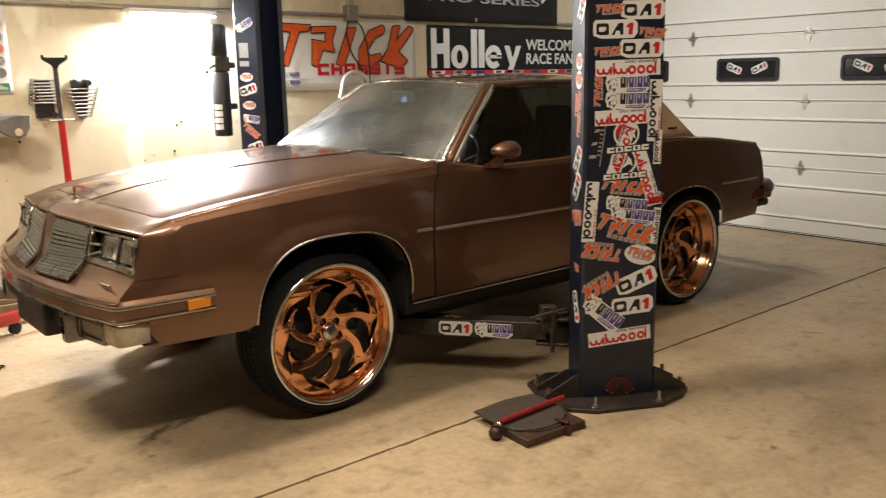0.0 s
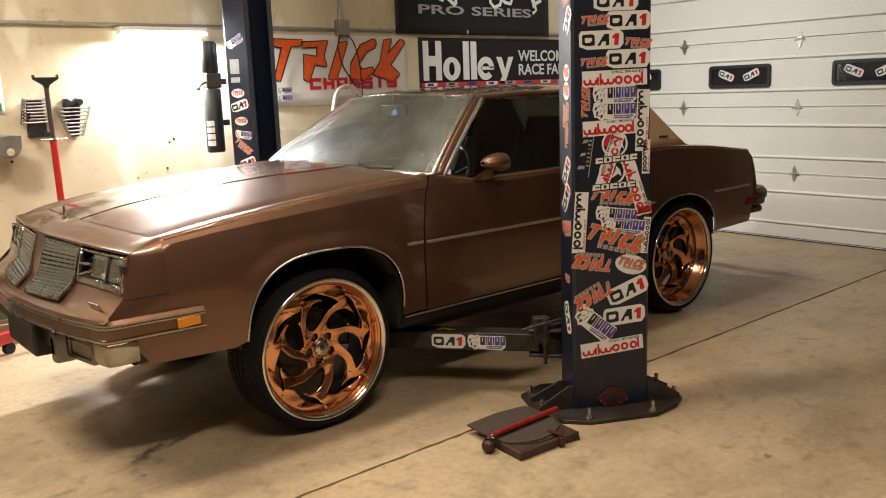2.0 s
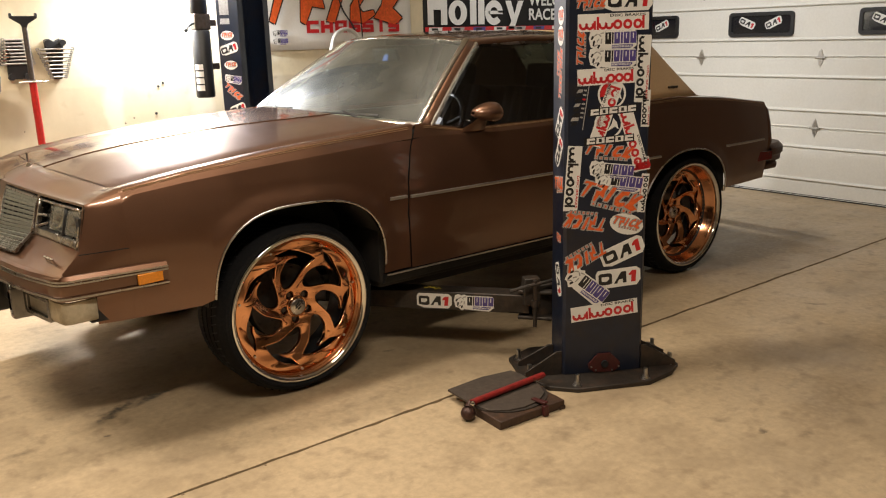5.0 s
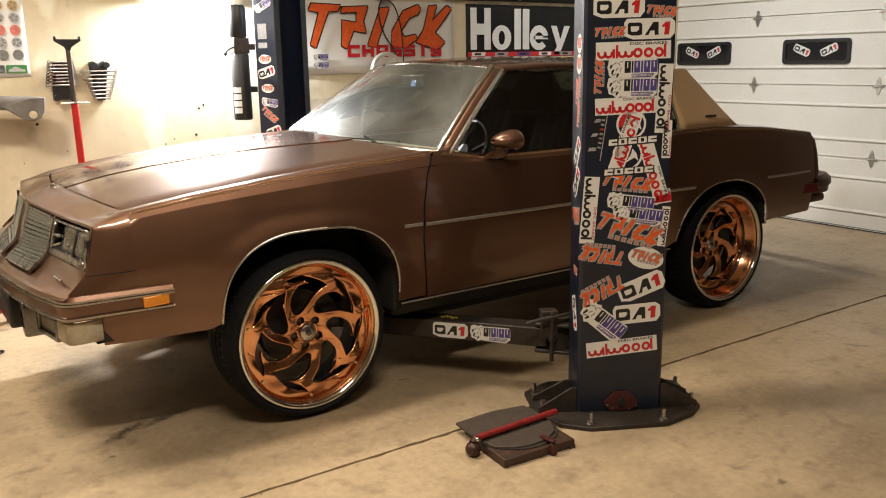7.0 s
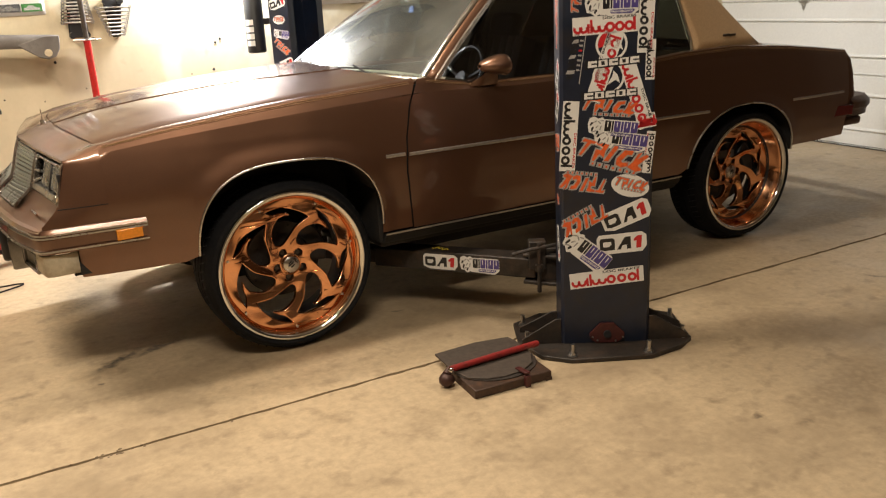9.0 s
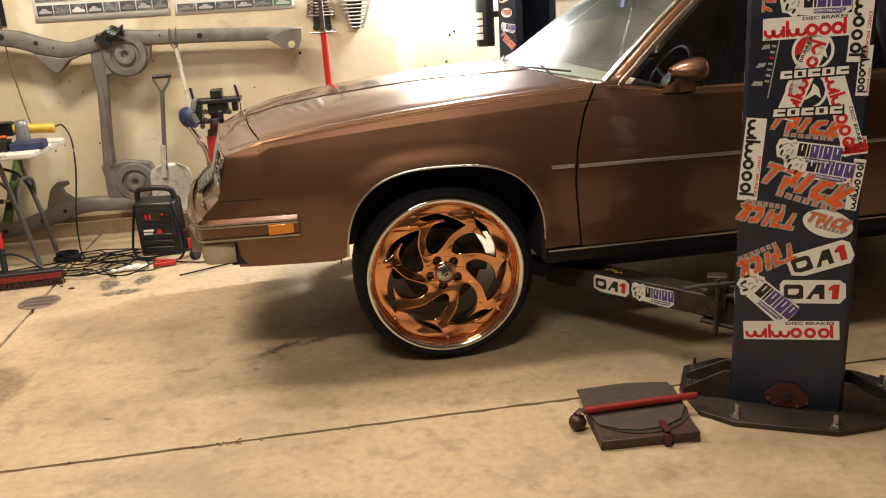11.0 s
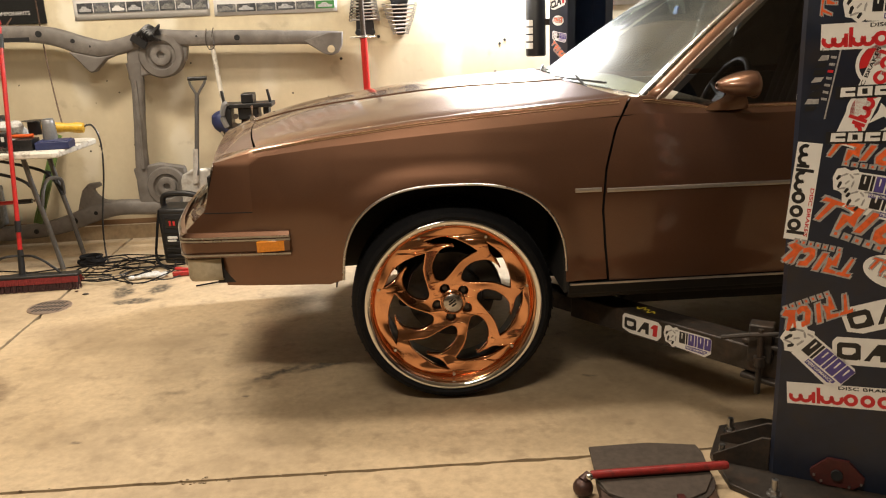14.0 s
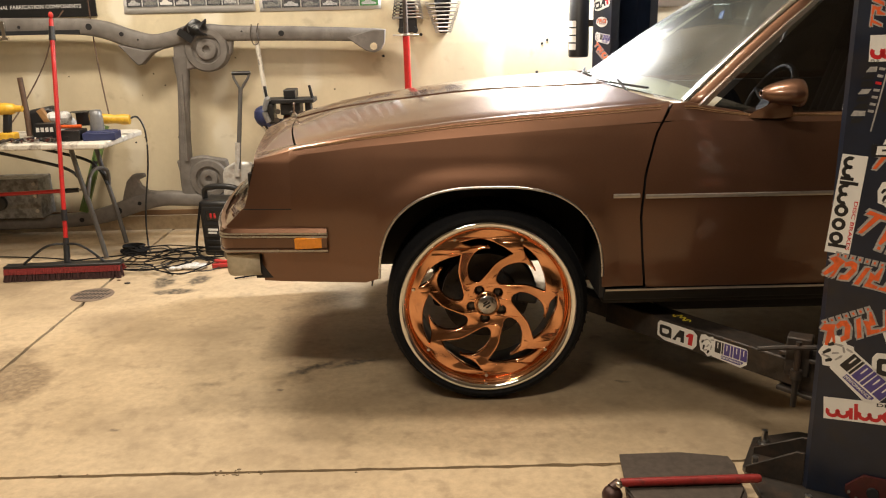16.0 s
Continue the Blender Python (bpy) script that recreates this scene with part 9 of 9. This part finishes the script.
# white pole and bent tube with a blue head
ob = thing("work_pole", (0.9, 5.7, 0.0), "white painted pole with a blue plastic head", "pole")
bm = bmesh.new()
rod(bm, (0.862, 5.70, 1.26), (0.935, 5.62, 0.60), 0.014, 0.016, seg=12)
part("upper_pole", bm, table_top, ob, "scuffed white upper pole")
bm = bmesh.new()
lathe(bm, (0.895, 5.56, 0.80), (-0.4, -0.3, 0.85), [(0.001, 0.055), (0.035, 0.05), (0.058, 0.015), (0.062, -0.02), (0.050, -0.06), (0.03, -0.085), (0.001, -0.09)], 20)
part("blue_head", bm, blue_plastic, ob, "blue plastic head")
bm = bmesh.new()
tube(bm, [(0.90, 5.55, 0.735), (0.955, 5.55, 0.635), (0.985, 5.56, 0.55), (0.995, 5.57, 0.40), (1.0, 5.58, 0.02)], 0.021, 10)
part("lower_tube", bm, chrome, ob, "bright bent lower tube")

# transmission jack behind the nose: red column on a wheeled base, black head
jk = thing("transmission_jack", (1.12, 5.25, 0), "red transmission jack with a black adjustable head", "jack")
bm = bmesh.new()
rod(bm, (1.085, 5.28, 0.12), (1.085, 5.28, 0.70), 0.054, seg=28)
part("cylinder", bm, red_paint, jk, "red hydraulic cylinder")
bm = bmesh.new()
rod(bm, (1.085, 5.28, 0.70), (1.085, 5.28, 0.74), 0.045, 0.04, seg=24)
rod(bm, (1.085, 5.28, 0.74), (1.105, 5.28, 0.84), 0.026, seg=20)
part("ram", bm, dark_red, jk)
for k, a in enumerate((28, -118, 112, 200)):
    d = Vector((math.cos(radians(a)), math.sin(radians(a)), 0))
    bm = bmesh.new()
    sweep(bm, [Vector((1.085, 5.28, 0.115)) + d * 0.03, Vector((1.085, 5.28, 0.105)) + d * 0.40], [(-0.026, -0.035), (0.026, -0.035), (0.026, 0.035), (-0.026, 0.035)])
    leg = part("leg", bm, red_paint if k < 2 else dark_red, jk, "red steel leg", bevel=0.006)
    bm = bmesh.new()
    c = Vector((1.085, 5.28, 0.0)) + d * 0.37
    rod(bm, c + Vector((-d.y, d.x, 0)) * -0.016 + Vector((0, 0, 0.036)), c + Vector((-d.y, d.x, 0)) * 0.016 + Vector((0, 0, 0.036)), 0.036, seg=20)
    part("castor", bm, matte_black, leg, "black castor")
bm = bmesh.new()
tube(bm, [(1.13, 5.25, 0.10), (1.20, 5.20, 0.16), (1.23, 5.18, 0.22)], 0.018, 8)
part("pedal", bm, black_plastic, jk, "black foot pedal")
bm = bmesh.new()
span(bm, (0.985, 5.20, 0.905), (1.275, 5.36, 0.930))
part("head_plate", bm, black_plastic, jk, "black head plate", bevel=0.004)
for name, parts_ in (("clamp_block", (((1.095, 5.22, 0.931), (1.165, 5.34, 0.985)),)), ("side_arm", (((1.215, 5.24, 0.845), (1.250, 5.32, 0.905)),)), ("side_arm", (((0.985, 5.19, 0.80), (1.035, 5.30, 0.905)),)), ("tilt_block", (((1.07, 5.22, 0.835), (1.19, 5.34, 0.904)),)), ("cross_bar", (((1.00, 5.20, 0.785), (1.16, 5.23, 0.815)),)), ("cross_bar", (((1.13, 5.20, 0.77), (1.16, 5.23, 0.86)),))):
    bm = bmesh.new()
    for lo, hi in parts_:
        span(bm, lo, hi)
    part(name, bm, black_plastic, jk, bevel=0.006)
for x, z, dx in ((0.99, 0.93, -0.012), (1.262, 0.93, 0.014)):
    bm = bmesh.new()
    rod(bm, (x, 5.26, z - 0.01), (x + dx - 0.03 * (dx > 0), 5.26, z + 0.075), 0.010, 0.008, seg=8)
    part("finger", bm, black_plastic, jk)
for x, z in ((1.06, 0.86), (1.05, 0.81), (1.03, 0.775), (1.11, 0.795), (1.20, 0.85)):
    bm = bmesh.new()
    rod(bm, (x, 5.196, z), (x, 5.186, z), 0.016, seg=14)
    part("knob", bm, iron, jk)
bm = bmesh.new()
tube(bm, [(1.005, 5.19, 0.80), (0.985, 5.185, 0.86), (1.0, 5.185, 0.925), (1.02, 5.19, 0.94)], 0.016, 8)
part("curved_arm", bm, tin_grey, jk, "bare curved arm")

# tall red support stand with a black fork, in front of the wall
ps = thing("support_stand", (1.83, 5.50, 0), "red underhoist support stand with a black fork head", "support stand")
PB, PT = Vector((1.836, 5.50, 0.02)), Vector((1.822, 5.50, 1.655))
def at_h(z):
    t = (z - PB.z) / (PT.z - PB.z)
    return PB + (PT - PB) * t


bm = bmesh.new()
rod(bm, at_h(0.02), at_h(1.272), 0.021, seg=18)
part("lower_tube", bm, red_paint, ps, "red steel tube")
bm = bmesh.new()
rod(bm, at_h(1.272), at_h(1.285), 0.027, seg=18)
rod(bm, at_h(1.275) + Vector((-0.08, -0.02, 0)), at_h(1.275) + Vector((0.08, -0.02, 0)), 0.006, seg=8)
part("collar", bm, dull_chrome, ps, "bright adjusting collar")
bm = bmesh.new()
rod(bm, at_h(1.28), at_h(1.60), 0.015, seg=14)
part("screw", bm, iron, ps, "dark threaded screw")
bm = bmesh.new()
plate(bm, [(-0.012, 0), (0.012, 0), (0.02, 0.02), (0.075, 0.055), (0.075, 0.082), (0.064, 0.082), (0.062, 0.066), (-0.062, 0.066), (-0.064, 0.082), (-0.075, 0.082), (-0.075, 0.055), (-0.02, 0.02)], Matrix.Translation((1.8225, 5.515, 1.585)) @ pose(0, 0, 0, 90), 0.03)
part("fork", bm, black_plastic, ps, "black fork head", bevel=0.004)
for k in range(3):
    a = radians(90 + 120 * k)
    bm = bmesh.new()
    rod(bm, (1.836, 5.50, 0.10), (1.836 + 0.22 * math.cos(a), 5.50 + 0.22 * math.sin(a), 0.014), 0.012, seg=10)
    part("foot", bm, red_paint, ps)

# chrome hand truck and black trestle behind the car
bright_tube = material("pale_aluminium_tube", (0.80, 0.79, 0.76), 0.38, 0.55, grain=0.08)
ht = thing("hand_truck", (3.74, 5.5, 0), "bright tubular hand truck leaning on the wall", "hand truck")
bm = bmesh.new()
tube(bm, [(3.61, 5.50, 0.12), (3.87, 5.65, 0.90), (4.03, 5.71, 1.40), (4.07, 5.715, 1.50), (4.14, 5.72, 1.545), (4.22, 5.72, 1.54), (4.28, 5.715, 1.49), (4.29, 5.71, 1.40), (4.13, 5.65, 0.90), (3.87, 5.50, 0.12)], 0.016, 10)
part("loop_tube", bm, bright_tube, ht, "bright loop handle")
for z in (0.5, 0.9):
    bm = bmesh.new()
    rod(bm, (3.57 + z / 3, 5.476 + z * 0.19, z), (3.83 + z / 3, 5.476 + z * 0.19, z), 0.011, seg=10)
    part("cross_tube", bm, bright_tube, ht)
bm = bmesh.new()
span(bm, (3.59, 5.28, 0.012), (3.89, 5.50, 0.020))
part("toe_plate", bm, iron, ht)
for x in (3.55, 3.93):
    bm = bmesh.new()
    rod(bm, (x - 0.02, 5.56, 0.12), (x + 0.02, 5.56, 0.12), 0.119, seg=28)
    part("wheel", bm, rubber, ht)
bm = bmesh.new()
rod(bm, (3.55, 5.56, 0.12), (3.93, 5.56, 0.12), 0.010, seg=8)
part("axle", bm, steel, ht)
tr = thing("trestle", (4.9, 5.3, 0), "black folding trestle standing by the wall", "trestle")
bm = bmesh.new()
span(bm, (4.40, 5.27, 1.20), (5.30, 5.33, 1.235))
part("top_bar", bm, black_plastic, tr)
for x, dx in ((4.50, -0.06), (4.50, 0.06), (5.20, -0.06), (5.20, 0.06)):
    bm = bmesh.new()
    rod(bm, (x, 5.30, 1.21), (x + dx, 5.30 + (0.2 if dx > 0 else -0.2), 0.01), 0.014, seg=10)
    part("leg", bm, black_plastic, tr)

# strip light on the wall, just under the conduit
sl = thing("strip_light", (2.70, Y1, 1.95), "short white strip light on the wall, switched on", "strip light")
tube_glow = material("lamp_tube", (1.0, 0.97, 0.92), 0.5, emit=40.0, emit_colour=(1.0, 0.97, 0.92), grain=0)
bm = bmesh.new()
span(bm, (2.39, Y1 - 0.13, 1.958), (3.01, Y1 - 0.001, 1.984))
part("housing", bm, door_white, sl, "white enamelled housing", bevel=0.006)
for x in (2.395, 2.985):
    bm = bmesh.new()
    span(bm, (x, Y1 - 0.12, 1.935), (x + 0.02, Y1 - 0.03, 1.9575))
    part("end_socket", bm, door_white, sl)
bm = bmesh.new()
rod(bm, (2.416, Y1 - 0.05, 1.945), (2.984, Y1 - 0.05, 1.945), 0.0085, seg=14)
part("lamp_tube", bm, tube_glow, sl, "glowing tube")
